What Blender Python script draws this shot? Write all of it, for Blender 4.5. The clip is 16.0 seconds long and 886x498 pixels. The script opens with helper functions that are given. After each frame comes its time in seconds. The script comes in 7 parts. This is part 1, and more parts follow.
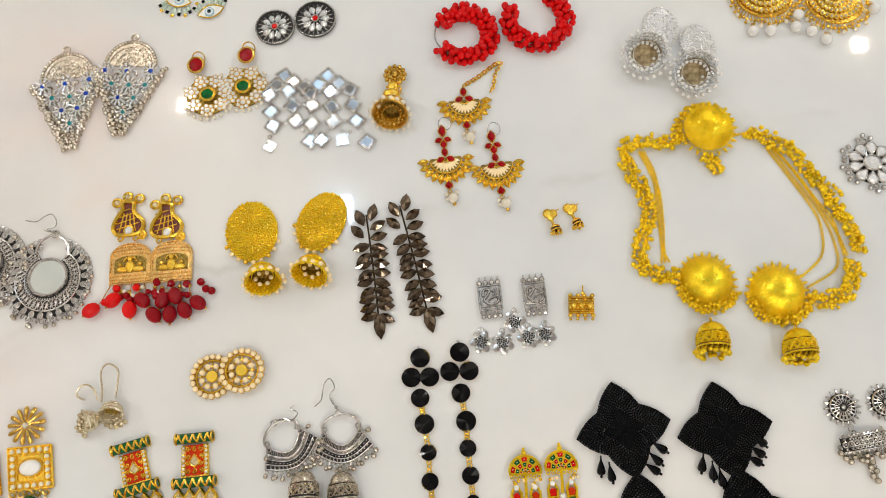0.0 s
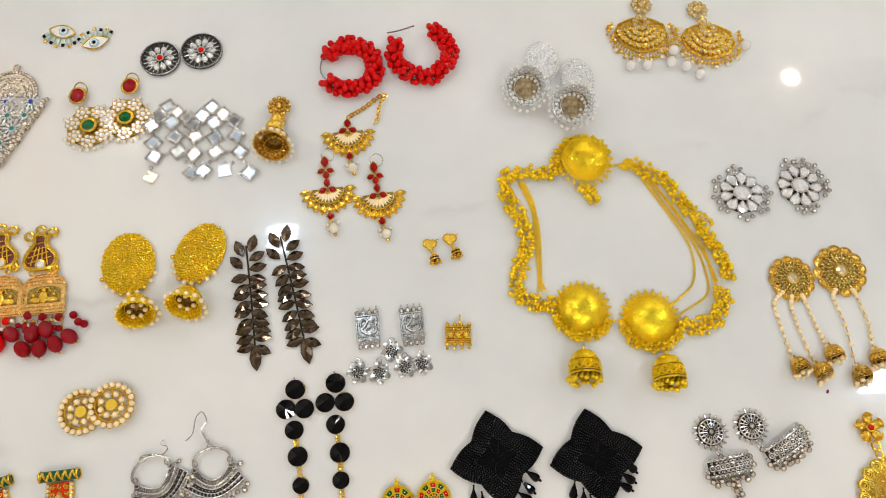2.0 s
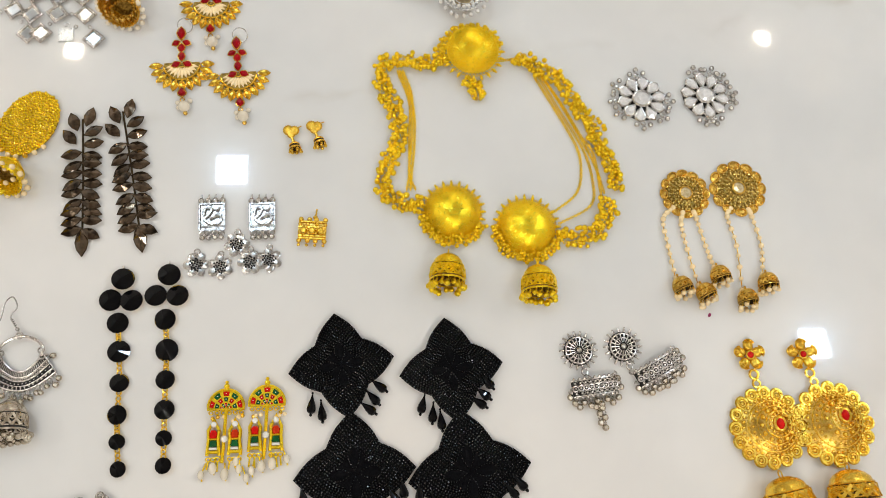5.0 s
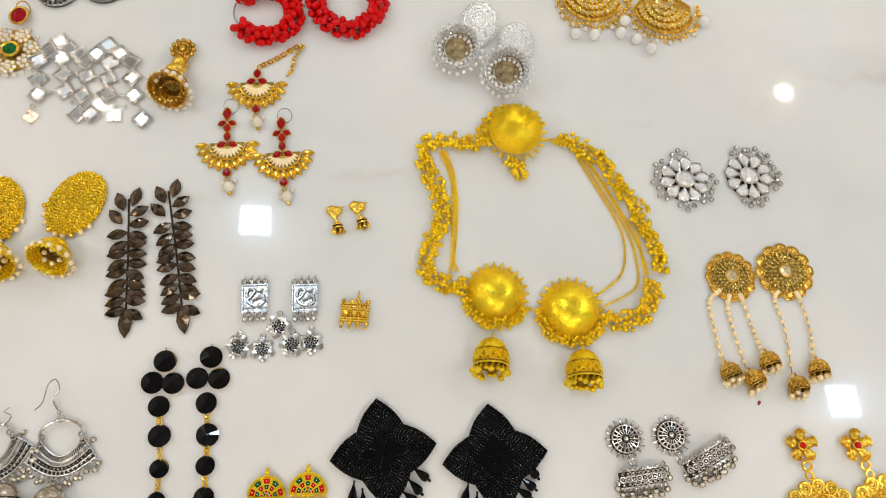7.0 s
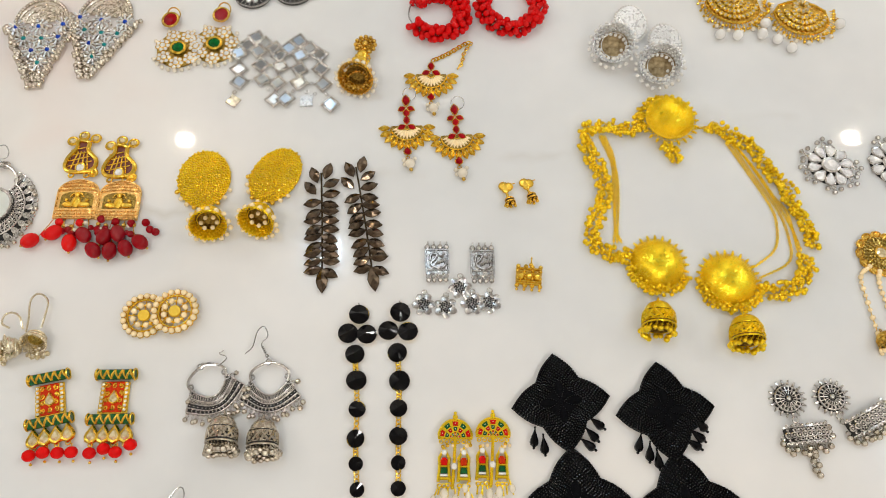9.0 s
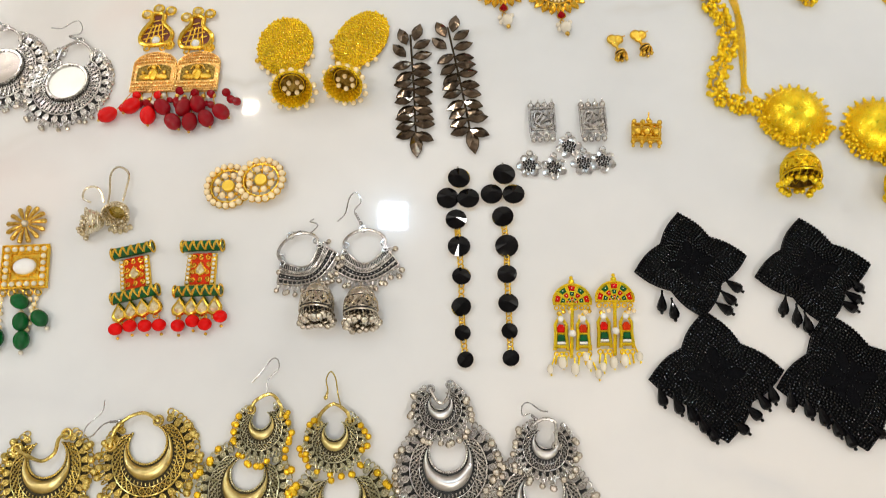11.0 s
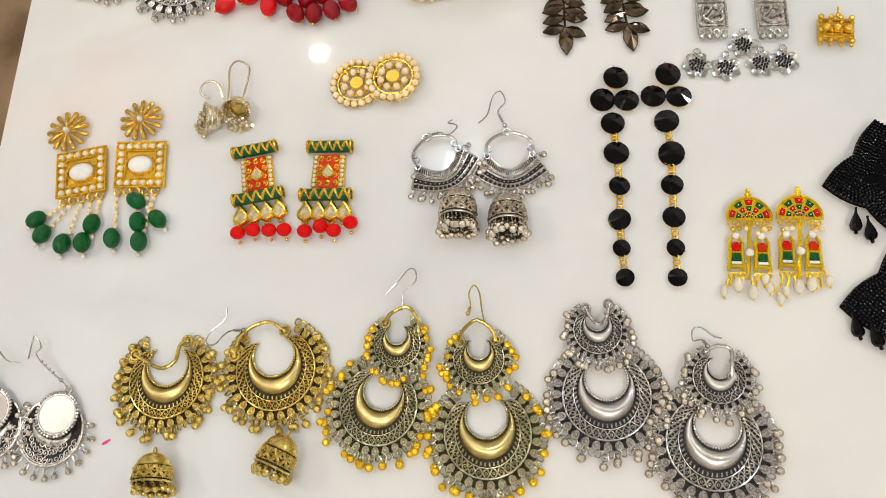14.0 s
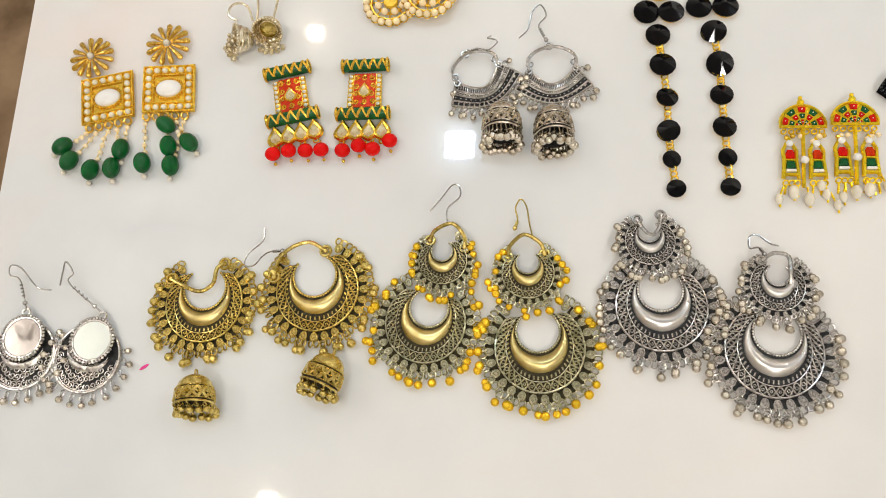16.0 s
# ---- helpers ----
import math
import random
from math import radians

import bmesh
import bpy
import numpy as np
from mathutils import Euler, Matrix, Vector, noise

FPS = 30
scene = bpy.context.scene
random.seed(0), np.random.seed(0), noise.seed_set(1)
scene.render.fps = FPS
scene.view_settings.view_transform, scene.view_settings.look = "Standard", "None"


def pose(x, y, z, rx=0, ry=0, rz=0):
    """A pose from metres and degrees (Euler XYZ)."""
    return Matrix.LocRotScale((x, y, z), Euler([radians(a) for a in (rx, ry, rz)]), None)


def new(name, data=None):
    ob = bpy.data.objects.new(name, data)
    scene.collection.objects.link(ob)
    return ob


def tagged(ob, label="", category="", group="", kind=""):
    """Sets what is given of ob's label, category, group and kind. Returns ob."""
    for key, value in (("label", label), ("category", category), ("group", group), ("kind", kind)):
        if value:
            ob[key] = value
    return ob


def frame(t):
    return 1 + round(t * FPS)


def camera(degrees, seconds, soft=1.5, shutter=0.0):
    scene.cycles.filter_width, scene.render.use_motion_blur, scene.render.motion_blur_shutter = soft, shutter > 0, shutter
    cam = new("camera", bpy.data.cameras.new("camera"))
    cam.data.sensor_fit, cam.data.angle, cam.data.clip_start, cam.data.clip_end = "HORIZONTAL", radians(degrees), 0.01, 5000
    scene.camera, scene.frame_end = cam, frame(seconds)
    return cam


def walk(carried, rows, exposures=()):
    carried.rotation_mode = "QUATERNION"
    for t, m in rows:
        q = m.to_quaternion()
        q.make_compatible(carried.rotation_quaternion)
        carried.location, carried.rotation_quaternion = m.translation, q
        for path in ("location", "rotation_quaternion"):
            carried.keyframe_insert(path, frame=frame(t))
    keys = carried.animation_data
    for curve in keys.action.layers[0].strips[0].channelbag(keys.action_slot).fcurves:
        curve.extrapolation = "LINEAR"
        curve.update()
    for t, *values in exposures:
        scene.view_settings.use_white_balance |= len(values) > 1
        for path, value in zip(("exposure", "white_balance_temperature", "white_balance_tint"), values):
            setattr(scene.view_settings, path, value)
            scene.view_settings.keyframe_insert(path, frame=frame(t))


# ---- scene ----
cam = camera(60.3, 16.0, soft=0.75, shutter=0.2)
ROWS = [
    (0, -0.0987, -0.0582, 0.4789, 17.59, 1.07, -3.55),
    (0.5, -0.0876, -0.0535, 0.4835, 18.71, 0.49, -4.12),
    (1, -0.0759, -0.0556, 0.4873, 19.56, 0.12, -4.6),
    (1.5, -0.0642, -0.0551, 0.4872, 19.75, -0.59, -4.88),
    (2, -0.0452, -0.0618, 0.4822, 19.71, -1.6, -4.86),
    (2.5, -0.0264, -0.0679, 0.4718, 19.15, -2.6, -4.53),
    (3, -0.0069, -0.0786, 0.4582, 18.53, -3.84, -3.96),
    (3.5, 0.009, -0.0883, 0.4478, 17.34, -4.62, -3.36),
    (3.7, 0.0126, -0.0943, 0.4444, 17.04, -4.77, -3.15),
    (5.8, 0.0285, -0.068, 0.4175, 15.97, -4.19, -1.83),
    (6, 0.0296, -0.0641, 0.4145, 16.41, -4.05, -1.73),
    (6.5, 0.0241, -0.064, 0.4196, 17.34, -3.68, -1.66),
    (7, 0.0091, -0.0627, 0.4318, 19.41, -3.53, -1.42),
    (7.5, -0.0117, -0.0693, 0.4495, 20.95, -3.47, -0.61),
    (8, -0.0346, -0.0868, 0.4647, 22.24, -2.61, 0.21),
    (8.2, -0.0444, -0.0931, 0.4637, 22.37, -2.43, 0.45),
    (10.3, -0.0957, -0.1559, 0.4127, 24.35, 2.57, 1.6),
    (10.5, -0.0986, -0.1557, 0.4085, 23.37, 3.1, 1.47),
    (11, -0.0967, -0.1701, 0.3817, 21.64, 3.82, 1.16),
    (11.5, -0.1041, -0.1899, 0.3629, 19.93, 4.71, 1.9),
    (12, -0.1122, -0.2027, 0.3674, 19.44, 5.93, 3.4),
    (12.5, -0.122, -0.2093, 0.3718, 19.78, 6.89, 4.72),
    (13, -0.1463, -0.1994, 0.3607, 19.9, 7.34, 5.13),
    (13.5, -0.1424, -0.1984, 0.3567, 19.52, 7.17, 4.54),
    (14, -0.147, -0.1821, 0.339, 18.9, 6.88, 4.29),
    (14.5, -0.1605, -0.1687, 0.3343, 18.62, 6.84, 4.23),
    (15, -0.1723, -0.1898, 0.3188, 17.85, 6.72, 4.13),
    (15.5, -0.1771, -0.2058, 0.3137, 17.42, 6.96, 3.94),
    (16, -0.1704, -0.212, 0.3218, 17.96, 6.71, 3.31),
]
walk(cam, [(t, pose(x, y, z, rx, ry, rz)) for t, x, y, z, rx, ry, rz in ROWS], [(0, -0.01), (3.5, -0.05), (8.2, -0.02), (11.0, 0.05), (13.0, 0.09), (16.0, 0.1)])

# ---- light: a white room lit by small square ceiling panels, ten of them added ----
CEIL = 2.0
world = bpy.data.worlds.new("world")
scene.world = world
world.use_nodes = True
world.node_tree.nodes["Background"].inputs[0].default_value = (0.9, 0.95, 1.0, 1)
world.node_tree.nodes["Background"].inputs[1].default_value = 0.02


# ---- materials ----
def nodes_of(name):
    m = bpy.data.materials.new(name)
    m.use_nodes = True
    return m, m.node_tree, m.node_tree.nodes["Principled BSDF"]


def link(tree, a, b):
    tree.links.new(a, b)


def noise_node(tree, scale, detail=3.0, rough=0.55, coord="Object", vec=None):
    n = tree.nodes.new("ShaderNodeTexNoise")
    n.inputs["Scale"].default_value, n.inputs["Detail"].default_value, n.inputs["Roughness"].default_value = scale, detail, rough
    if vec is None:
        c = tree.nodes.new("ShaderNodeTexCoord")
        vec = c.outputs[coord]
    link(tree, vec, n.inputs["Vector"])
    return n


def ramp(tree, src, stops):
    r = tree.nodes.new("ShaderNodeValToRGB")
    while len(r.color_ramp.elements) < len(stops):
        r.color_ramp.elements.new(0.5)
    for e, (p, c) in zip(r.color_ramp.elements, stops):
        e.position, e.color = p, (*c, 1)
    link(tree, src, r.inputs[0])
    return r


def maprange(tree, src, a, b, c, d):
    n = tree.nodes.new("ShaderNodeMapRange")
    for i, v in zip((1, 2, 3, 4), (a, b, c, d)):
        n.inputs[i].default_value = v
    link(tree, src, n.inputs[0])
    return n.outputs[0]


def surface(name, lo, hi, rough=0.3, metal=0.0, scale=400, bump=0.15, coat=0.0, spec=0.5, rough_var=0.1, trans=0.0, bscale=None):
    """A material that varies between two colours, with fine relief and uneven gloss."""
    m, tree, b = nodes_of(name)
    n = noise_node(tree, scale, 4)
    r = ramp(tree, n.outputs[0], [(0.3, lo), (0.7, hi)])
    big = noise_node(tree, scale * 0.13, 2)
    hs = tree.nodes.new("ShaderNodeHueSaturation")
    info = tree.nodes.new("ShaderNodeObjectInfo")
    add = tree.nodes.new("ShaderNodeMath")
    add.operation = "ADD"
    link(tree, maprange(tree, big.outputs[0], 0.3, 0.7, 0.88, 1.06), add.inputs[0])
    link(tree, maprange(tree, info.outputs["Random"], 0, 1, -0.06, 0.06), add.inputs[1])
    link(tree, add.outputs[0], hs.inputs["Value"])
    link(tree, r.outputs[0], hs.inputs["Color"])
    link(tree, hs.outputs[0], b.inputs["Base Color"])
    link(tree, maprange(tree, n.outputs[0], 0.25, 0.75, rough + rough_var, max(0.02, rough - rough_var)), b.inputs["Roughness"])
    b.inputs["Metallic"].default_value = metal
    b.inputs["Coat Weight"].default_value = coat
    b.inputs["Coat Roughness"].default_value = 0.05
    b.inputs["Specular IOR Level"].default_value = spec
    b.inputs["Transmission Weight"].default_value = trans
    if bump:
        bn = noise_node(tree, bscale or scale * 2.2, 3)
        bp = tree.nodes.new("ShaderNodeBump")
        bp.inputs["Strength"].default_value, bp.inputs["Distance"].default_value = bump, 0.0004
        link(tree, bn.outputs[0], bp.inputs["Height"])
        link(tree, bp.outputs[0], b.inputs["Normal"])
    return m


GOLD = surface("bright_gold", (0.84, 0.45, 0.02), (1.0, 0.74, 0.13), 0.24, 0.95, 500, 0.2)
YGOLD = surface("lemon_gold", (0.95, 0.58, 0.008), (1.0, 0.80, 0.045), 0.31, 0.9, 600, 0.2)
BEADGOLD = surface("gold_bead", (0.92, 0.54, 0.02), (1.0, 0.70, 0.05), 0.2, 0.85, 300, 0.08)
ANTIQUE = surface("antique_gold", (0.52, 0.28, 0.03), (1.0, 0.68, 0.15), 0.26, 0.96, 420, 0.3)
# The DARK metals colour backing plates and paint shade inside the bells.
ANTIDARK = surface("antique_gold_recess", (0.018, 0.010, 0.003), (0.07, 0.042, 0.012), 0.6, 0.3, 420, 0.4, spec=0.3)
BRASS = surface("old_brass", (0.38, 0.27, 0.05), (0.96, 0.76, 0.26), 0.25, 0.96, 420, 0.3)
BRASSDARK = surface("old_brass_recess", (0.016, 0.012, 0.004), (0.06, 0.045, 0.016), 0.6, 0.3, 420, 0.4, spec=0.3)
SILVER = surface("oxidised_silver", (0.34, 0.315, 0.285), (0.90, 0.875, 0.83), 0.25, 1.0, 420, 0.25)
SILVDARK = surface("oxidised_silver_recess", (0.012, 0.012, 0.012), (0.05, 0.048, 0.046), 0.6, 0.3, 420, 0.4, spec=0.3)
PALE = surface("pale_silver_gold", (0.36, 0.305, 0.235), (0.92, 0.85, 0.73), 0.23, 1.0, 420, 0.25)
WHITESILVER = surface("white_silver", (0.68, 0.68, 0.68), (0.94, 0.94, 0.93), 0.30, 0.7, 420, 0.3)
MIXED = surface("verdigris_silver_gold", (0.30, 0.28, 0.16), (0.86, 0.83, 0.62), 0.26, 0.95, 300, 0.3)
STEEL = surface("steel_wire", (0.45, 0.44, 0.42), (0.6, 0.59, 0.57), 0.22, 1.0, 300, 0.05)
PEARL = surface("pearl", (0.72, 0.62, 0.46), (0.90, 0.83, 0.71), 0.22, 0.0, 300, 0.03, coat=0.5)
CREAM = surface("cream_pearl", (0.94, 0.70, 0.36), (0.99, 0.83, 0.54), 0.22, 0.0, 300, 0.03, coat=0.4)
WHITEPEARL = surface("white_pearl", (0.74, 0.70, 0.65), (0.90, 0.87, 0.83), 0.2, 0.0, 300, 0.03, coat=0.6)
BLACK = surface("black_glass", (0.001, 0.001, 0.0015), (0.003, 0.003, 0.004), 0.05, 0.0, 300, 0.0, spec=0.25, rough_var=0.03)
BLACKBEAD = surface("black_bead", (0.001, 0.001, 0.001), (0.004, 0.004, 0.004), 0.13, 0.0, 500, 0.05, spec=0.32)
FELT = surface("black_felt", (0.002, 0.002, 0.0025), (0.005, 0.005, 0.006), 0.9, 0.0, 900, 0.5, spec=0.05)
SMOKE = surface("smoky_crystal", (0.018, 0.011, 0.007), (0.25, 0.18, 0.12), 0.12, 0.95, 230, 0.0, coat=0.5, rough_var=0.06)
REDBEAD = surface("red_bead", (0.55, 0.0015, 0.002), (0.80, 0.004, 0.004), 0.18, 0.0, 300, 0.04, spec=0.22)
CORAL = surface("coral_red_bead", (0.62, 0.003, 0.003), (0.82, 0.007, 0.005), 0.22, 0.0, 400, 0.1, spec=0.12)
RUBY = surface("dark_red_stone", (0.20, 0.001, 0.004), (0.40, 0.003, 0.009), 0.15, 0.0, 200, 0.0, spec=0.25, rough_var=0.04)
BRIGHTRUBY = surface("bright_red_drop", (0.66, 0.003, 0.003), (0.84, 0.008, 0.006), 0.15, 0.0, 120, 0.0, spec=0.25, rough_var=0.04)
EMERALD = surface("green_bead", (0.0004, 0.045, 0.008), (0.001, 0.17, 0.026), 0.14, 0.0, 200, 0.0, spec=0.3, rough_var=0.04)
GREENENAMEL = surface("green_enamel", (0.002, 0.06, 0.014), (0.008, 0.12, 0.03), 0.22, 0.0, 500, 0.05, spec=0.4)
REDENAMEL = surface("red_enamel", (0.50, 0.004, 0.003), (0.68, 0.012, 0.007), 0.2, 0.0, 500, 0.05, spec=0.2)
ORANGEENAMEL = surface("orange_red_enamel", (0.42, 0.006, 0.002), (0.70, 0.06, 0.006), 0.25, 0.1, 900, 0.2, spec=0.15)
WHITEENAMEL = surface("white_enamel", (0.80, 0.78, 0.72), (0.90, 0.88, 0.84), 0.2, 0.0, 500, 0.05, coat=0.6)
YELLOWENAMEL = surface("yellow_disc", (0.82, 0.50, 0.03), (0.90, 0.60, 0.06), 0.35, 0.3, 500, 0.05)
STONE = surface("clear_foiled_stone", (0.72, 0.71, 0.71), (0.96, 0.95, 0.94), 0.1, 0.2, 420, 0.0, coat=0.6)
GSTONE = surface("champagne_stone", (0.60, 0.44, 0.18), (0.98, 0.88, 0.62), 0.12, 0.45, 500, 0.0, coat=0.5)
BLUESTONE = surface("blue_stone", (0.008, 0.03, 0.30), (0.02, 0.09, 0.55), 0.08, 0.0, 200, 0.0, coat=1.0)
TEALSTONE = surface("teal_stone", (0.004, 0.16, 0.17), (0.02, 0.30, 0.28), 0.08, 0.0, 200, 0.0, coat=1.0)
PALEBLUE = surface("pale_blue_enamel", (0.30, 0.48, 0.60), (0.50, 0.66, 0.74), 0.12, 0.0, 300, 0.0, coat=1.0)
AQUASTONE = surface("pale_green_stone", (0.48, 0.62, 0.50), (0.75, 0.84, 0.72), 0.08, 0.3, 300, 0.0, coat=1.0)
MATTEGOLD = surface("matte_gold", (0.62, 0.34, 0.02), (1.0, 0.72, 0.10), 0.42, 0.85, 900, 0.6)
ROSEGOLD = surface("rose_gold", (0.72, 0.38, 0.10), (0.98, 0.68, 0.26), 0.28, 0.94, 500, 0.25)
TILEMIRROR = surface("small_mirror_glass", (0.38, 0.42, 0.46), (0.66, 0.71, 0.76), 0.2, 1.0, 90, 0.0, rough_var=0.08)
POLBRASS = surface("polished_brass", (0.66, 0.50, 0.18), (0.90, 0.74, 0.34), 0.32, 1.0, 160, 0.02, rough_var=0.06)
POLSILVER = surface("polished_silver", (0.66, 0.62, 0.58), (0.84, 0.80, 0.76), 0.32, 1.0, 160, 0.02, rough_var=0.06)
MIRROR = surface("mirror_glass", (0.66, 0.69, 0.64), (0.75, 0.78, 0.73), 0.34, 1.0, 40, 0.0, rough_var=0.04)
# Clear glass mirroring something brown: that reflection is painted into its colour.
BROWNMIRROR = surface("brown_reflection_mirror", (0.30, 0.26, 0.235), (0.42, 0.37, 0.335), 0.2, 1.0, 120, 0.1)
CHAMPAGNE = surface("champagne_metal", (0.58, 0.47, 0.28), (0.98, 0.91, 0.74), 0.24, 0.95, 420, 0.25)
# Mottled dark gold behind stones, in the shrine window and inside bells.
ROSETTE = surface("dark_gold_recess", (0.10, 0.055, 0.008), (0.52, 0.33, 0.07), 0.4, 0.9, 700, 0.5)
FOIL = surface("dull_foil", (0.20, 0.13, 0.05), (0.62, 0.48, 0.27), 0.6, 0.3, 260, 0.5)
MAROONBACK = surface("maroon_backing", (0.09, 0.012, 0.008), (0.17, 0.03, 0.015), 0.4, 0.0, 300, 0.2)
PLASTIC = surface("clear_backing", (0.80, 0.79, 0.78), (0.88, 0.87, 0.86), 0.2, 0.0, 300, 0.0, trans=0.8)
PINK = surface("pink_mark", (0.75, 0.03, 0.22), (0.85, 0.06, 0.3), 0.6, 0.0, 900, 0.0)
PLUM = surface("plum_mark", (0.20, 0.004, 0.05), (0.32, 0.01, 0.09), 0.5, 0.0, 900, 0.0)
WALLPAINT = surface("white_wall_paint", (0.76, 0.74, 0.71), (0.82, 0.80, 0.77), 0.7, 0.0, 2.0, 0.05, bscale=200)
CEILPAINT = surface("pale_ceiling_paint", (0.80, 0.79, 0.77), (0.85, 0.84, 0.82), 0.8, 0.0, 2.0, 0.05, bscale=200)
FLOORMAT = surface("brown_stone_floor", (0.13, 0.078, 0.040), (0.32, 0.21, 0.12), 0.6, 0.0, 7, 0.1, bscale=90, spec=0.15)


def marble():
    m, tree, b = nodes_of("polished_white_marble")
    c = tree.nodes.new("ShaderNodeTexCoord")
    cloud = noise_node(tree, 3.2, 5, 0.6)
    warm = noise_node(tree, 2.1, 3, 0.5)
    fine = noise_node(tree, 60, 4, 0.6)
    base = ramp(tree, cloud.outputs[0], [(0.30, (0.62, 0.62, 0.612)), (0.60, (0.77, 0.76, 0.742))])
    tint = ramp(tree, warm.outputs[0], [(0.42, (1, 1, 1)), (0.66, (1.0, 0.95, 0.905))])
    mul = tree.nodes.new("ShaderNodeMix")
    mul.data_type, mul.blend_type = "RGBA", "MULTIPLY"
    mul.inputs[0].default_value = 1.0
    link(tree, base.outputs[0], mul.inputs[6])
    link(tree, tint.outputs[0], mul.inputs[7])
    out = mul.outputs[2]
    # each vein: a point on it, its angle, its half width, its strength and colour
    for x, y, ang, half, power, col in VEINS:
        wob = noise_node(tree, 9.0, 4, 0.6)
        mapping = tree.nodes.new("ShaderNodeMapping")
        mapping.vector_type = "TEXTURE"
        mapping.inputs["Location"].default_value = (x, y, 0)
        mapping.inputs["Rotation"].default_value = (0, 0, radians(ang))
        link(tree, c.outputs["Object"], mapping.inputs[0])
        sep = tree.nodes.new("ShaderNodeSeparateXYZ")
        link(tree, mapping.outputs[0], sep.inputs[0])
        off = tree.nodes.new("ShaderNodeMath")
        off.operation = "ADD"
        link(tree, sep.outputs[1], off.inputs[0])
        link(tree, maprange(tree, wob.outputs[0], 0.2, 0.8, -0.022, 0.022), off.inputs[1])
        ab = tree.nodes.new("ShaderNodeMath")
        ab.operation = "ABSOLUTE"
        link(tree, off.outputs[0], ab.inputs[0])
        band = maprange(tree, ab.outputs[0], 0.0, half, 1.0, 0.0)
        patch = noise_node(tree, 6.5, 3, 0.6)
        keep = maprange(tree, patch.outputs[0], 0.46, 0.64, 0.0, power)
        fac = tree.nodes.new("ShaderNodeMath")
        fac.operation = "MULTIPLY"
        link(tree, band, fac.inputs[0])
        link(tree, keep, fac.inputs[1])
        mix = tree.nodes.new("ShaderNodeMix")
        mix.data_type = "RGBA"
        link(tree, fac.outputs[0], mix.inputs[0])
        link(tree, out, mix.inputs[6])
        mix.inputs[7].default_value = (*col, 1)
        out = mix.outputs[2]
    link(tree, out, b.inputs["Base Color"])
    link(tree, maprange(tree, fine.outputs[0], 0.3, 0.7, 0.10, 0.15), b.inputs["Roughness"])
    b.inputs["Specular IOR Level"].default_value = 0.06
    b.inputs["Coat Weight"].default_value = 0.5
    b.inputs["Coat Roughness"].default_value = 0.02
    return m


VEINS = [
    (0.20, 0.165, 9, 0.030, 0.60, (0.58, 0.58, 0.57)),
    (0.24, 0.172, 8, 0.006, 0.60, (0.52, 0.48, 0.42)),
    (-0.12, -0.118, -10, 0.014, 0.6, (0.60, 0.59, 0.59)),
    (0.02, 0.25, 34, 0.040, 0.45, (0.62, 0.62, 0.62)),
    (-0.33, 0.24, 62, 0.110, 0.80, (0.76, 0.62, 0.555)),
    (-0.20, 0.31, 20, 0.030, 0.45, (0.64, 0.62, 0.62)),
    (-0.30, -0.20, 4, 0.012, 0.35, (0.74, 0.67, 0.58)),
    (0.30, 0.05, 70, 0.040, 0.25, (0.72, 0.67, 0.60)),
]
MARBLE = marble()


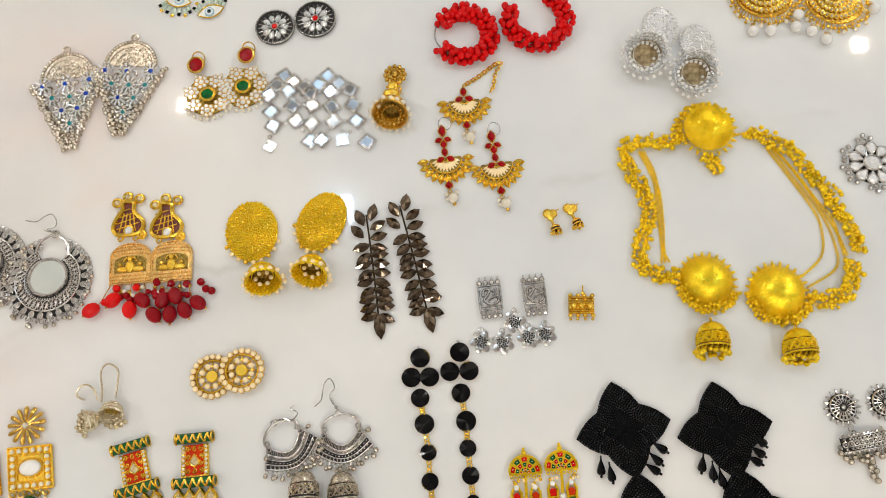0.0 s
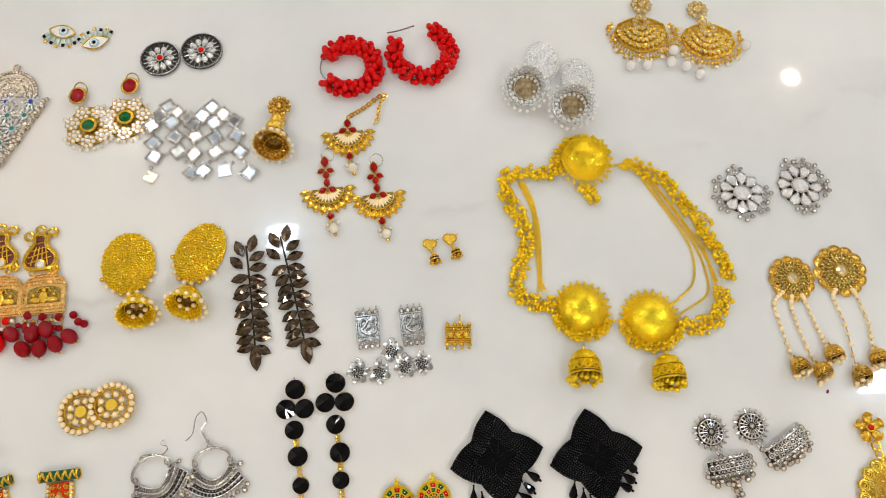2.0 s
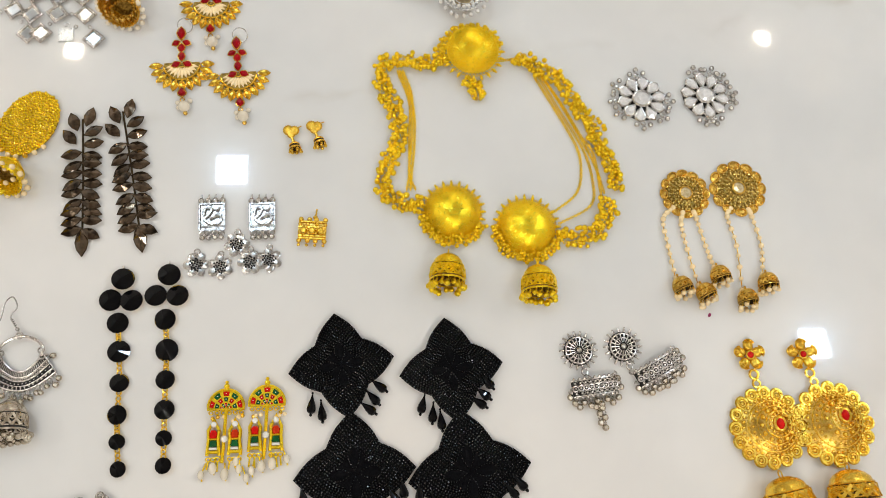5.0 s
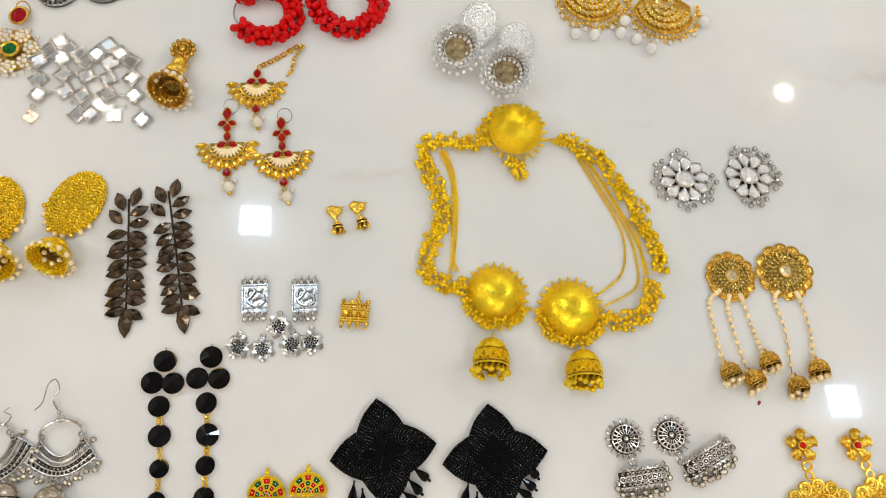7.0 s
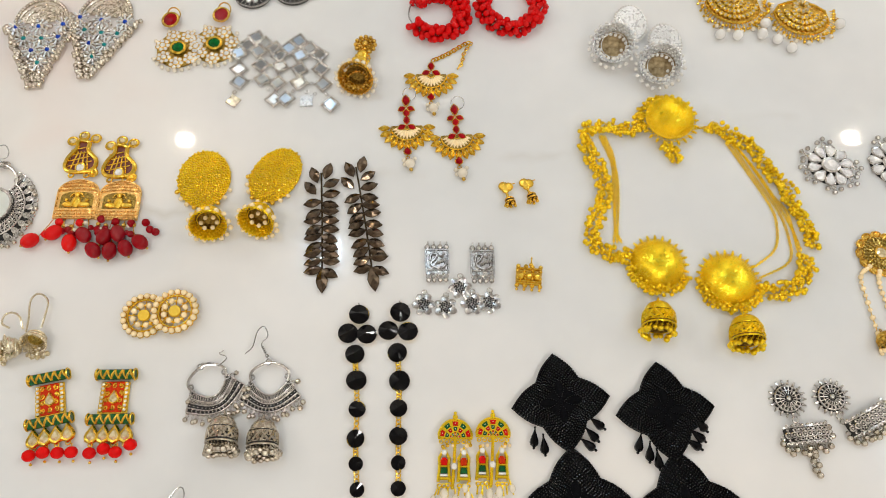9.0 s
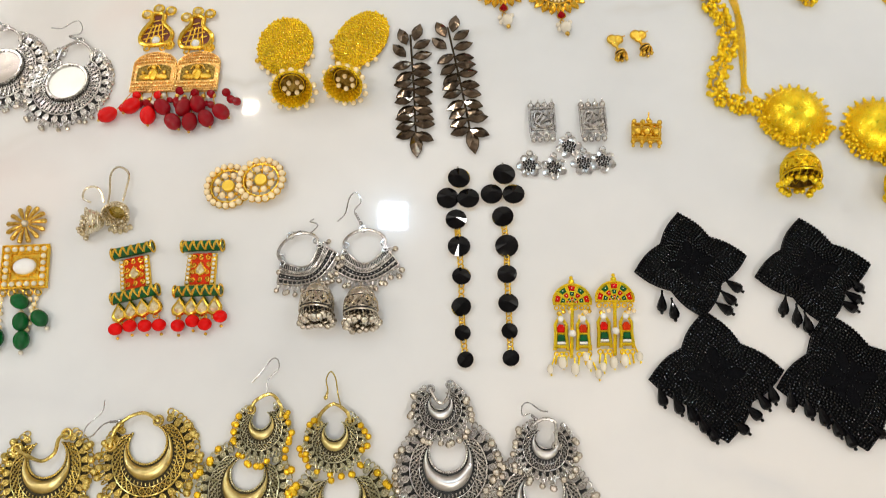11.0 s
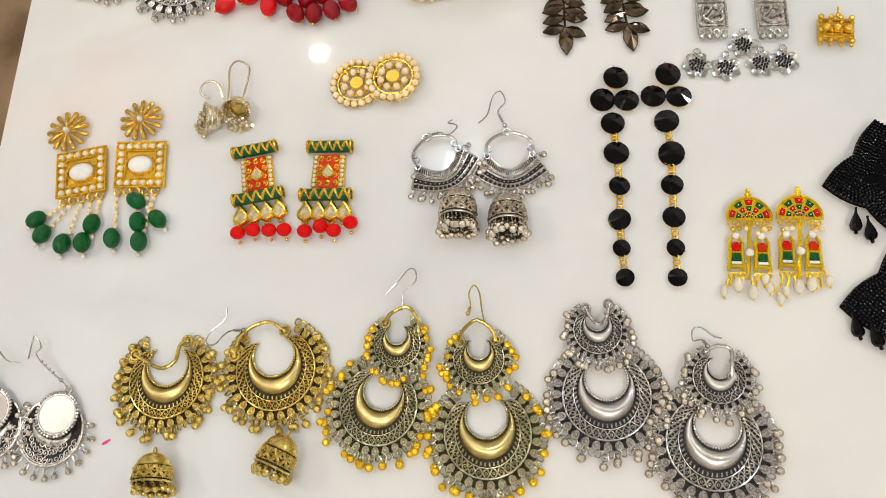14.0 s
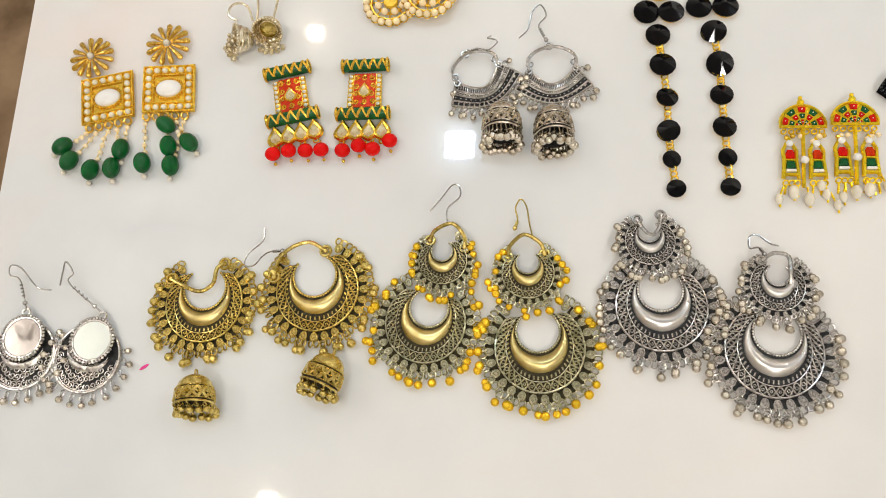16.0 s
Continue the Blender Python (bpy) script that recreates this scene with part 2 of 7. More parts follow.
# ---- mesh tools: all lengths in millimetres ----
class Geo:
    def __init__(self):
        self.v, self.f = [], []

    def add(self, vs, fs):
        o = len(self.v)
        self.v += [tuple(p) for p in vs]
        self.f += [tuple(i + o for i in q) for q in fs]
        return self

    def put(self, g, m):
        return self.add([m @ Vector(p) for p in g.v], g.f)

    def ball(self, x, y, z, r, n=10, m=6, sx=1.0, sy=1.0, sz=1.0, turn=0.0):
        vs, fs = [(0, 0, 1)], []
        for i in range(1, m):
            a = math.pi * i / m
            vs += [(math.sin(a) * math.cos(2 * math.pi * k / n), math.sin(a) * math.sin(2 * math.pi * k / n), math.cos(a)) for k in range(n)]
        vs.append((0, 0, -1))
        fs += [(0, 1 + k, 1 + (k + 1) % n) for k in range(n)]
        for i in range(m - 2):
            a = 1 + i * n
            fs += [(a + k, a + n + k, a + n + (k + 1) % n, a + (k + 1) % n) for k in range(n)]
        a, e = 1 + (m - 2) * n, len(vs) - 1
        fs += [(a + k, e, a + (k + 1) % n) for k in range(n)]
        c, s = math.cos(turn), math.sin(turn)
        return self.add([(x + r * (p * sx * c - q * sy * s), y + r * (p * sx * s + q * sy * c), z + r * w * sz) for p, q, w in vs], fs)

    def tube(self, pts, r, n=6, closed=False, radii=None):
        pts = [Vector(p) for p in pts]
        k, vs, fs, last = len(pts), [], [], None
        for i, p in enumerate(pts):
            d = (pts[(i + 1) % k] - pts[i - 1]) if closed else (pts[min(i + 1, k - 1)] - pts[max(i - 1, 0)])
            d = d.normalized() if d.length > 1e-9 else Vector((1, 0, 0))
            up = last if last is not None else (Vector((0, 0, 1)) if abs(d.z) < 0.9 else Vector((1, 0, 0)))
            side = d.cross(up).normalized()
            last = side.cross(d).normalized()
            q = radii[i] if radii else r
            vs += [p + q * (math.cos(2 * math.pi * j / n) * side + math.sin(2 * math.pi * j / n) * last) for j in range(n)]
        for i in range(k if closed else k - 1):
            a, b = i * n, ((i + 1) % k) * n
            fs += [(a + j, a + (j + 1) % n, b + (j + 1) % n, b + j) for j in range(n)]
        if not closed:
            fs += [tuple(range(n))[::-1], tuple(range((k - 1) * n, k * n))]
        return self.add(vs, fs)

    def ring(self, x, y, z, R, r, n=14, m=5, tilt=0.0, turn=0.0, sy=1.0):
        """A wire ring, flat on the table or tilted about its own x axis and then turned."""
        mt = Matrix.Rotation(turn, 3, "Z") @ Matrix.Rotation(tilt, 3, "X")
        pts = [mt @ Vector((R * math.cos(2 * math.pi * k / n), R * sy * math.sin(2 * math.pi * k / n), 0)) + Vector((x, y, z)) for k in range(n)]
        return self.tube(pts, r, m, True)

    def lathe(self, prof, m=None, n=24):
        """prof: (radius, height) pairs, turned about z, then laid by the matrix m."""
        m = m or Matrix()
        vs, fs = [], []
        for r, h in prof:
            vs += [m @ Vector((r * math.cos(2 * math.pi * k / n), r * math.sin(2 * math.pi * k / n), h)) for k in range(n)]
        for i in range(len(prof) - 1):
            a, b = i * n, (i + 1) * n
            fs += [(a + k, a + (k + 1) % n, b + (k + 1) % n, b + k) for k in range(n)]
        return self.add(vs, fs)

    def slab(self, outline, z0, z1, bev=0.25):
        """A plate of any outline (counter-clockwise), its top edge bevelled."""
        k = len(outline)
        inner = []
        for i, (x, y) in enumerate(outline):
            (ax, ay), (bx, by) = outline[i - 1], outline[(i + 1) % k]
            tx, ty = bx - ax, by - ay
            d = math.hypot(tx, ty) or 1
            inner.append((x - ty / d * bev, y + tx / d * bev))
        vs = [(x, y, z0) for x, y in outline] + [(x, y, z1 - bev) for x, y in outline] + [(x, y, z1) for x, y in inner]
        fs = [tuple(range(k))[::-1], tuple(range(2 * k, 3 * k))]
        for a, b in ((0, k), (k, 2 * k)):
            fs += [(a + i, a + (i + 1) % k, b + (i + 1) % k, b + i) for i in range(k)]
        return self.add(vs, fs)

    def gem(self, outline, z0, zg, z1, table=0.5):
        """A faceted stone: girdle outline, crown facets to a smaller table."""
        k = len(outline)
        cx, cy = sum(p[0] for p in outline) / k, sum(p[1] for p in outline) / k
        vs = [(x, y, z0) for x, y in outline] + [(x, y, zg) for x, y in outline]
        if table > 0.02:
            vs += [(cx + (x - cx) * table, cy + (y - cy) * table, z1) for x, y in outline]
        else:
            vs.append((cx, cy, z1))
        fs = [tuple(range(k))[::-1]] + [(i, (i + 1) % k, k + (i + 1) % k, k + i) for i in range(k)]
        if table > 0.02:
            fs += [(k + i, k + (i + 1) % k, 2 * k + (i + 1) % k, 2 * k + i) for i in range(k)] + [tuple(range(2 * k, 3 * k))]
        else:
            fs += [(k + i, k + (i + 1) % k, 2 * k) for i in range(k)]
        return self.add(vs, fs)


def oval(x, y, a, b, n=14, turn=0.0):
    c, s = math.cos(turn), math.sin(turn)
    return [(x + a * math.cos(t) * c - b * math.sin(t) * s, y + a * math.cos(t) * s + b * math.sin(t) * c) for t in (2 * math.pi * k / n for k in range(n))]


def leaf(x, y, ang, length, width, n=6, drop=0.0):
    """A pointed leaf from (x, y) along ang (radians); drop moves its belly outwards for a tear drop."""
    half = []
    for i in range(n + 1):
        t = i / n
        u = t ** (1 - 1.6 * drop)
        half.append((length * t, width / 2 * math.sin(math.pi * u) ** (0.55 if drop and u > 0.5 else 0.9)))
    pts = [(p, -q) for p, q in half] + [(p, q) for p, q in half[::-1][1:-1]]
    c, s = math.cos(ang), math.sin(ang)
    return [(x + p * c - q * s, y + p * s + q * c) for p, q in pts]


def arc(cx, cy, r, a0, a1, n, z, sy=1.0):
    return [(cx + r * math.cos(a0 + (a1 - a0) * k / n), cy + sy * r * math.sin(a0 + (a1 - a0) * k / n), z) for k in range(n + 1)]


def curve(pts, n=8):
    """A smooth line through the points (Catmull-Rom)."""
    p = [Vector(q) if len(q) == 3 else Vector((*q, 0)) for q in pts]
    p = [2 * p[0] - p[1]] + p + [2 * p[-1] - p[-2]]
    out = []
    for i in range(1, len(p) - 2):
        for k in range(n):
            t = k / n
            out.append(0.5 * (2 * p[i] + (p[i + 1] - p[i - 1]) * t + (2 * p[i - 1] - 5 * p[i] + 4 * p[i + 1] - p[i + 2]) * t * t + (3 * p[i] - p[i - 1] - 3 * p[i + 1] + p[i + 2]) * t ** 3))
    return out + [p[-2]]


def thing(name, x, y, rot, label, category, group=""):
    e = new(name)
    e.empty_display_size = 0.005
    e.matrix_basis = pose(x / 1000, y / 1000, 0, 0, 0, rot)
    return tagged(e, label, category, group)


def spanned(name, x0, y0, x1, y1, label, category, group=""):
    """A thing hung from (x0, y0), its own -y axis pointing to (x1, y1)."""
    return thing(name, x0, y0, math.degrees(math.atan2(x1 - x0, y0 - y1)), label, category, group)


STUFF = {"loop_work", "link_work", "beadwork", "grain_border", "granulation", "ball_fringe", "link_net", "mesh_grain", "pearl_border", "inner_grain", "gold_grain", "seed_beads", "worn_fringe", "ball_row", "fretwork", "engraving", "pleated_heart", "cell_work", "peacock_wire"}


def part(name, g, material, parent, label="", smooth=40):
    me = bpy.data.meshes.new(name)
    me.from_pydata([(x * 0.001, y * 0.001, z * 0.001) for x, y, z in g.v], [], g.f)
    me.materials.append(material)
    if smooth:
        me.polygons.foreach_set("use_smooth", [True] * len(me.polygons))
        me.set_sharp_from_angle(angle=radians(smooth))
    me.update()
    ob = new(name, me)
    ob.parent = parent
    return tagged(ob, label, kind="stuff" if name in STUFF else "")


SHARED = {}


def bead(parent, x, y, z, r, material, name="bead", sx=1.0, sy=1.0, sz=1.0, turn=0.0, n=14, m=9):
    """One bead of its own, on a mesh that alike beads share."""
    key = (material.name, n, m)
    if key not in SHARED:
        me = bpy.data.meshes.new("bead")
        g = Geo().ball(0, 0, 0, 1, n, m)
        me.from_pydata([(a * 0.001, b * 0.001, c * 0.001) for a, b, c in g.v], [], g.f)
        me.materials.append(material)
        me.polygons.foreach_set("use_smooth", [True] * len(me.polygons))
        SHARED[key] = me
    ob = new(name, SHARED[key])
    ob.parent = parent
    ob.location, ob.scale, ob.rotation_euler = (x / 1000, y / 1000, z / 1000), (r * sx, r * sy, r * sz), (0, 0, turn)
    return ob


def local(e, x, y):
    """A place on the table, in millimetres, as the thing e sees it."""
    p = e.matrix_basis.inverted() @ Vector((x / 1000, y / 1000, 0))
    return p.x * 1000, p.y * 1000


def plain(name, g, material, label, category="", kind="structure"):
    """A piece of the setting: one mesh, lengths in millimetres."""
    ob = part(name, g, material, None)
    return tagged(ob, label, category, "", kind)


def box(g, x0, x1, y0, y1, z0, z1):
    return g.add([(x, y, z) for z in (z0, z1) for x, y in ((x0, y0), (x1, y0), (x1, y1), (x0, y1))],
                 [(3, 2, 1, 0), (4, 5, 6, 7), (0, 1, 5, 4), (1, 2, 6, 5), (2, 3, 7, 6), (3, 0, 4, 7)])


# ---- the room and the table ----
plain("floor", box(Geo(), -2600, 2900, -2600, 3100, -800, -750), FLOORMAT, "dark brown stone floor under the table", "floor")
plain("ceiling", box(Geo(), -2600, 2900, -2600, 3100, 2004, 2060), CEILPAINT, "plain pale painted ceiling", "ceiling")
# Unseen walls added to close the room, white to brighten the metal.
for wall, b in (("wall_west", (-2700, -2600, -2600, 3100)), ("wall_east", (2900, 3000, -2600, 3100)), ("wall_north", (-2700, 3000, 3100, 3200)), ("wall_south", (-2700, 3000, -2700, -2600))):
    plain(wall, box(Geo(), *b, -800, 2060), WALLPAINT, "plain white wall, unseen, added to close and brighten the room", "wall")

table = thing("display_table", 0, 0, 3.9, "white polished marble display table with soft grey veins", "table")
g = Geo().slab([(-442, -420), (900, -420), (900, 760), (-442, 760)], -22, 0, 1.5)
part("tabletop", g, MARBLE, table, "polished white marble slab")
for lx, ly in ((-380, -360), (840, -360), (840, 700), (-380, 700)):
    part("leg", Geo().slab([(lx - 30, ly - 30), (lx + 30, ly - 30), (lx + 30, ly + 30), (lx - 30, ly + 30)], -750, -22, 2), WALLPAINT, table)


def ceiling_panel(x, y, side, watts, col):
    e = thing("ceiling_light", x, y, 0, "small square recessed ceiling light, switched on; ten of fifteen are added", "ceiling light", "ceiling lights")
    e.location.z = CEIL
    h, t = side / 2, 9
    g = Geo()
    for q in ((-h - t, h + t, -h - t, -h), (-h - t, h + t, h, h + t), (-h - t, -h, -h, h), (h, h + t, -h, h)):
        box(g, *q, -6, 2)
    part("frame", g, WALLPAINT, e)
    lamp = bpy.data.lights.new("lamp", "AREA")
    lamp.shape, lamp.size, lamp.energy, lamp.color = "SQUARE", side / 1000, watts * 0.61, col
    ob = new("lamp", lamp)
    ob.parent = e
    ob.location = (0, 0, -0.004)
    return e


COOL, PLAIN, WARM = (0.58, 0.79, 1.0), (1.0, 0.98, 0.93), (1.0, 0.87, 0.68)
for x, y, side, watts, col in (
    (-450, 895, 98, 11, COOL), (1475, 260, 96, 11, COOL), (1480, 1410, 52, 4, WARM), (-1000, 1340, 52, 5, WARM),
    # Unseen fill panels added round the table; only (-970, -275) shows in the marble.
    (-480, -900, 120, 13, PLAIN), (700, -1300, 120, 13, PLAIN), (-970, -275, 50, 3, WARM), (500, 2350, 120, 13, PLAIN), (-1500, -1500, 64, 6, WARM), (1900, -1200, 64, 6, WARM),
    # Unseen panels added along the walls to brighten what the metal reflects.
    (-2250, 200, 120, 20, PLAIN), (-2250, 1900, 120, 20, PLAIN), (2500, 900, 120, 20, PLAIN), (2500, 2300, 120, 20, PLAIN), (300, -2250, 120, 20, PLAIN),
):
    ceiling_panel(x, y, side, watts, col)


# ---- shared pieces of jewellery ----
rng = random.Random(7)


def ear_wire(e, line, material, r=0.36, coil=True, start=None):
    """An ear wire through places on the table, given flat as x, y, x, y."""
    n = len(line) // 2
    pts = [(*local(e, line[2 * k], line[2 * k + 1]), 2.6 + 3.5 * math.sin(math.pi * k / (n - 1))) for k in range(n)]
    if start:
        pts = [(*start, 2.6)] + pts[1:]
    w = part("ear_wire", Geo().tube(curve(pts, 6), r, 6), material, e, "thin bent metal ear wire")
    if coil:
        g = Geo()
        a, b = Vector(pts[0]), Vector(pts[1])
        ang = math.atan2(b.y - a.y, b.x - a.x)
        g.ball(*(a + (b - a) * 0.25), 1.15, 9, 6)
        for k in range(4):
            p = a + (b - a) * (0.5 + 0.12 * k)
            g.ring(*p, 0.62, 0.25, 8, 4, radians(90), ang - math.pi / 2)
        part("coil", g, material, w)
    return w


def drops(parent, spots, material, link_mat, r=1.6):
    """Little balls on wire loops: (x, y, dx, dy) from the loop to the ball."""
    g = Geo()
    for x, y, dx, dy in spots:
        d = math.hypot(dx, dy) or 1
        g.ring(x + dx * 0.3, y + dy * 0.3, 1.6, min(1.5, d * 0.34), 0.34, 10, 4, radians(25), math.atan2(dy, dx))
        g.ring(x + dx * 0.68, y + dy * 0.68, 1.9, 0.9, 0.3, 8, 4, radians(70), math.atan2(dy, dx))
    part("loop_work", g, link_mat, parent)
    for x, y, dx, dy in spots:
        q = r * rng.uniform(0.9, 1.1)
        bead(parent, x + dx, y + dy, q, q, material, "ball_drop")


def crescent(parent, ro, ri, up, bright, dark, ball, moon_w=0.42, lobes=17, reach=138, ballr=1.7, moon=None, z0=0.6, drop_spots=None, lattice=26, name="crescent_plate"):
    """A fretwork crescent that hangs open at the top: centre of its outer circle at the origin."""
    def at(phi, s, z):
        p = radians(phi)
        ox, oy = ro * math.sin(p), -ro * math.cos(p)
        ix, iy = ri * math.sin(p), up - ri * math.cos(p)
        return (ix + (ox - ix) * s, iy + (oy - iy) * s, z)

    steps = 48
    phis = [-reach + 2 * reach * k / steps for k in range(steps + 1)]
    g = Geo()
    n = steps + 1
    vs = [at(p, 0, z0) for p in phis] + [at(p, 1, z0) for p in phis] + [at(p, 0, z0 + 0.9) for p in phis] + [at(p, 1, z0 + 0.9) for p in phis]
    fs = []
    for i in range(steps):
        fs += [(i, i + 1, n + i + 1, n + i), (2 * n + i, 3 * n + i, 3 * n + i + 1, 2 * n + i + 1), (i, 2 * n + i, 2 * n + i + 1, i + 1), (n + i, n + i + 1, 3 * n + i + 1, 3 * n + i)]
    fs += [(0, n, 3 * n, 2 * n), (steps, 2 * n + steps, 3 * n + steps, n + steps)]
    plate = part(name, g.add(vs, fs), dark, parent, "darkened recessed backing")
    # raised borders, interlaced wire band and rows of grain
    g = Geo()
    span = min(reach * 0.86, 116)

    def wide(p):
        return moon_w * max(0.02, math.cos(radians(min(90, abs(p) * 90 / span)))) ** 0.8

    def edge(p):
        """How far across the plate the moon reaches at this angle."""
        return 0.13 + wide(p)

    g.tube([at(p, edge(p) + 0.17, z0 + 1.0) for p in phis], ro * 0.017, 5)
    g.tube([at(p, 0.975, z0 + 1.1) for p in phis], ro * 0.024, 5)
    weave = [-reach + 2 * reach * k / (lattice * 4) for k in range(lattice * 4 + 1)]
    for sign in (-1, 1):
        line = []
        for k, p in enumerate(weave):
            lo = edge(p) + 0.19
            line.append(at(p, (lo + 0.95) / 2 + sign * (0.95 - lo) / 2 * math.sin(math.pi * k / 4), z0 + 1.25))
        g.tube(line, ro * 0.019, 4)
    for k in range(lattice):
        p = -reach + 2 * reach * (k + 0.5) / lattice
        lo = edge(p) + 0.19
        x, y, z = at(p, (lo + 0.95) / 2, z0 + 1.1)
        g.ring(x, y, z, min(ro * 0.045, ro * 0.13 * (0.95 - lo)), ro * 0.014, 8, 4)
    bars = int(lattice * 1.5)
    for k in range(bars):
        p = -reach * 0.97 + 1.94 * reach * k / (bars - 1)
        g.tube([at(p, edge(p) + 0.035, z0 + 1.0), at(p, edge(p) + 0.125, z0 + 1.0)], ro * 0.021, 4)
    part("fretwork", g, bright, parent)
    g = Geo()
    grains = int(2.0 * reach / 7.2)
    for k in range(grains + 1):
        p = -reach * 0.98 + 1.96 * reach * k / grains
        x, y, z = at(p, 0.01, z0 + 1.1)
        g.ball(x, y, z, ro * 0.036, 8, 5)
    part("grain_border", g, bright, parent)
    # polished moon
    g, rows, ring = Geo(), 9, 40
    vs = []
    for k in range(ring + 1):
        p = -span + 2 * span * k / ring
        for j in range(rows):
            u = j / (rows - 1)
            vs.append(at(p, 0.09 + wide(p) * u, z0 + 0.8 + ro * 0.15 * math.sin(math.pi * u) ** 0.8 * (0.25 + 0.75 * math.cos(radians(p * 90 / span)))))
    fs = [(k * rows + j, k * rows + j + 1, (k + 1) * rows + j + 1, (k + 1) * rows + j) for k in range(ring) for j in range(rows - 1)]
    part("moon", g.add(vs, fs), moon or bright, parent, "smooth polished half-moon band", 80)
    # lobes round the rim: an oval disc with a coiled wire, all on one mesh
    h = Geo()
    lob = ro * 0.103
    p0, p1 = radians(-reach - 90), radians(reach - 90)
    m = 48
    vs = [((ro * 0.97 if s == 0 else ro + lob * 2.1) * math.cos(p0 + (p1 - p0) * k / m), (ro * 0.97 if s == 0 else ro + lob * 2.1) * math.sin(p0 + (p1 - p0) * k / m), z0 + dz) for s, dz in ((0, -0.3), (1, -0.3), (0, 0.1), (1, 0.1)) for k in range(m + 1)]
    w = m + 1
    fs = []
    for k in range(m):
        fs += [(k, w + k, w + k + 1, k + 1), (2 * w + k, 2 * w + k + 1, 3 * w + k + 1, 3 * w + k), (w + k, 3 * w + k, 3 * w + k + 1, w + k + 1)]
    part("rim_backing", Geo().add(vs, fs), dark, parent)
    key = ("rim_lobe", bright.name, round(lob, 3))
    for k in range(lobes):
        p = -reach * 1.04 + 2.08 * reach * k / (lobes - 1)
        a = radians(p - 90)
        if key not in SHARED:
            g = Geo().slab(oval(0, 0, lob * 1.2, lob * 0.93, 14), 0, 1.5, 0.4)
            g.tube([(lob * (0.95 - 0.085 * j) * math.cos(j * 0.9), lob * (0.62 - 0.055 * j) * math.sin(j * 0.9), 1.55) for j in range(10)], 0.17, 4)
            q = part("rim_lobe", g, bright, parent)
            SHARED[key] = q.data
        else:
            q = new("rim_lobe", SHARED[key])
            q.parent = parent
        q.matrix_basis = pose((ro + lob * 1.3) * math.cos(a) / 1000, (ro + lob * 1.3) * math.sin(a) / 1000, z0 / 1000, 0, 0, p - 90)
        for off in (-0.25, 0.25):
            b = a + off * 2 * radians(reach) / lobes
            h.ring((ro + lob * 2.7) * math.cos(b), (ro + lob * 2.7) * math.sin(b), z0 + 0.6, lob * 0.85, 0.42, 10, 5, radians(10 + 40 * rng.random()), b)
    part("loop_work", h, bright, parent)
    if drop_spots is None:
        drop_spots = []
        for k in range(int(lobes * 1.15)):
            p = -reach * 0.95 + 1.9 * reach * (k + rng.uniform(-0.75, 0.75)) / (lobes * 1.15 - 1)
            a = radians(p - 90)
            q = ro + lob * 2.7
            ln = rng.uniform(0.0, 2.4) + (1.2 if abs(p) < 70 else 0.0)
            drop_spots.append((q * math.cos(a), q * math.sin(a), ln * math.cos(a) + rng.uniform(-1.0, 1.0), ln * math.sin(a) - rng.uniform(0.4, 2.2)))
    drops(parent, drop_spots, ball, bright, ballr)
    return plate


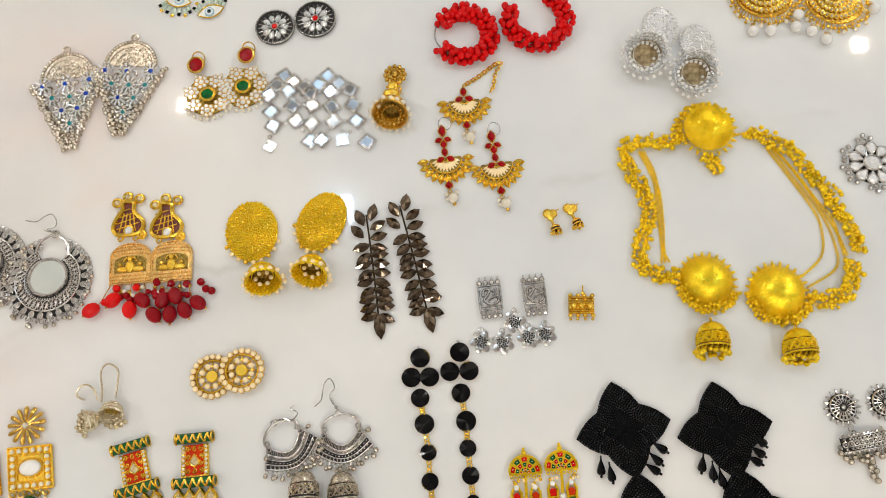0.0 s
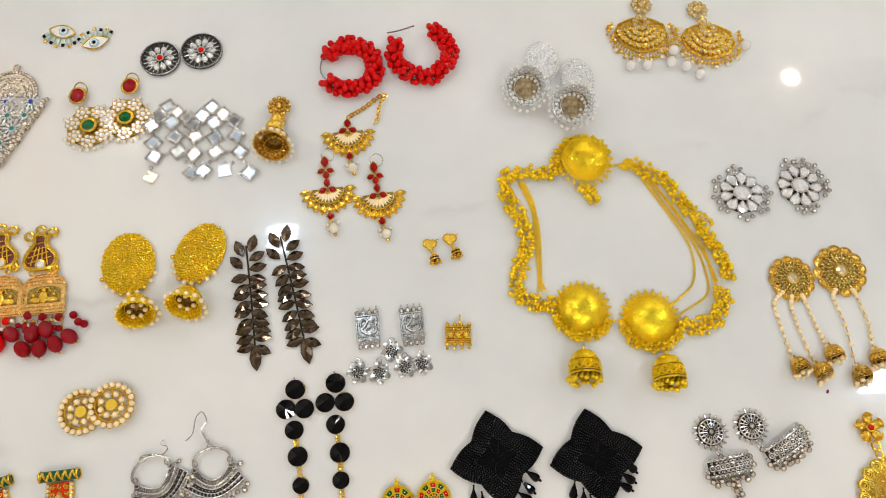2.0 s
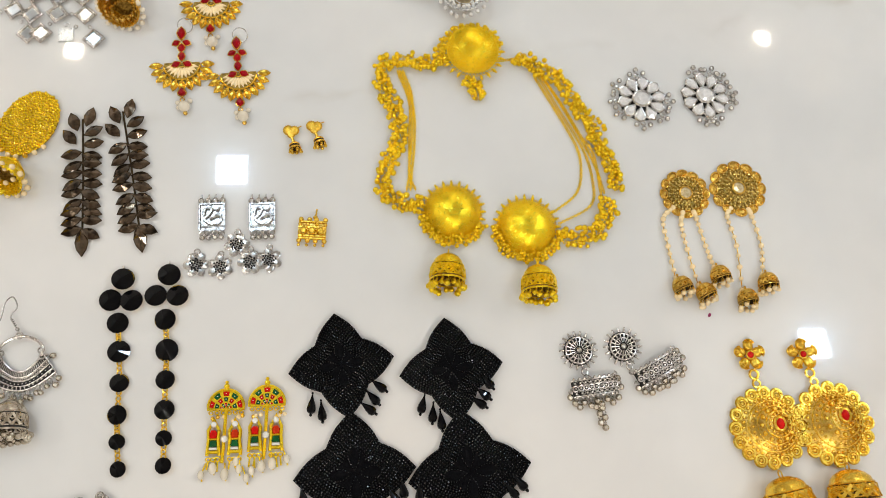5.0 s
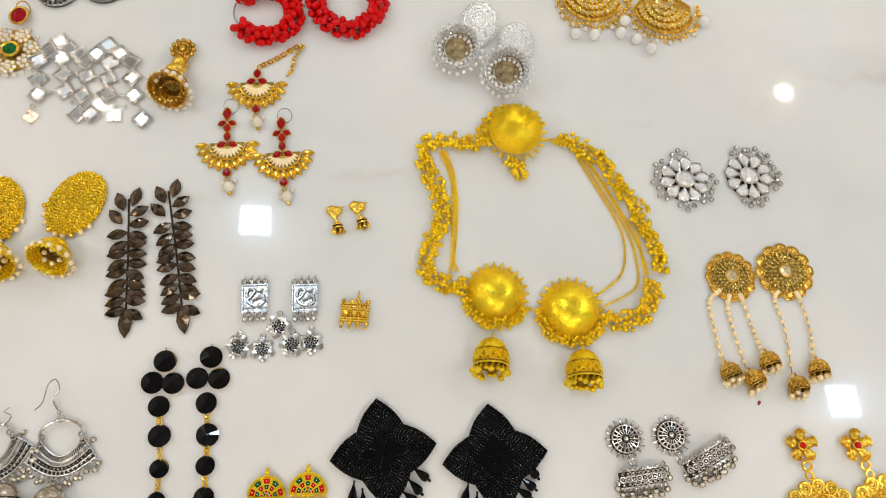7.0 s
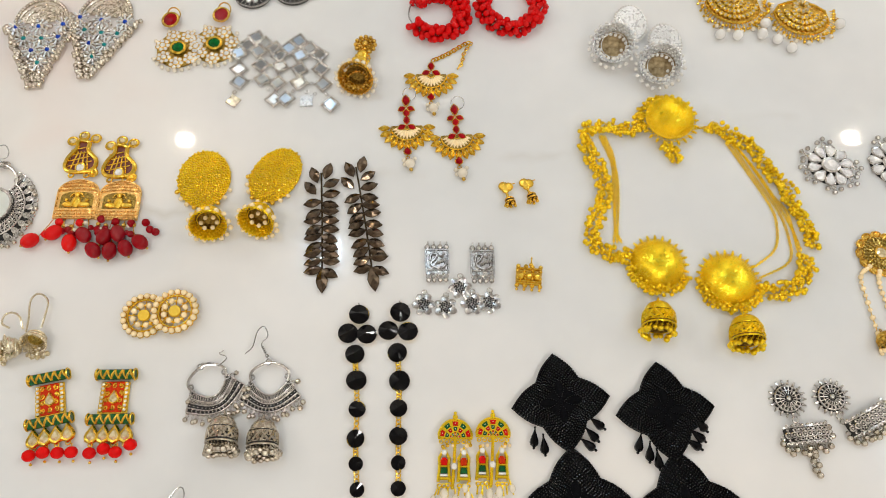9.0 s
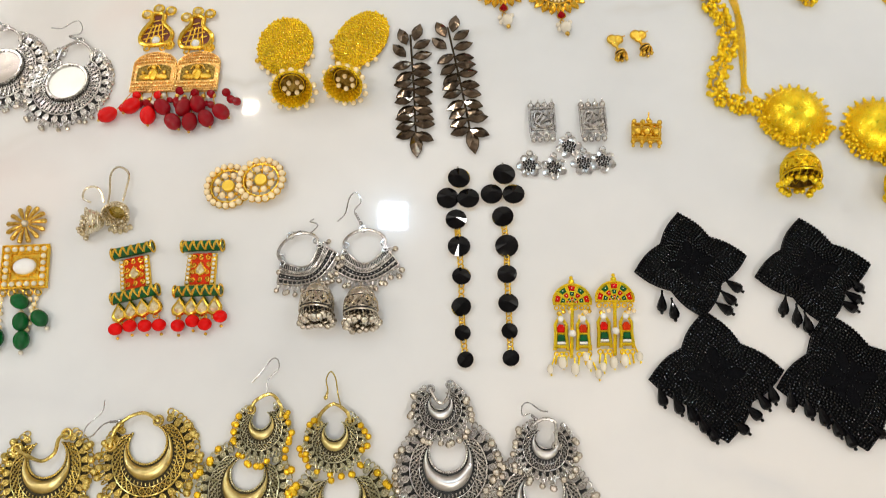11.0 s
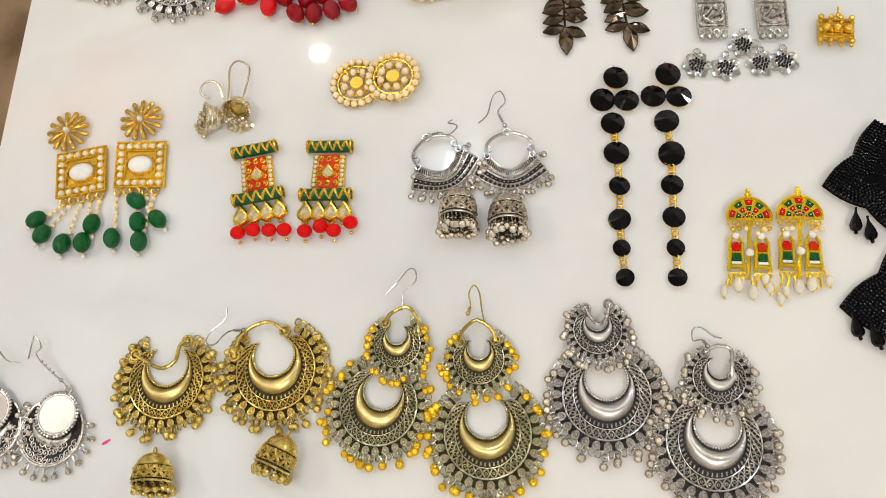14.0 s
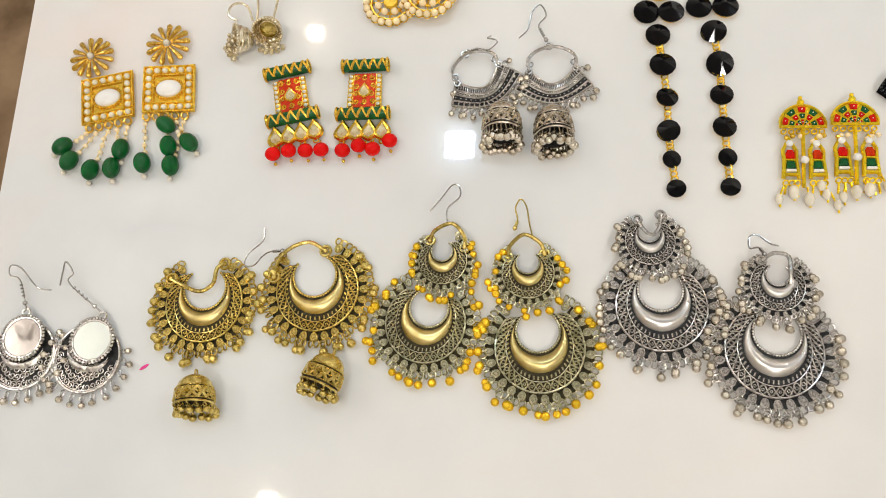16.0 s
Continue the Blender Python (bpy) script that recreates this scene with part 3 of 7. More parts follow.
def bell(parent, x, y, ang, length, radius, bright, dark, ball, balls=14, ballr=1.5, open_up=12, lattice=True, name="bell", fringe=1.0, rows=1):
    """A jhumka bell that lies on the table, its mouth along ang (degrees)."""
    a = radians(ang)
    m = Matrix.Translation((x, y, radius * 0.9)) @ Matrix.Rotation(a, 4, "Z") @ Matrix.Rotation(radians(90 - open_up), 4, "Y")
    L, R = length, radius
    prof = [(R * 0.05, -0.02 * L), (R * 0.38, 0.02 * L), (R * 0.66, 0.12 * L), (R * 0.84, 0.26 * L), (R * 0.90, 0.42 * L), (R * 0.86, 0.42 * L), (R * 0.6, 0.12 * L), (R * 0.1, 0.06 * L)]
    cap = part(name, Geo().lathe(prof, m, 24), bright, parent)
    # Added dark shell: its colour paints the shade seen through the lattice holes.
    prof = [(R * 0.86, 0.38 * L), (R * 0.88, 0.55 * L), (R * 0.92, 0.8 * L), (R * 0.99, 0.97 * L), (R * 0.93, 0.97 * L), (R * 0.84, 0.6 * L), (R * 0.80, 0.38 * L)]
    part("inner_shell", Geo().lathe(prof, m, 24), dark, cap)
    g = Geo()

    def on(t, h, extra=0.0):
        q = R * (0.90 + 0.12 * h ** 2) + extra
        return m @ Vector((q * math.cos(t), q * math.sin(t), L * h))

    for h, r in ((0.42, 0.45), (0.5, 0.28), (0.86, 0.3), (0.97, 0.5)):
        g.tube([on(2 * math.pi * k / 24, h) for k in range(24)], r * max(0.6, R / 9), 5, True)
    if lattice:
        k = 12
        for i in range(k):
            t0, t1 = 2 * math.pi * i / k, 2 * math.pi * (i + 1) / k
            tm = (t0 + t1) / 2
            q = 1.0 * max(0.6, R / 9)
            for pa, pb in ((t0, t1), (t1, t0)):
                g.tube([on(pa, 0.5), on(tm, 0.68), on(pb, 0.86)], q, 4)
                g.tube([on(pa, 0.68), on(tm, 0.59), on(tm, 0.5)], q * 0.6, 4)
    g.tube([m @ Vector((0.16 * R * math.cos(t), 0, -0.10 * L + 0.16 * R * math.sin(t))) for t in (2 * math.pi * i / 10 for i in range(10))], 0.4, 5, True)
    part("openwork_rim", g, bright, cap)
    g = Geo()
    spots = []
    for row in range(rows):
        for i in range(balls):
            t = 2 * math.pi * (i + 0.5 * row) / balls
            p = m @ Vector((R * 0.99 * math.cos(t), R * 0.99 * math.sin(t), L * 0.97))
            out = (2.2 + rng.uniform(0, 1.8) + row * 1.6) * fringe
            e = p + Vector((math.cos(a), math.sin(a), 0)) * out + Vector((rng.uniform(-0.8, 0.8), rng.uniform(-0.8, 0.8), 0))
            e.z = max(ballr, e.z - (0.6 + 0.25 * e.z))
            mid = (p + e) / 2
            g.tube([p, mid + Vector((0.3, 0.3, 0.2)), e], 0.28, 4)
            g.ring(mid.x, mid.y, mid.z, 0.9, 0.28, 8, 4, radians(60), t)
            spots.append(e)
    part("link_work", g, bright, cap)
    for e in spots:
        bead(parent, e.x, e.y, e.z, ballr * rng.uniform(1.0, 1.25), ball, "ball_drop")
    return cap


def cup_bell(parent, x, y, ang, radius, depth, bright, inside, ball, balls=18, ballr=1.4, lean=35, name="bell"):
    """A jhumka bell tipped so that its open mouth looks up."""
    a = radians(ang)
    m = Matrix.Translation((x, y, depth * 0.75)) @ Matrix.Rotation(a, 4, "Z") @ Matrix.Rotation(radians(lean), 4, "Y")
    R, D = radius, depth
    out = [(R * 0.08, -D * 0.75), (R * 0.45, -D * 0.68), (R * 0.75, -D * 0.4), (R * 0.92, 0), (R, D * 0.25), (R * 0.94, D * 0.25)]
    cap = part(name, Geo().lathe(out, m, 28), bright, parent)
    part("inside", Geo().lathe([(R * 0.74, -D * 0.2), (R * 0.60, -D * 0.42), (R * 0.1, -D * 0.52), (R * 0.01, -D * 0.52)], m, 28), inside, cap, "dull inner face of the bell")
    g = Geo().lathe([(R * 0.94, D * 0.245), (R * 0.82, -D * 0.05), (R * 0.70, -D * 0.3)], m, 28)
    for q, h in ((0.88, 0.14), (0.82, 0.0), (0.76, -0.12)):
        for i in range(24):
            t = 2 * math.pi * (i + q * 9) / 24
            p = m @ Vector((R * q * math.cos(t), R * q * math.sin(t), D * h))
            g.ball(p.x, p.y, p.z, R * 0.065, 6, 4)
    for q, h, r in ((0.99, 0.25, 0.55), (0.92, 0.02, 0.4), (0.80, -0.3, 0.4), (0.62, -0.05, 0.3)):
        g.tube([m @ Vector((R * q * math.cos(t), R * q * math.sin(t), D * h)) for t in (2 * math.pi * i / 28 for i in range(28))], r, 5, True)
    for i in range(30):
        t = 2 * math.pi * i / 30
        p = m @ Vector((R * 1.0 * math.cos(t), R * 1.0 * math.sin(t), D * 0.30))
        g.ball(p.x, p.y, p.z, 0.75, 7, 5)
    part("grain_rim", g, bright, cap)
    for i in range(balls):
        t = 2 * math.pi * i / balls
        p = m @ Vector((R * 1.14 * math.cos(t), R * 1.14 * math.sin(t), D * 0.2))
        bead(parent, p.x + rng.uniform(-0.5, 0.5), p.y + rng.uniform(-0.5, 0.5), max(ballr, p.z - 2), ballr, ball, "pearl")
    return cap


def stud_stone(parent, x, y, z, a, b, material, setting, turn=0.0, name="stone", h=1.6, n=14, rim=0.45, table=0.55):
    """A stone in a rubbed-over metal setting."""
    g = Geo().tube([(p, q, z + 0.5) for p, q in oval(x, y, a + rim * 0.6, b + rim * 0.6, 18, turn)], rim, 5, True)
    if material in (RUBY, EMERALD, WHITEPEARL, REDENAMEL, BRIGHTRUBY):
        s = part(name, Geo().ball(x, y, z, 1.0, 18, 10, a, b, h + 0.6, turn), material, parent)
    else:
        s = part(name, Geo().gem(oval(x, y, a, b, n, turn), z - 0.4, z + 0.5, z + 0.5 + h, table), material, parent, "", 10)
    part("setting", g, setting, s)
    return s


def drop_stone(parent, x, y, ang, length, width, material, setting, z=1.2, h=1.5, name="stone", rim=0.4, n=6, table=0.5, dropped=-0.35):
    o = leaf(x, y, radians(ang), length, width, n, dropped)
    s = part(name, Geo().gem(o, z - 0.4, z + 0.5, z + 0.5 + h, table), material, parent, "", 8)
    if rim:
        part("setting", Geo().tube([(p, q, z + 0.4) for p, q in o], rim, 5, True), setting, s)
    return s


# ---- the front row: crescent ear-rings ----
CH = "crescent ear-rings in the front row"
for x, y, rot, ro, shut, hoop in (
    (-321.3, -137.7, 4, 18.0, True, (-338.3, -127.0, -331.9, -130.0, -323.4, -132.7, -317.6, -128.9, -316.8, -121.9, -313.9, -119.1)),
    (-269.4, -130.2, 15, 18.8, False, (-289.8, -124.9, -288.1, -116.7, -282.4, -110.8, -274.5, -108.5, -267.3, -112.0)),
):
    e = thing("crescent_earring", x, y, rot, "antique brass crescent ear-ring with fretwork and small ball drops", "earring", CH)
    crescent(e, ro, 9.8, 7.0, BRASS, BRASSDARK, BRASS, moon=POLBRASS, moon_w=0.42, lobes=23, ballr=1.9, lattice=24)
    w = curve([(*local(e, hoop[k], hoop[k + 1]), 2.6 + 0.8 * (0 < k < len(hoop) - 2)) for k in range(0, len(hoop), 2)], 5)
    clasp = part("hinged_hoop", Geo().tube(w, 0.95, 7), BRASS, e, "plain brass hinged hoop")
    g = Geo()
    for p in (w[0], w[-1]):
        g.ring(p[0], p[1], 2.2, 2.3, 0.8, 12, 6)
        g.ball(p[0], p[1], 2.4, 1.3)
    part("hinge", g, BRASS, clasp)
    if not shut:
        ear_wire(e, (-285.4, -112.4, -292.2, -113.4, -295.2, -115.9, -298.6, -120.6, -302.8, -120.7, -302.1, -115.1, -296.5, -108.5, -297.0, -101.9), STEEL)
for x, y, ang, L in ((-317, -171, -82, 13.2), (-257.5, -160, -108, 14.5)):
    e = thing("bell_pendant", x, y, 0, "antique brass perforated bell pendant with ball fringe", "pendant", "brass bells below the crescents")
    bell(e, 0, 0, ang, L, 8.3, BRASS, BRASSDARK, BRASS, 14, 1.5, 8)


def double_crescent(x, y, rot, ro, tx, ty, trot, tro, bright, dark, ball, label, moon):
    e = thing("double_crescent_earring", x, y, rot, label, "earring", CH)
    crescent(e, ro, ro * 0.48, ro * 0.40, bright, dark, ball, moon_w=0.42, lobes=23, ballr=1.9, moon=moon)
    top = new("upper_crescent")
    top.parent = e
    ux, uy = local(e, tx, ty)
    top.matrix_basis = pose(ux / 1000, uy / 1000, 0.0018, 0, 0, trot - rot)
    crescent(top, tro, tro * 0.43, tro * 0.42, bright, dark, ball, moon_w=0.40, lobes=19, ballr=1.7, moon=moon, lattice=18, name="upper_plate")
    return e, ux, uy


for *where, wire in (
    (-219.9, -143.6, -11, 17.6, -213.6, -115.8, 7, 10.8, (-212.6, -98.7, -212.7, -91.8, -207.3, -86.4, -208.0, -81.4, -211.3, -81.2, -216.3, -87.6, -221.0, -92.3)),
    (-170.6, -152.9, 7, 19.0, -176.2, -120.6, 4, 11.4, (-182.8, -101.0, -181.3, -96.9, -182.3, -91.4, -180.2, -87.5, -177.6, -90.6, -176.1, -98.2, -174.3, -104.9)),
):
    e, ux, uy = double_crescent(*where, MIXED, BRASSDARK, BEADGOLD, "two-tier silver and brass crescent ear-ring with bright gold ball drops", POLBRASS)
    w = curve([(-8 + ux, 8 + uy, 3.5), (-6.5 + ux, 13 + uy, 4), (0 + ux, 17.5 + uy, 4), (6.5 + ux, 13 + uy, 4), (8 + ux, 8 + uy, 3.5)], 5)
    arch = part("arch_wire", Geo().tube(w, 0.9, 7), BRASS, e, "brass arch wire")
    g = Geo()
    for p in (w[0], w[-1]):
        g.ring(p[0], p[1], 3, 2.0, 0.75, 12, 6)
        g.ball(p[0], p[1], 3.2, 1.2)
    part("hinge", g, BRASS, arch)
    ear_wire(e, wire, STEEL if where[2] < 0 else BRASS, coil=where[2] > 0)
for *where, shut in ((-120.3, -133.6, 2, 19.0, -124.5, -105.2, 5, 10.6, True), (-76.4, -150.4, -13, 19.5, -73.6, -123.4, -5, 11.0, False)):
    e, ux, uy = double_crescent(*where, SILVER, SILVDARK, PALE, "two-tier oxidised silver crescent ear-ring with small ball drops", POLSILVER)
    if shut:
        w = curve([(ux - 5, uy + 10, 3.5), (ux - 2.5, uy + 5, 4.4), (ux + 1, uy + 2.5, 4.5), (ux + 4, uy + 6, 4.4), (ux + 5, uy + 12, 3.5)], 5)
    else:
        w = curve([(ux - 8, uy + 9, 3.5), (ux - 4, uy + 13, 4.4), (ux + 2, uy + 13, 4.5), (ux + 4, uy + 6, 4.4), (ux + 5, uy + 2, 3.5)], 5)
    arch = part("arch_wire", Geo().tube(w, 0.9, 7), SILVER, e)
    part("hinge", Geo().ring(*w[0], 1.8, 0.7, 12, 6).ring(*w[-1], 1.8, 0.7, 12, 6), SILVER, arch)
    if not shut:
        ear_wire(e, (-77.0, -110.6, -80.2, -107.5, -84.3, -108.2, -84.4, -103.8, -81.1, -102.2, -75.5, -105.6, -71.9, -105.9), STEEL)

# round-mirror crescents
for x, y, rot, mat, wire in (
    (-404, -163, 6, BROWNMIRROR, (-408.3, -139.1, -411.2, -130.2, -416.1, -128.0, -416.5, -123.5, -411.2, -124.5, -402.3, -132.9, -395.9, -133.9)),
    (-372, -163, -12, MIRROR, (-381.7, -138.3, -386.2, -131.0, -384.7, -126.3, -389.4, -120.8, -390.7, -125.5, -392.1, -131.6)),
):
    e = thing("mirror_earring", x, y, rot, "oxidised silver ear-ring with a round mirror over an engraved crescent", "earring", "mirror ear-rings in the front row")
    g = Geo().slab(oval(0, -1.5, 15.5, 15.5, 40), 0.6, 1.5, 0.3)
    part("backing_plate", g, SILVDARK, e)
    g = Geo()
    g.tube(arc(0, -1.5, 15.5, 0, 2 * math.pi, 48, 1.6)[:-1], 0.7, 6, True)
    for k in range(40):
        a = 2 * math.pi * k / 40
        g.ball(10.2 * math.cos(a), 6.5 + 10.2 * math.sin(a), 3.2, 0.85, 7, 5)
    g.tube(arc(0, 6.5, 9.2, 0, 2 * math.pi, 40, 3.0)[:-1], 0.6, 6, True)
    for q, n in ((13.2, 15), (9.6, 10), (6.4, 6)):
        for k in range(n):
            p = radians(-172 + 164 * k / (n - 1)) if q > 13 else radians(-158 + 136 * k / (n - 1))
            cx, cy = q * math.cos(p), -1.5 + q * math.sin(p)
            g.tube([(cx + (1.75 - 0.14 * j) * math.cos(j * 0.8 + k), cy + (1.75 - 0.14 * j) * math.sin(j * 0.8 + k), 1.75) for j in range(12)], 0.34, 4)
    g.tube(arc(0, -1.5, 14.6, radians(-190), radians(10), 40, 1.8), 0.35, 5)
    part("engraving", g, SILVER, e)
    vs = []
    for k in range(25):
        p = radians(-160 + 140 * k / 24)
        w = 3.6 * math.sin(math.pi * k / 24) ** 0.7
        for j in range(6):
            vs.append(((10.9 + w * j / 5 * 0.9) * math.cos(p), 6.5 - 2.2 + (8.6 + w * j / 5) * math.sin(p), 1.9 + 0.9 * math.sin(math.pi * j / 5)))
    part("moon", Geo().add(vs, [(k * 6 + j, k * 6 + j + 1, k * 6 + j + 7, k * 6 + j + 6) for k in range(24) for j in range(5)]), SILVER, e)
    part("mirror", Geo().slab(oval(0, 6.5, 8.8, 8.8, 40), 1.8, 3.3, 0.3), mat, e, "round mirror glass")
    spots = []
    for k in range(15):
        p = radians(-205 + 230 * k / 14)
        spots.append((16.8 * math.cos(p), -1.5 + 16.8 * math.sin(p), 3.6 * math.cos(p) + rng.uniform(-0.7, 0.7), 3.6 * math.sin(p) - 0.8))
    drops(e, spots, PALE, SILVER, 1.6)
    part("bail", Geo().ring(0, 18.2, 2.4, 1.8, 0.6, 12, 6), SILVER, e)
    ear_wire(e, wire, STEEL, start=(0, 19.2))

# ---- hoops with round mirrors at the back ----
for x, y, rot, mat, wire in ((-402, 102, 8, BROWNMIRROR, (-406.8, 133.2, -412.3, 136.8, -420.2, 137.6, -423.4, 140.1, -423.1, 142.6, -417.0, 142.7, -413.9, 145.8)), (-358, 90, -6, MIRROR, (-362.1, 119.6, -362.2, 123.9, -354.8, 124.7, -353.5, 129.0, -356.7, 133.8, -361.2, 133.5, -368.0, 130.1, -376.0, 131.9))):
    e = thing("mirror_hoop_earring", x, y, rot, "large oxidised silver hoop ear-ring round a circular mirror, with ball fringe", "earring", "mirror hoops")
    crescent(e, 21.5, 12.5, 2.0, SILVER, SILVDARK, PALE, moon_w=0.05, lobes=23, reach=150, ballr=1.5, lattice=32)
    part("mirror_bezel", Geo().tube(arc(0, 1.6, 12.4, 0, 2 * math.pi, 48, 2.0)[:-1], 1.1, 6, True), SILVER, e)
    part("mirror", Geo().slab(oval(0, 1.6, 11.9, 11.9, 48), 0.8, 2.0, 0.3), mat, e, "round mirror glass")
    w = curve([(-11, 17, 2.4), (-9, 25, 3), (0, 30.5, 3.4), (9, 25, 3), (11, 17, 2.4)], 5)
    part("hoop_wire", Geo().tube(w, 0.95, 7).ring(0, 31, 3, 2.2, 0.7, 12, 6), SILVER, e)
    ear_wire(e, wire, STEEL, start=(0, 32))

# ---- oxidised boat-shaped ear-rings with bells ----
for x, y, rot, bx, by, bang, wire in (
    (-204.1, -18.7, 28, -189.9, -41.3, -88, (-207.3, -10.3, -202.1, -9.6, -197.5, -11.2, -193.7, -7.9, -194.4, -5.7, -198.3, -4.1, -196.8, -1.6)),
    (-167.5, -16.2, 4, -167.1, -43.2, -86, (-172.5, -6.4, -174.0, 1.8, -170.6, 7.1, -173.3, 12.7, -177.1, 9.5, -179.2, 0.6, -183.5, -3.3)),
):
    e = thing("boat_earring", x, y, rot, "oxidised silver boat-shaped ear-ring on a wire hoop with a perforated bell", "earring", "boat ear-rings with bells")

    def bp(t, s, z):
        sag = math.sin(math.pi * t)
        return ((-11.3 - 6.8 * s) * (1 - 2 * t), -2.6 - 9.0 * sag + s * (-10.6 + 0.6 * sag), z)

    n = 25
    top_ = [bp(k / (n - 1), 0, 0) for k in range(n)]
    bot_ = [bp(k / (n - 1), 1, 0) for k in range(n)]
    part("boat_plate", Geo().slab([p[:2] for p in bot_] + [p[:2] for p in top_[::-1]], 0.6, 1.6, 0.2), SILVDARK, e, "darkened engraved plate")
    g = Geo()
    for s, r in ((0.0, 0.55), (0.30, 0.38), (0.52, 0.32), (0.76, 0.32), (1.0, 0.55)):
        g.tube([bp(k / 24, s, 1.8) for k in range(25)], r, 5)
    for k in range(30):
        t = (k + 0.5) / 30
        g.tube([bp(t, 0.06, 1.8), bp(t, 0.26, 1.8)], 0.3, 4)
        x_, y_, z_ = bp(t, 0.41, 1.7)
        g.ring(x_, y_, z_ + 0.1, 0.6, 0.26, 8, 4)
    for k in range(16):
        t = (k + 0.5) / 16
        x_, y_, z_ = bp(t, 0.86, 1.8)
        g.tube([(x_ + 1.1 * math.cos(q), y_ + 1.1 * math.sin(q), z_) for q in (0.3 + 0.6 * j for j in range(7))], 0.36, 4)
        x_, y_, z_ = bp(t, 0.64, 1.8)
        g.ball(x_, y_, z_, 0.45, 6, 4)
    for t in (0, 1):
        g.tube([bp(t, 0, 1.8), bp(t, 1, 1.8)], 0.45, 5)
    part("engraving", g, SILVER, e)
    ends = bp(0.04, 0, 2), bp(0.96, 0, 2)
    w = curve([ends[0], (-11.3, 1.0, 3), (-7.4, 5.4, 3.2), (0, 7.6, 3.4), (7.4, 5.4, 3.2), (11.3, 1.0, 3), ends[1]], 5)
    hoop = part("hoop_wire", Geo().tube(w, 0.85, 7), SILVER, e)
    g = Geo().ring(-1, 8.2, 3, 1.7, 0.5, 12, 6)
    for p in ends:
        g.ring(p[0], p[1] + 3, 2.6, 1.5, 0.5, 12, 6).ring(p[0] * 1.05, p[1] - 0.4, 2.4, 1.4, 0.45, 12, 6)
    part("joint", g, SILVER, hoop)
    spots = []
    for k in range(15):
        p = bp((k + 0.5) / 15, 1.06, 0)
        spots.append((p[0], p[1], rng.uniform(-1.2, 1.2) + (k - 7) * 0.4, -3.4 - 1.6 * (k % 2) + abs(k - 7) * 0.2))
    spots += [(ends[1][0] + 2.5, ends[1][1] - 1, 3.5, 0.5), (ends[0][0] - 2.0, ends[0][1] - 2, -2.5, -2)]
    drops(e, spots, PALE, SILVER, 1.6)
    bell(e, *local(e, bx, by), bang - rot, 16.5, 8.6, PALE, SILVDARK, PALE, 14, 1.75, 8, rows=2, fringe=0.9)
    ear_wire(e, wire, STEEL, start=(-1, 9.5))

# ---- black bead-work stars ----


def star_outline(r, ang, waist=0.66, n=5):
    """Four bowed arms; ang is the first arm's direction in degrees."""
    pts = []
    for q in range(4):
        a0 = radians(ang + 90 * q)
        for j in range(2 * n):
            t = j / (2 * n)
            d = abs(t - 0.5) * 2
            rr = r * (waist + (1 - waist) * d ** 1.45 + 0.02 * math.sin(math.pi * d) + 0.03 * d ** 8)
            pts.append((rr * math.cos(a0 + t * math.pi / 2), rr * math.sin(a0 + t * math.pi / 2)))
    return pts


def bead_star(parent, name, r, ang, cx, cy, z):
    o = star_outline(r, ang, 0.645)
    shift = lambda k: [(cx + p * k, cy + q * k) for p, q in o]
    pad = part(name, Geo().slab(shift(1.0), z, z + 2.2, 0.5), FELT, parent, "black felt pad under the bead-work")
    g = Geo()
    for k, br, gap in ((0.97, 0.8, 1.75), (0.905, 0.72, 1.6), (0.84, 0.72, 1.6), (0.775, 0.8, 1.9), (0.71, 0.72, 1.6), (0.645, 0.72, 1.6), (0.58, 0.72, 1.75), (0.515, 0.72, 1.75), (0.45, 0.72, 1.75)):
        loop = shift(k)
        total = 0
        for i in range(len(loop)):
            (ax, ay), (bx, by) = loop[i], loop[(i + 1) % len(loop)]
            d = math.hypot(bx - ax, by - ay)
            while total < d:
                t = total / d
                g.ball(ax + (bx - ax) * t, ay + (by - ay) * t, z + 2.25, br, 6, 4)
                total += gap
            total -= d
    for k in range(4):
        a = radians(ang + 90 * k)
        c, s = math.cos(a), math.sin(a)
        for side in (-1, 1):
            for i in range(11):
                t = i / 10
                u, v = r * (0.06 + 0.46 * t), side * r * 0.10 * math.sin(math.pi * t)
                g.ball(cx + u * c - v * s, cy + u * s + v * c, z + 2.3, 0.55, 6, 4)
    part("beadwork", g, BLACKBEAD, pad, "rows of tiny shiny black beads")
    for k in range(4):
        a = ang + 90 * k
        part("sequin_petal", Geo().gem(leaf(cx, cy, radians(a), r * 0.5, r * 0.15, 5), z + 1.9, z + 2.4, z + 2.9, 0.5), FELT, pad)
    return pad


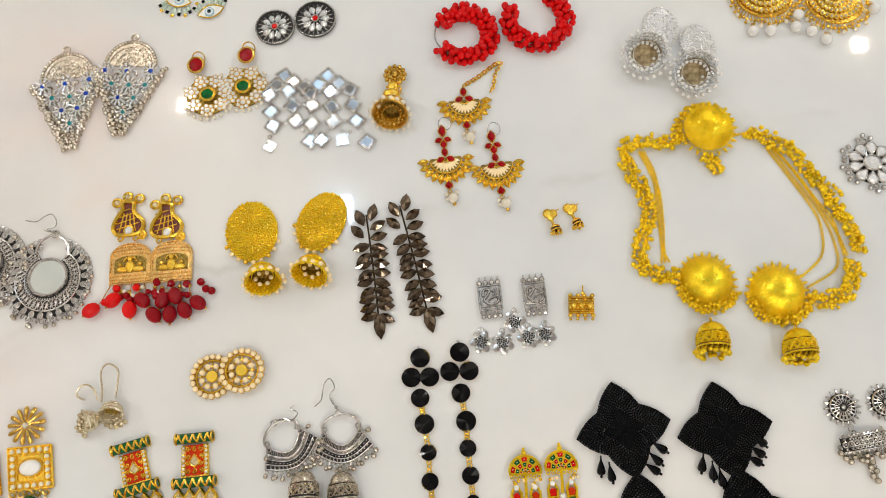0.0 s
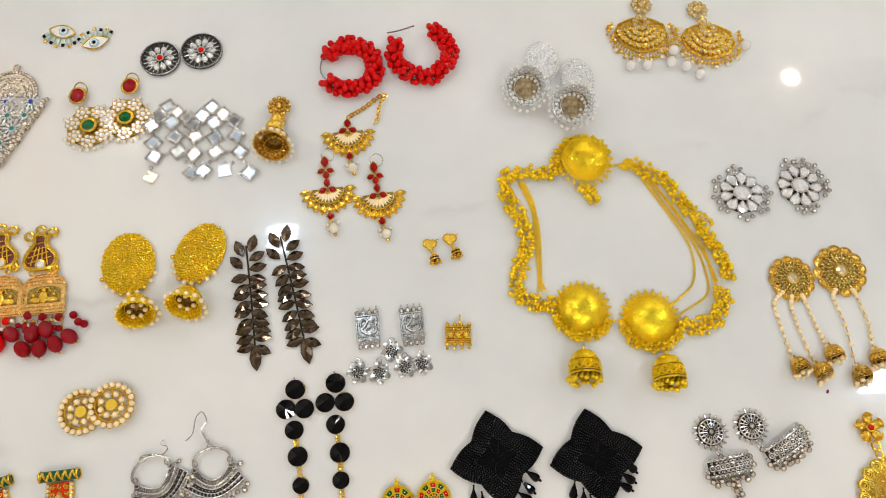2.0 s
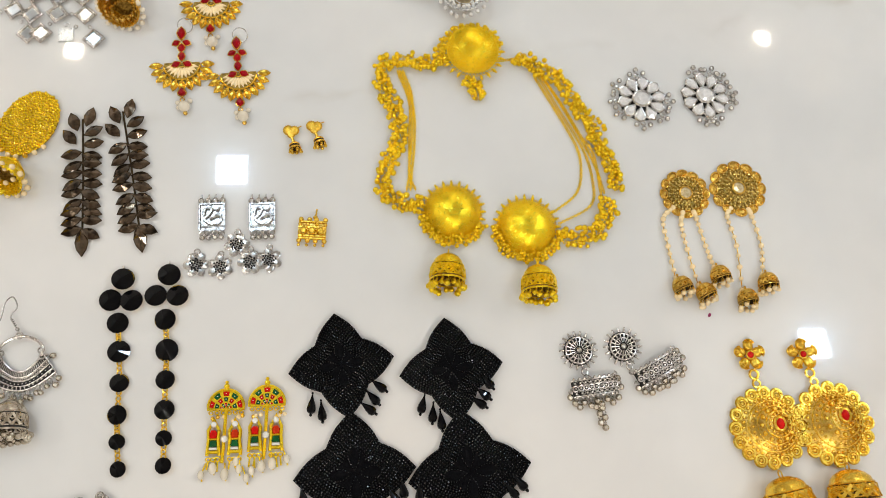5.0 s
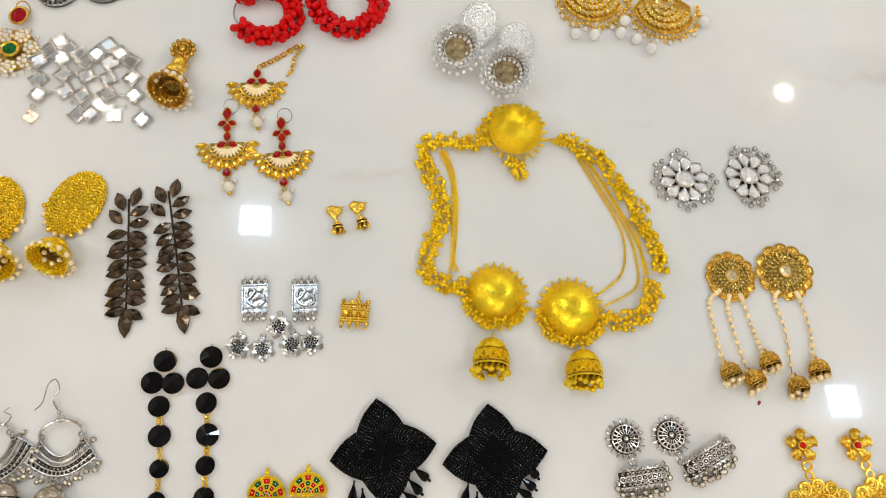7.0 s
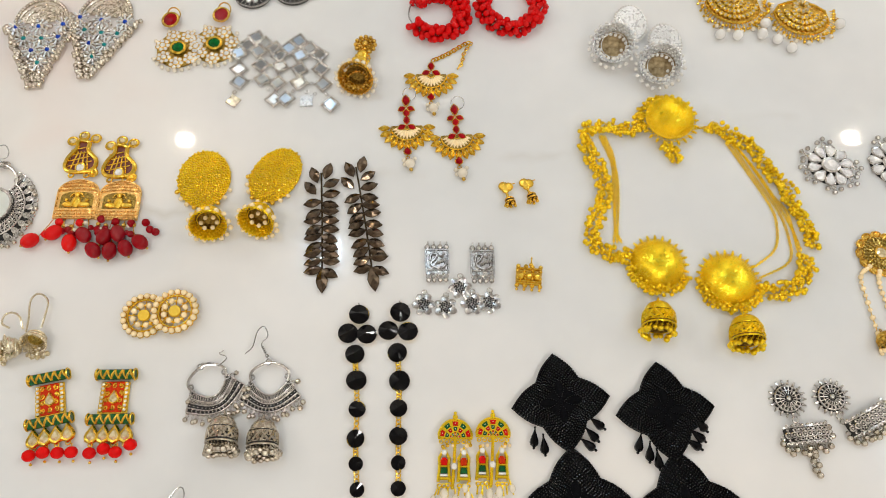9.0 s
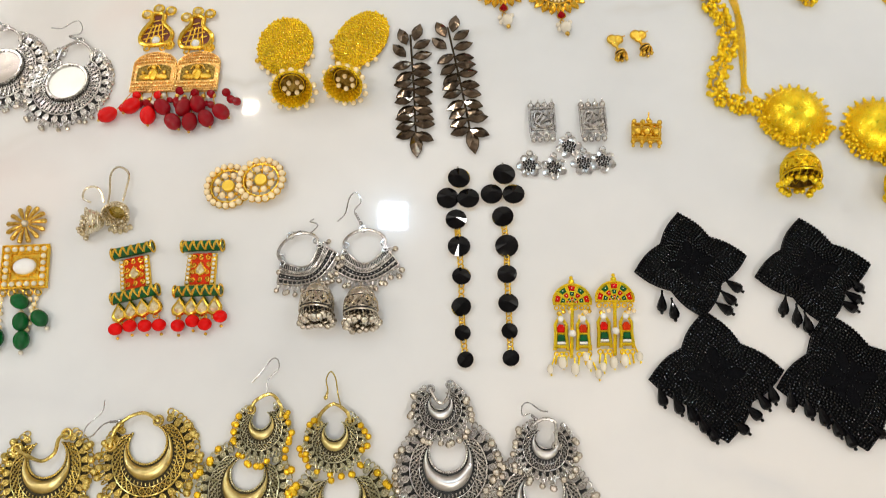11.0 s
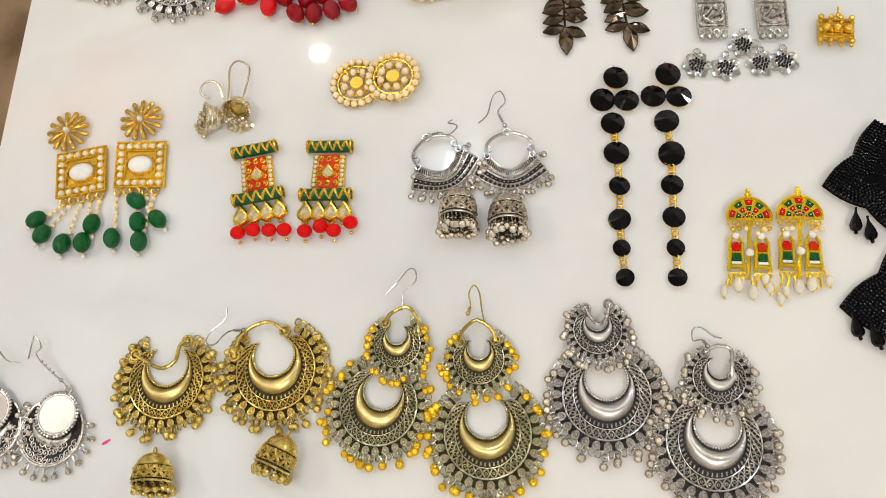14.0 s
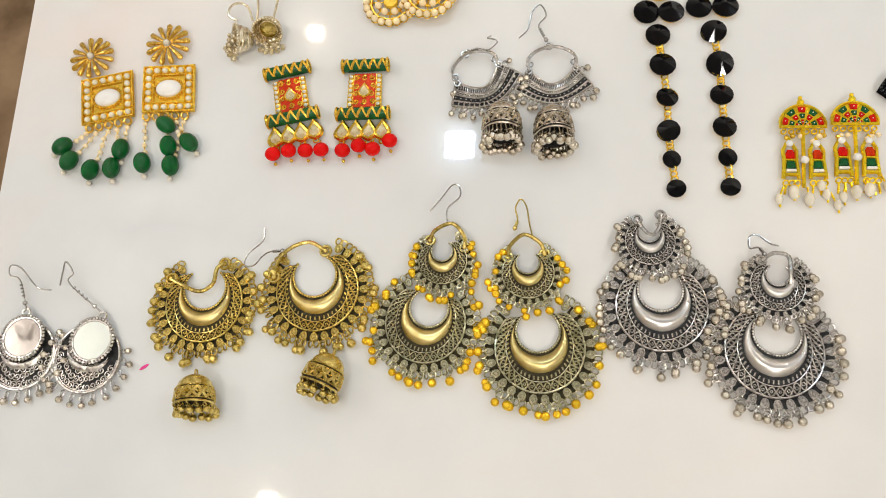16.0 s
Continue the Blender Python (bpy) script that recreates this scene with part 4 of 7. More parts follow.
def fringe(parent, x, y, ang, length=11.5, wide=5.4, z=2.7):
    """A black tear-drop bead on a short thread of seed beads."""
    a = radians(ang)
    c, s = math.cos(a), math.sin(a)
    x, y = x - 3.6 * c, y - 3.6 * s
    m = Matrix.Translation((x, y, z)) @ Matrix.Rotation(a, 4, "Z") @ Matrix.Rotation(radians(90), 4, "Y")
    prof = [(0.05, 1.6), (0.5, 1.9), (0.75, 3.0), (wide * 0.38, length * 0.55), (wide * 0.5, length * 0.78), (wide * 0.42, length * 0.92), (wide * 0.18, length), (0.05, length + 0.1)]
    d = part("tear_drop_bead", Geo().lathe(prof, m, 9), BLACK, parent, "faceted black glass tear-drop", 12)
    g = Geo().ball(x + 0.5 * c, y + 0.5 * s, z, 0.7, 7, 5).ball(x + 1.5 * c, y + 1.5 * s, z, 0.6, 7, 5).ball(x + (length + 0.7) * c, y + (length + 0.7) * s, z, 0.9, 8, 5)
    part("seed_beads", g, BLACKBEAD, d)


for x, y, r1, a1, x2, y2, r2, a2, left, right, low_l, low_r in (
    (4, -29, 28.5, 98, 11, -87, 32, 94, ((-12, -47, -95), (-7, -51, -85)), ((22, -39, -38), (19, -45, -48), (16, -51, -38)),
     ((-17, -95, -78), (-10, -99, -72), (-4, -103, -70), (1, -108, -70), (5, -112, -70)), ((36, -93, -80), (30, -97, -60), (24, -103, -45), (17, -110, -42))),
    (65, -33, 28.5, 96, 73, -89, 33, 97, ((49, -49, -105), (54, -54, -95), (58, -58, -85)), ((83, -38, -52), (80, -45, -40), (77, -50, -35)),
     ((45, -96, -90), (52, -100, -80), (58, -104, -75), (63, -109, -72), (68, -114, -70)), ((98, -93, -50), (93, -97, -50), (87, -103, -45), (80, -111, -45))),
):
    e = thing("black_star_earring", x, y, 0, "long black ear-ring of two bead-embroidered stars with tear-drop fringe", "earring", "black star ear-rings")
    bead_star(e, "lower_star", r2, a2, x2 - x, y2 - y, 0.4)
    bead_star(e, "upper_star", r1, a1, 0, 0, 1.6)
    for px, py, pa in left + right + low_l + low_r:
        fringe(e, px - x, py - y, pa)

# ---- strings of black rivoli crystals ----
for cl, spots in (
    ("a", ((-117, 22.5, 6.2), (-123.2, 10.8, 6.1), (-111.8, 10.3, 6.1), (-118.3, -2.2, 5.8), (-116.5, -18, 6.1), (-115, -35, 5.0), (-115, -52, 5.2), (-114, -66, 4.1), (-112.5, -80, 4.2))),
    ("b", ((-92, 24.5, 6.2), (-99, 13, 6.1), (-87, 12.6, 6.1), (-93, -0.8, 5.9), (-91, -18, 6.2), (-91, -34, 5.2), (-90.5, -50, 5.3), (-90, -65, 4.2), (-89.5, -79, 4.3))),
):
    bx, by = spots[0][:2]
    e = thing("black_crystal_earring", bx, by, 0, "long ear-ring of round black faceted crystals linked by gold rings", "earring", "black crystal ear-rings")
    for k, (x, y, r) in enumerate(spots):
        tx, ty = rng.uniform(-0.12, 0.12), rng.uniform(-0.12, 0.12)
        h = (2.4, 1.2, 1.8)[k] if k < 3 else 1.6
        o = [(x - bx + r * math.cos(2 * math.pi * j / 16), y - by + r * math.sin(2 * math.pi * j / 16)) for j in range(16)]
        gm = Geo().gem(o, h, h + 0.6, h + 0.6 + r * 0.5, 0.0)
        gm.v = [(p, q, z + (p - x + bx) * tx + (q - y + by) * ty) for p, q, z in gm.v]
        s = part("black_crystal", gm, BLACK, e, "", 0)
        part("cup_setting", Geo().lathe([(r * 0.4, 0.1), (r * 0.85, 0.4), (r * 0.95, h), (r * 0.95, h + 0.2), (r * 0.9, h + 0.2)], Matrix.Translation((x - bx, y - by, 0)), 18), GOLD, s)
        if k >= 3 and k + 1 < len(spots):
            x2, y2, r2 = spots[k + 1]
            g = Geo()
            ux, uy = (x2 - x), (y2 - y)
            d = math.hypot(ux, uy)
            for f in (r + 0.4, d - r2 - 0.4, (r + d - r2) / 2):
                g.ring(x - bx + ux * f / d, y - by + uy * f / d, 1.6, 1.35, 0.45, 10, 5, radians(15), math.atan2(uy, ux))
            part("link", g, GOLD, e)
    part("ear_post", Geo().tube([(0, 4, 1.5), (-1, 8, 0.6)], 0.4, 6), STEEL, e)

# ---- smoky crystal leaf sprays ----
for x0, y0, x1, y1, tops in ((-148.5, 127, -141, 36, 5), (-126.5, 132, -108, 38, 5)):
    e = spanned("leaf_spray_earring", x0, y0, x1, y1, "long ear-ring of smoky grey marquise crystals set as leaves", "earring", "leaf spray ear-rings")
    L = math.hypot(x1 - x0, y1 - y0)
    part("spine", Geo().tube([(0, -6, 0.6), (0.4, -L * 0.5, 0.6), (0, -L + 14, 0.6)], 0.6, 6), ANTIDARK, e)
    lo = [(2.2, -11, 70, 12.5, 6.6), (-2.4, -14, 108, 12.5, 6.6), (1.6, -17.5, 24, 11.5, 6.2), (-3.4, -22, 128, 12, 6.4), (0.6, -23.5, 8, 12, 6.2)]
    rows = 9
    for k in range(rows):
        yy = -28 - k * (L - 45) / (rows - 1)
        lo += [(0.4, yy, 198 + rng.uniform(-13, 15), 12.0, 6.2), (-0.4, yy - 1.0, -16 + rng.uniform(-15, 13), 12.0, 6.2)]
    for k, (px, py, a, ln, wd) in enumerate(lo):
        drop_stone(e, px, py, a, ln, wd, SMOKE, ANTIDARK, 1.2 + 0.7 * (k % 3), 2.0, "crystal_leaf", 0.25, 4, 0.0, 0.0)
    drop_stone(e, 0, -L + 17, -90, 17, 7.2, SMOKE, ANTIDARK, 1.4, 2.4, "crystal_leaf", 0.25, 4, 0.0, 0.0)


# ---- the gold necklace with domes and bells ----


def chain(g, pts, r=0.95, wire=0.3):
    """Round wire links, every other one on edge."""
    d, k = 0.0, 0
    for a, b in zip(pts, pts[1:]):
        v = b - a
        while d < v.length:
            p = a + v * (d / v.length)
            g.ring(p.x, p.y, p.z, r, wire, 8, 4, radians(20 if k % 2 else 70), math.atan2(v.y, v.x), 0.75)
            d += r * 1.45
            k += 1
        d -= v.length
    return g


def ball_band(parent, pts, wide, material, r=1.5, name="ball_band", dense=4):
    """A thick band of tiny balls on links along a line."""
    g, d = Geo(), 0.0
    line = curve(pts, 8)
    for a, b in zip(line, line[1:]):
        v = b - a
        side = Vector((-v.y, v.x, 0)).normalized()
        while d < v.length:
            p = a + v * (d / v.length)
            for k in range(dense):
                q = p + side * rng.uniform(-wide, wide) * 0.45
                g.ball(q.x, q.y, rng.uniform(1.2, 5.0), r * rng.uniform(0.8, 1.0), 8, 6)
            q = p + side * rng.uniform(-wide, wide) * 0.3
            g.ring(q.x, q.y, rng.uniform(2.0, 4.2), 1.1, 0.32, 8, 4, rng.uniform(0, 1.3), rng.uniform(0, 3.1))
            q = p + side * rng.uniform(-wide, wide) * 0.3
            g.ring(q.x, q.y, rng.uniform(2.0, 4.6), 1.3, 0.3, 8, 4, rng.uniform(0, 1.3), rng.uniform(0, 3.1))
            q = p + side * rng.choice((-0.55, 0.55, 0.3, -0.3)) * wide * rng.uniform(0.8, 1.15)
            bead(parent, q.x, q.y, rng.uniform(1.5, 5.5), r * rng.uniform(1.0, 1.25), material, "ball_drop", n=12, m=8)
            d += 2.1
        d -= v.length
    b = part(name, g, material, parent, "crowded tiny gold balls on links")
    return tagged(b, kind="stuff")


def dome(parent, x, y, r, material, hollow=False, teeth=24, name="dome"):
    """A stamped filigree dome with a toothed rim; hollow: lying with its bowl up."""
    h = r * 0.62
    m = Matrix.Translation((x, y, 0.8))
    if hollow:
        prof = [(0.05, 0.6), (r * 0.45, 1.2), (r * 0.78, h * 0.4), (r * 0.96, h * 0.75), (r, h * 0.75), (r * 0.97, h * 0.6), (r * 0.6, 0.0)]
    else:
        prof = [(r * 1.06, 0), (r * 1.02, 0.8), (r * 0.9, h * 0.40), (r * 0.7, h * 0.72), (r * 0.45, h * 0.92), (r * 0.2, h), (0.05, h * 1.01)]
    d = part(name, Geo().lathe(prof, m, 40), material, parent, "stamped bright gold dome")
    g = Geo()
    for q in range(1, 19):
        f = q / 19
        rr = r * f
        if hollow:
            z = 0.95 + np.interp(f, (0, 0.45, 0.78, 0.96), (0.6, 1.2, h * 0.4, h * 0.75))
        else:
            z = 0.8 + h * math.sqrt(max(0, 1 - f ** 2)) * 0.985
        n = max(8, int(2 * math.pi * rr / 1.25))
        for k in range(n):
            a = 2 * math.pi * (k + 0.5 * (q % 2)) / n
            g.ball(x + rr * math.cos(a), y + rr * math.sin(a), z, 0.42, 6, 4)
    tagged(part("granulation", g, material, d, "rings of fine gold grain"), kind="stuff")
    g = Geo()
    for k in range(teeth):
        a = 2 * math.pi * k / teeth
        for f, s in ((1.06, 0.75), (1.13, 1.0), (1.22, 0.62)):
            g.ball(x + r * f * math.cos(a), y + r * f * math.sin(a), 1.6 if not hollow else h * 0.6, r * 0.068 * s, 8, 5)
        g.ring(x + r * 1.02 * math.cos(a + 0.13), y + r * 1.02 * math.sin(a + 0.13), 1.6 if not hollow else h * 0.7, r * 0.07, 0.3, 8, 4)
    part("toothed_rim", g, material, d)
    return d


nk = thing("gold_necklace", 95, 110, 0, "bright gold necklace with ball bands, domes, bells and fine chains", "necklace")
for pts, wd in (
    (((*local(nk, 69.4, 163.8), 2), (*local(nk, 55.9, 158.2), 2), (*local(nk, 42.7, 159.9), 2), (*local(nk, 28.6, 158.9), 2)), 9.5),
    (((*local(nk, 29.4, 156.2), 2), (*local(nk, 31.5, 139.0), 2), (*local(nk, 37.7, 123.1), 2), (*local(nk, 39.7, 109.2), 2), (*local(nk, 34.7, 97.3), 2), (*local(nk, 29.7, 85.6), 2), (*local(nk, 28.9, 79.0), 2), (*local(nk, 34.1, 68.4), 2), (*local(nk, 44.1, 64.3), 2), (*local(nk, 52.6, 64.2), 2)), 10),
    (((*local(nk, 116.7, 164.2), 2), (*local(nk, 122.9, 157.7), 2), (*local(nk, 134.3, 152.2), 2), (*local(nk, 145.1, 141.3), 2), (*local(nk, 152.0, 126.9), 2), (*local(nk, 160.0, 116.2), 2), (*local(nk, 162.5, 101.4), 2), (*local(nk, 168.6, 90.2), 2), (*local(nk, 170.2, 83.4), 2), (*local(nk, 168.8, 71.7), 2)), 9.5),
    (((*local(nk, 165.0, 66.7), 2), (*local(nk, 162.8, 55.3), 2), (*local(nk, 152.8, 44.2), 2), (*local(nk, 141.5, 41.2), 2), (*local(nk, 130.7, 42.8), 2)), 11),
    (((*local(nk, 81.9, 146.4), 2), (*local(nk, 87.4, 141.0), 2), (*local(nk, 88.6, 133.0), 2)), 9),
):
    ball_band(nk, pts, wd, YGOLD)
g = Geo()
for pts in (
    ((*local(nk, 125.7, 150.3), 1.2), (*local(nk, 135.7, 130.4), 1.2), (*local(nk, 148.0, 104.0), 1.2), (*local(nk, 150.4, 88.5), 1.2), (*local(nk, 146.3, 71.8), 1.2), (*local(nk, 130.6, 58.8), 2)),
    ((*local(nk, 128.2, 150.4), 1.6), (*local(nk, 138.8, 128.6), 1.4), (*local(nk, 152.5, 100.5), 1.2), (*local(nk, 156.8, 80.1), 1.2), (*local(nk, 154.2, 63.5), 1.2), (*local(nk, 133.1, 51.6), 2)),
    ((*local(nk, 130.7, 150.4), 1.6), (*local(nk, 142.2, 128.6), 1.4), (*local(nk, 155.0, 100.5), 1.2), (*local(nk, 160.0, 86.8), 1.2), (*local(nk, 163.1, 71.7), 1.5)),
    ((*local(nk, 127.7, 154.0), 1.6), (*local(nk, 140.8, 132.2), 1.8), (*local(nk, 151.8, 109.2), 1.8), (*local(nk, 158.7, 97.1), 1.8), (*local(nk, 161.3, 70.1), 1.5)),
    ((*local(nk, 39.2, 153.5), 1.6), (*local(nk, 46.0, 131.9), 1.2), (*local(nk, 45.3, 109.2), 1.2), (*local(nk, 44.7, 85.6), 1.2), (*local(nk, 42.8, 74.0), 1.6)),
    ((*local(nk, 40.8, 153.5), 1.6), (*local(nk, 48.3, 128.4), 1.2), (*local(nk, 48.4, 105.8), 1.2), (*local(nk, 46.2, 85.6), 1.2), (*local(nk, 45.1, 74.0), 1.6)),
    ((*local(nk, 42.5, 153.5), 1.6), (*local(nk, 47.7, 135.5), 1.5), (*local(nk, 46.9, 109.2), 1.5), (*local(nk, 44.7, 85.5), 1.5), (*local(nk, 48.2, 74.0), 1.6)),
    ((*local(nk, 102.0, 160.4), 2.5), (*local(nk, 109.7, 161.7), 2.0), (*local(nk, 118.3, 163.3), 2)),
):
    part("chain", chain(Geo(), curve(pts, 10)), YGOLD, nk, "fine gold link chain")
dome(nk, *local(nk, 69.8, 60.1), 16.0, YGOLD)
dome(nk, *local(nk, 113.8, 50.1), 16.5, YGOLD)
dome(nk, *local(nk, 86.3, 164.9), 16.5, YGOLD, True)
for cx, cy, r, a0, a1 in ((*local(nk, 69.8, 60.1), 18, 190, 335), (*local(nk, 113.8, 50.1), 18.5, 180, 330), (*local(nk, 86.3, 164.9), 18.5, 20, 200)):
    for k in range(20):
        a = radians(a0 + (a1 - a0) * k / 19)
        q = r * rng.uniform(0.98, 1.22)
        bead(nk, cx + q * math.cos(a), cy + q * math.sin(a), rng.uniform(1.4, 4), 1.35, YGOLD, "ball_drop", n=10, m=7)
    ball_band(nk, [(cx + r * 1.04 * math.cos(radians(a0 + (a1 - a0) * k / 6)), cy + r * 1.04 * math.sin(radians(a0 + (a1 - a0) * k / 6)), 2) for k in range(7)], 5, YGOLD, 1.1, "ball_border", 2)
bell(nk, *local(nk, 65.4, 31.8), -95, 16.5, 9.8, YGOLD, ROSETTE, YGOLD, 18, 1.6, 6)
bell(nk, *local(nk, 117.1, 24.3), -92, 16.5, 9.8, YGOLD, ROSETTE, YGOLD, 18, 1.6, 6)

# ---- red bead hoops ----
for x, y, R, lo, hi, pin in ((-73, 252, 18.5, -150, 155, ((-17, -10), (-21, -2), (-20, 8), (-15, 13))), (-20, 261, 20.5, -212, 72, ((-4, 24), (-14, 21), (-24, 19)))):
    e = thing("red_bead_hoop", x, y, 0, "open hoop ear-ring crowded with glossy red round beads", "earring", "red bead hoops")
    part("hoop_wire", Geo().tube([(R * math.cos(radians(lo + (hi - lo) * k / 30)), R * math.sin(radians(lo + (hi - lo) * k / 30)), 5) for k in range(31)], 0.8, 6), STEEL, e)
    part("clasp_pin", Geo().tube(curve([(*p, 4) for p in pin], 4), 0.55, 6), STEEL, e, "bare steel clasp pin")
    n = int((hi - lo) / 2.6)
    for k in range(n):
        a = radians(lo + (hi - lo) * (k + rng.uniform(-0.4, 0.4)) / n)
        b = k * 2.4 + rng.uniform(-0.4, 0.4)
        rr = 5.0 * rng.uniform(0.75, 1.15)
        bead(e, (R + rr * math.cos(b)) * math.cos(a), (R + rr * math.cos(b)) * math.sin(a), max(2.3, 5.2 + rr * 0.85 * math.sin(b)), 2.45 * rng.uniform(0.9, 1.08), REDBEAD, "red_bead")
    for k in range(16):
        a = radians(lo + (hi - lo) * (k + 0.5) / 16)
        bead(e, R * math.cos(a), R * math.sin(a), 8.2, 2.4, REDBEAD, "red_bead")

# ---- fan ear-rings with red stones and the matching head ornament ----


def red_trefoil(e, x, y, s=1.0):
    drop_stone(e, x, y, 90, 7.5 * s, 4.6 * s, RUBY, ANTIQUE, 1.8, 1.4, "red_stone", 0.4, 4, 0.5, 0.0)
    drop_stone(e, x - 0.6, y - 0.6, 205, 6.6 * s, 4.6 * s, RUBY, ANTIQUE, 1.8, 1.4, "red_stone", 0.4, 4, 0.5, 0.0)
    drop_stone(e, x + 0.6, y - 0.6, -25, 6.6 * s, 4.6 * s, RUBY, ANTIQUE, 1.8, 1.4, "red_stone", 0.4, 4, 0.5, 0.0)


def fan_piece(e, cy, R):
    """A half-round fan of gold petals round a pleated cream heart."""
    part("fan_plate", Geo().slab([(-R * 0.55, cy + 0.8)] + [(R * 0.62 * math.cos(radians(a)), cy + R * 0.66 * math.sin(radians(a))) for a in range(190, 351, 16)] + [(R * 0.55, cy + 0.8)], 0.5, 1.3, 0.2), ROSETTE, e)
    g = Geo()
    for k in range(11):
        a = radians(-164 + 148 * k / 10)
        g.gem(leaf(R * 0.14 * math.cos(a), cy + R * 0.14 * math.sin(a), a, R * 0.40, R * 0.11, 3), 1.2, 1.7, 2.2, 0.5)
    part("pleated_heart", g, CREAM, e, "cream pleated heart of the fan", 20)
    g = Geo().tube(arc(0, cy, R * 0.58, radians(-170), radians(-10), 24, 1.8), 0.5, 5).tube(arc(0, cy, R * 0.14, radians(-175), radians(-5), 12, 2), 0.5, 5)
    part("fan_wire", g, GOLD, e)
    for k in range(11):
        a = -176 + 172 * k / 10
        drop_stone(e, R * 0.60 * math.cos(radians(a)), cy + R * 0.60 * math.sin(radians(a)), a, R * 0.42, R * 0.21, GOLD, GOLD, 1.3, 1.6, "gold_petal", 0.38, 4, 0.35, 0.0)


def pearl_tail(e, x, y):
    drop_stone(e, x, y + 8, -90, 7, 5, RUBY, ANTIQUE, 1.8, 1.6, "red_stone", 0.5, 5, 0.5, -0.3)
    part("tail_loop", Geo().ring(x, y - 0.5, 1.5, 1.2, 0.4, 10, 5).ring(x + 0.6, y - 2.6, 1.8, 1.0, 0.35, 10, 5, 1.0), ANTIQUE, e)
    bead(e, x + 1.5, y - 6.0, 3.4, 3.5, PEARL, "pearl")
    for px, py in ((-2.6, -2.5), (-2.2, -5.8), (4.6, -1.5)):
        bead(e, x + px, y + py, 1.6, 1.5, PEARL, "pearl")
    part("tail_cap", Geo().ball(x + 2.0, y - 10.0, 2.4, 1.4), ANTIQUE, e)


for x0, y0, x1, y1 in ((-94, 183, -90.5, 125), (-60.5, 176.5, -55.5, 118)):
    e = spanned("fan_earring", x0, y0, x1, y1, "antique gold fan ear-ring with dark red stones and pearl drop", "earring", "red stone fan ear-rings")
    drop_stone(e, 0, -9, 90, 9, 5.4, RUBY, ANTIQUE, 2.0, 1.6, "red_stone", 0.45, 4, 0.5, 0.0)
    red_trefoil(e, 0, -9.5, 0.85)
    drop_stone(e, 0, -18, 90, 6.5, 4.6, RUBY, ANTIQUE, 2.0, 1.5, "red_stone", 0.4, 4, 0.5, 0.0)
    red_trefoil(e, 0, -24, 0.95)
    fan_piece(e, -25, 19)
    pearl_tail(e, 0, -49)
    part("clear_backing", Geo().ring(2.5, 0.5, 2.5, 4.5, 0.35, 16, 4, 0.5), PLASTIC, e)
e = spanned("head_ornament", -77.0, 212.0, -76.0, 168.9, "antique gold fan head ornament with red stones and a short chain", "head ornament", "")
red_trefoil(e, 0, -8, 1.0)
fan_piece(e, -11, 19)
pearl_tail(e, 0, -34)
part("chain", chain(Geo(), curve([(*local(e, -75.5, 213.3), 1.4), (*local(e, -65.4, 219.1), 1.4), (*local(e, -52.9, 228.1), 1.6), (*local(e, -49.0, 227.8), 2.4), (*local(e, -53.5, 220.3), 2), (*local(e, -55.1, 211.6), 1.6), (*local(e, -57.4, 207.4), 1.6)], 8), 1.7, 0.5), GOLD, e, "short gold link chain")

# ---- single gold bell ear-ring ----
e = thing("bell_earring", *(-127.5, 191.4), 0, "antique gold bell ear-ring with rosette top and pearl fringe", "earring")
cup_bell(e, 0, 0, -100, 12.0, 16, ANTIQUE, ROSETTE, PEARL, 18, 1.7, 62)
g = Geo()
for k in range(12):
    a = 2 * math.pi * k / 12
    g.ball(3.5 + 6.8 * math.cos(a), 31.5 + 6.8 * math.sin(a), 5, 1.7, 8, 5).ball(3.5 + 4 * math.cos(a), 31.5 + 4 * math.sin(a), 6, 1.1, 7, 5)
part("rosette", g.ball(3.5, 31.5, 6.0, 2.6).lathe([(0.1, 3.5), (6.5, 3.5), (6.5, 4.6), (0.1, 5.2)], Matrix.Translation((3.5, 31.5, 0)), 20), ANTIQUE, e)
g = Geo().ball(2.0, 22, 5, 4.2, 12, 8, 1.0, 1.2, 0.8).ball(0.5, 15.5, 7, 5.2, 12, 8, 1.2, 0.8, 0.8)
for k in range(14):
    a = 2 * math.pi * k / 14
    g.ball(2.0 + 5 * math.cos(a), 20 + 5.6 * math.sin(a), 4.6, 1.0, 7, 5)
part("neck", g, GOLD, e, "bright gold bird-shaped neck piece")
g = Geo()
for ring_r, zz in ((9.5, 12), (6.5, 9)):
    for k in range(18):
        a = 2 * math.pi * k / 18
        g.ball(ring_r * math.cos(a), ring_r * math.sin(a) - 1, zz, 1.1, 7, 5)
part("inner_grain", g, ANTIQUE, e)
for k in range(7):
    a = radians(20 + 150 * k / 6)
    bead(e, 8.5 * math.cos(a), 2 + 8.5 * math.sin(a), 13.5, 1.5, PEARL, "pearl")

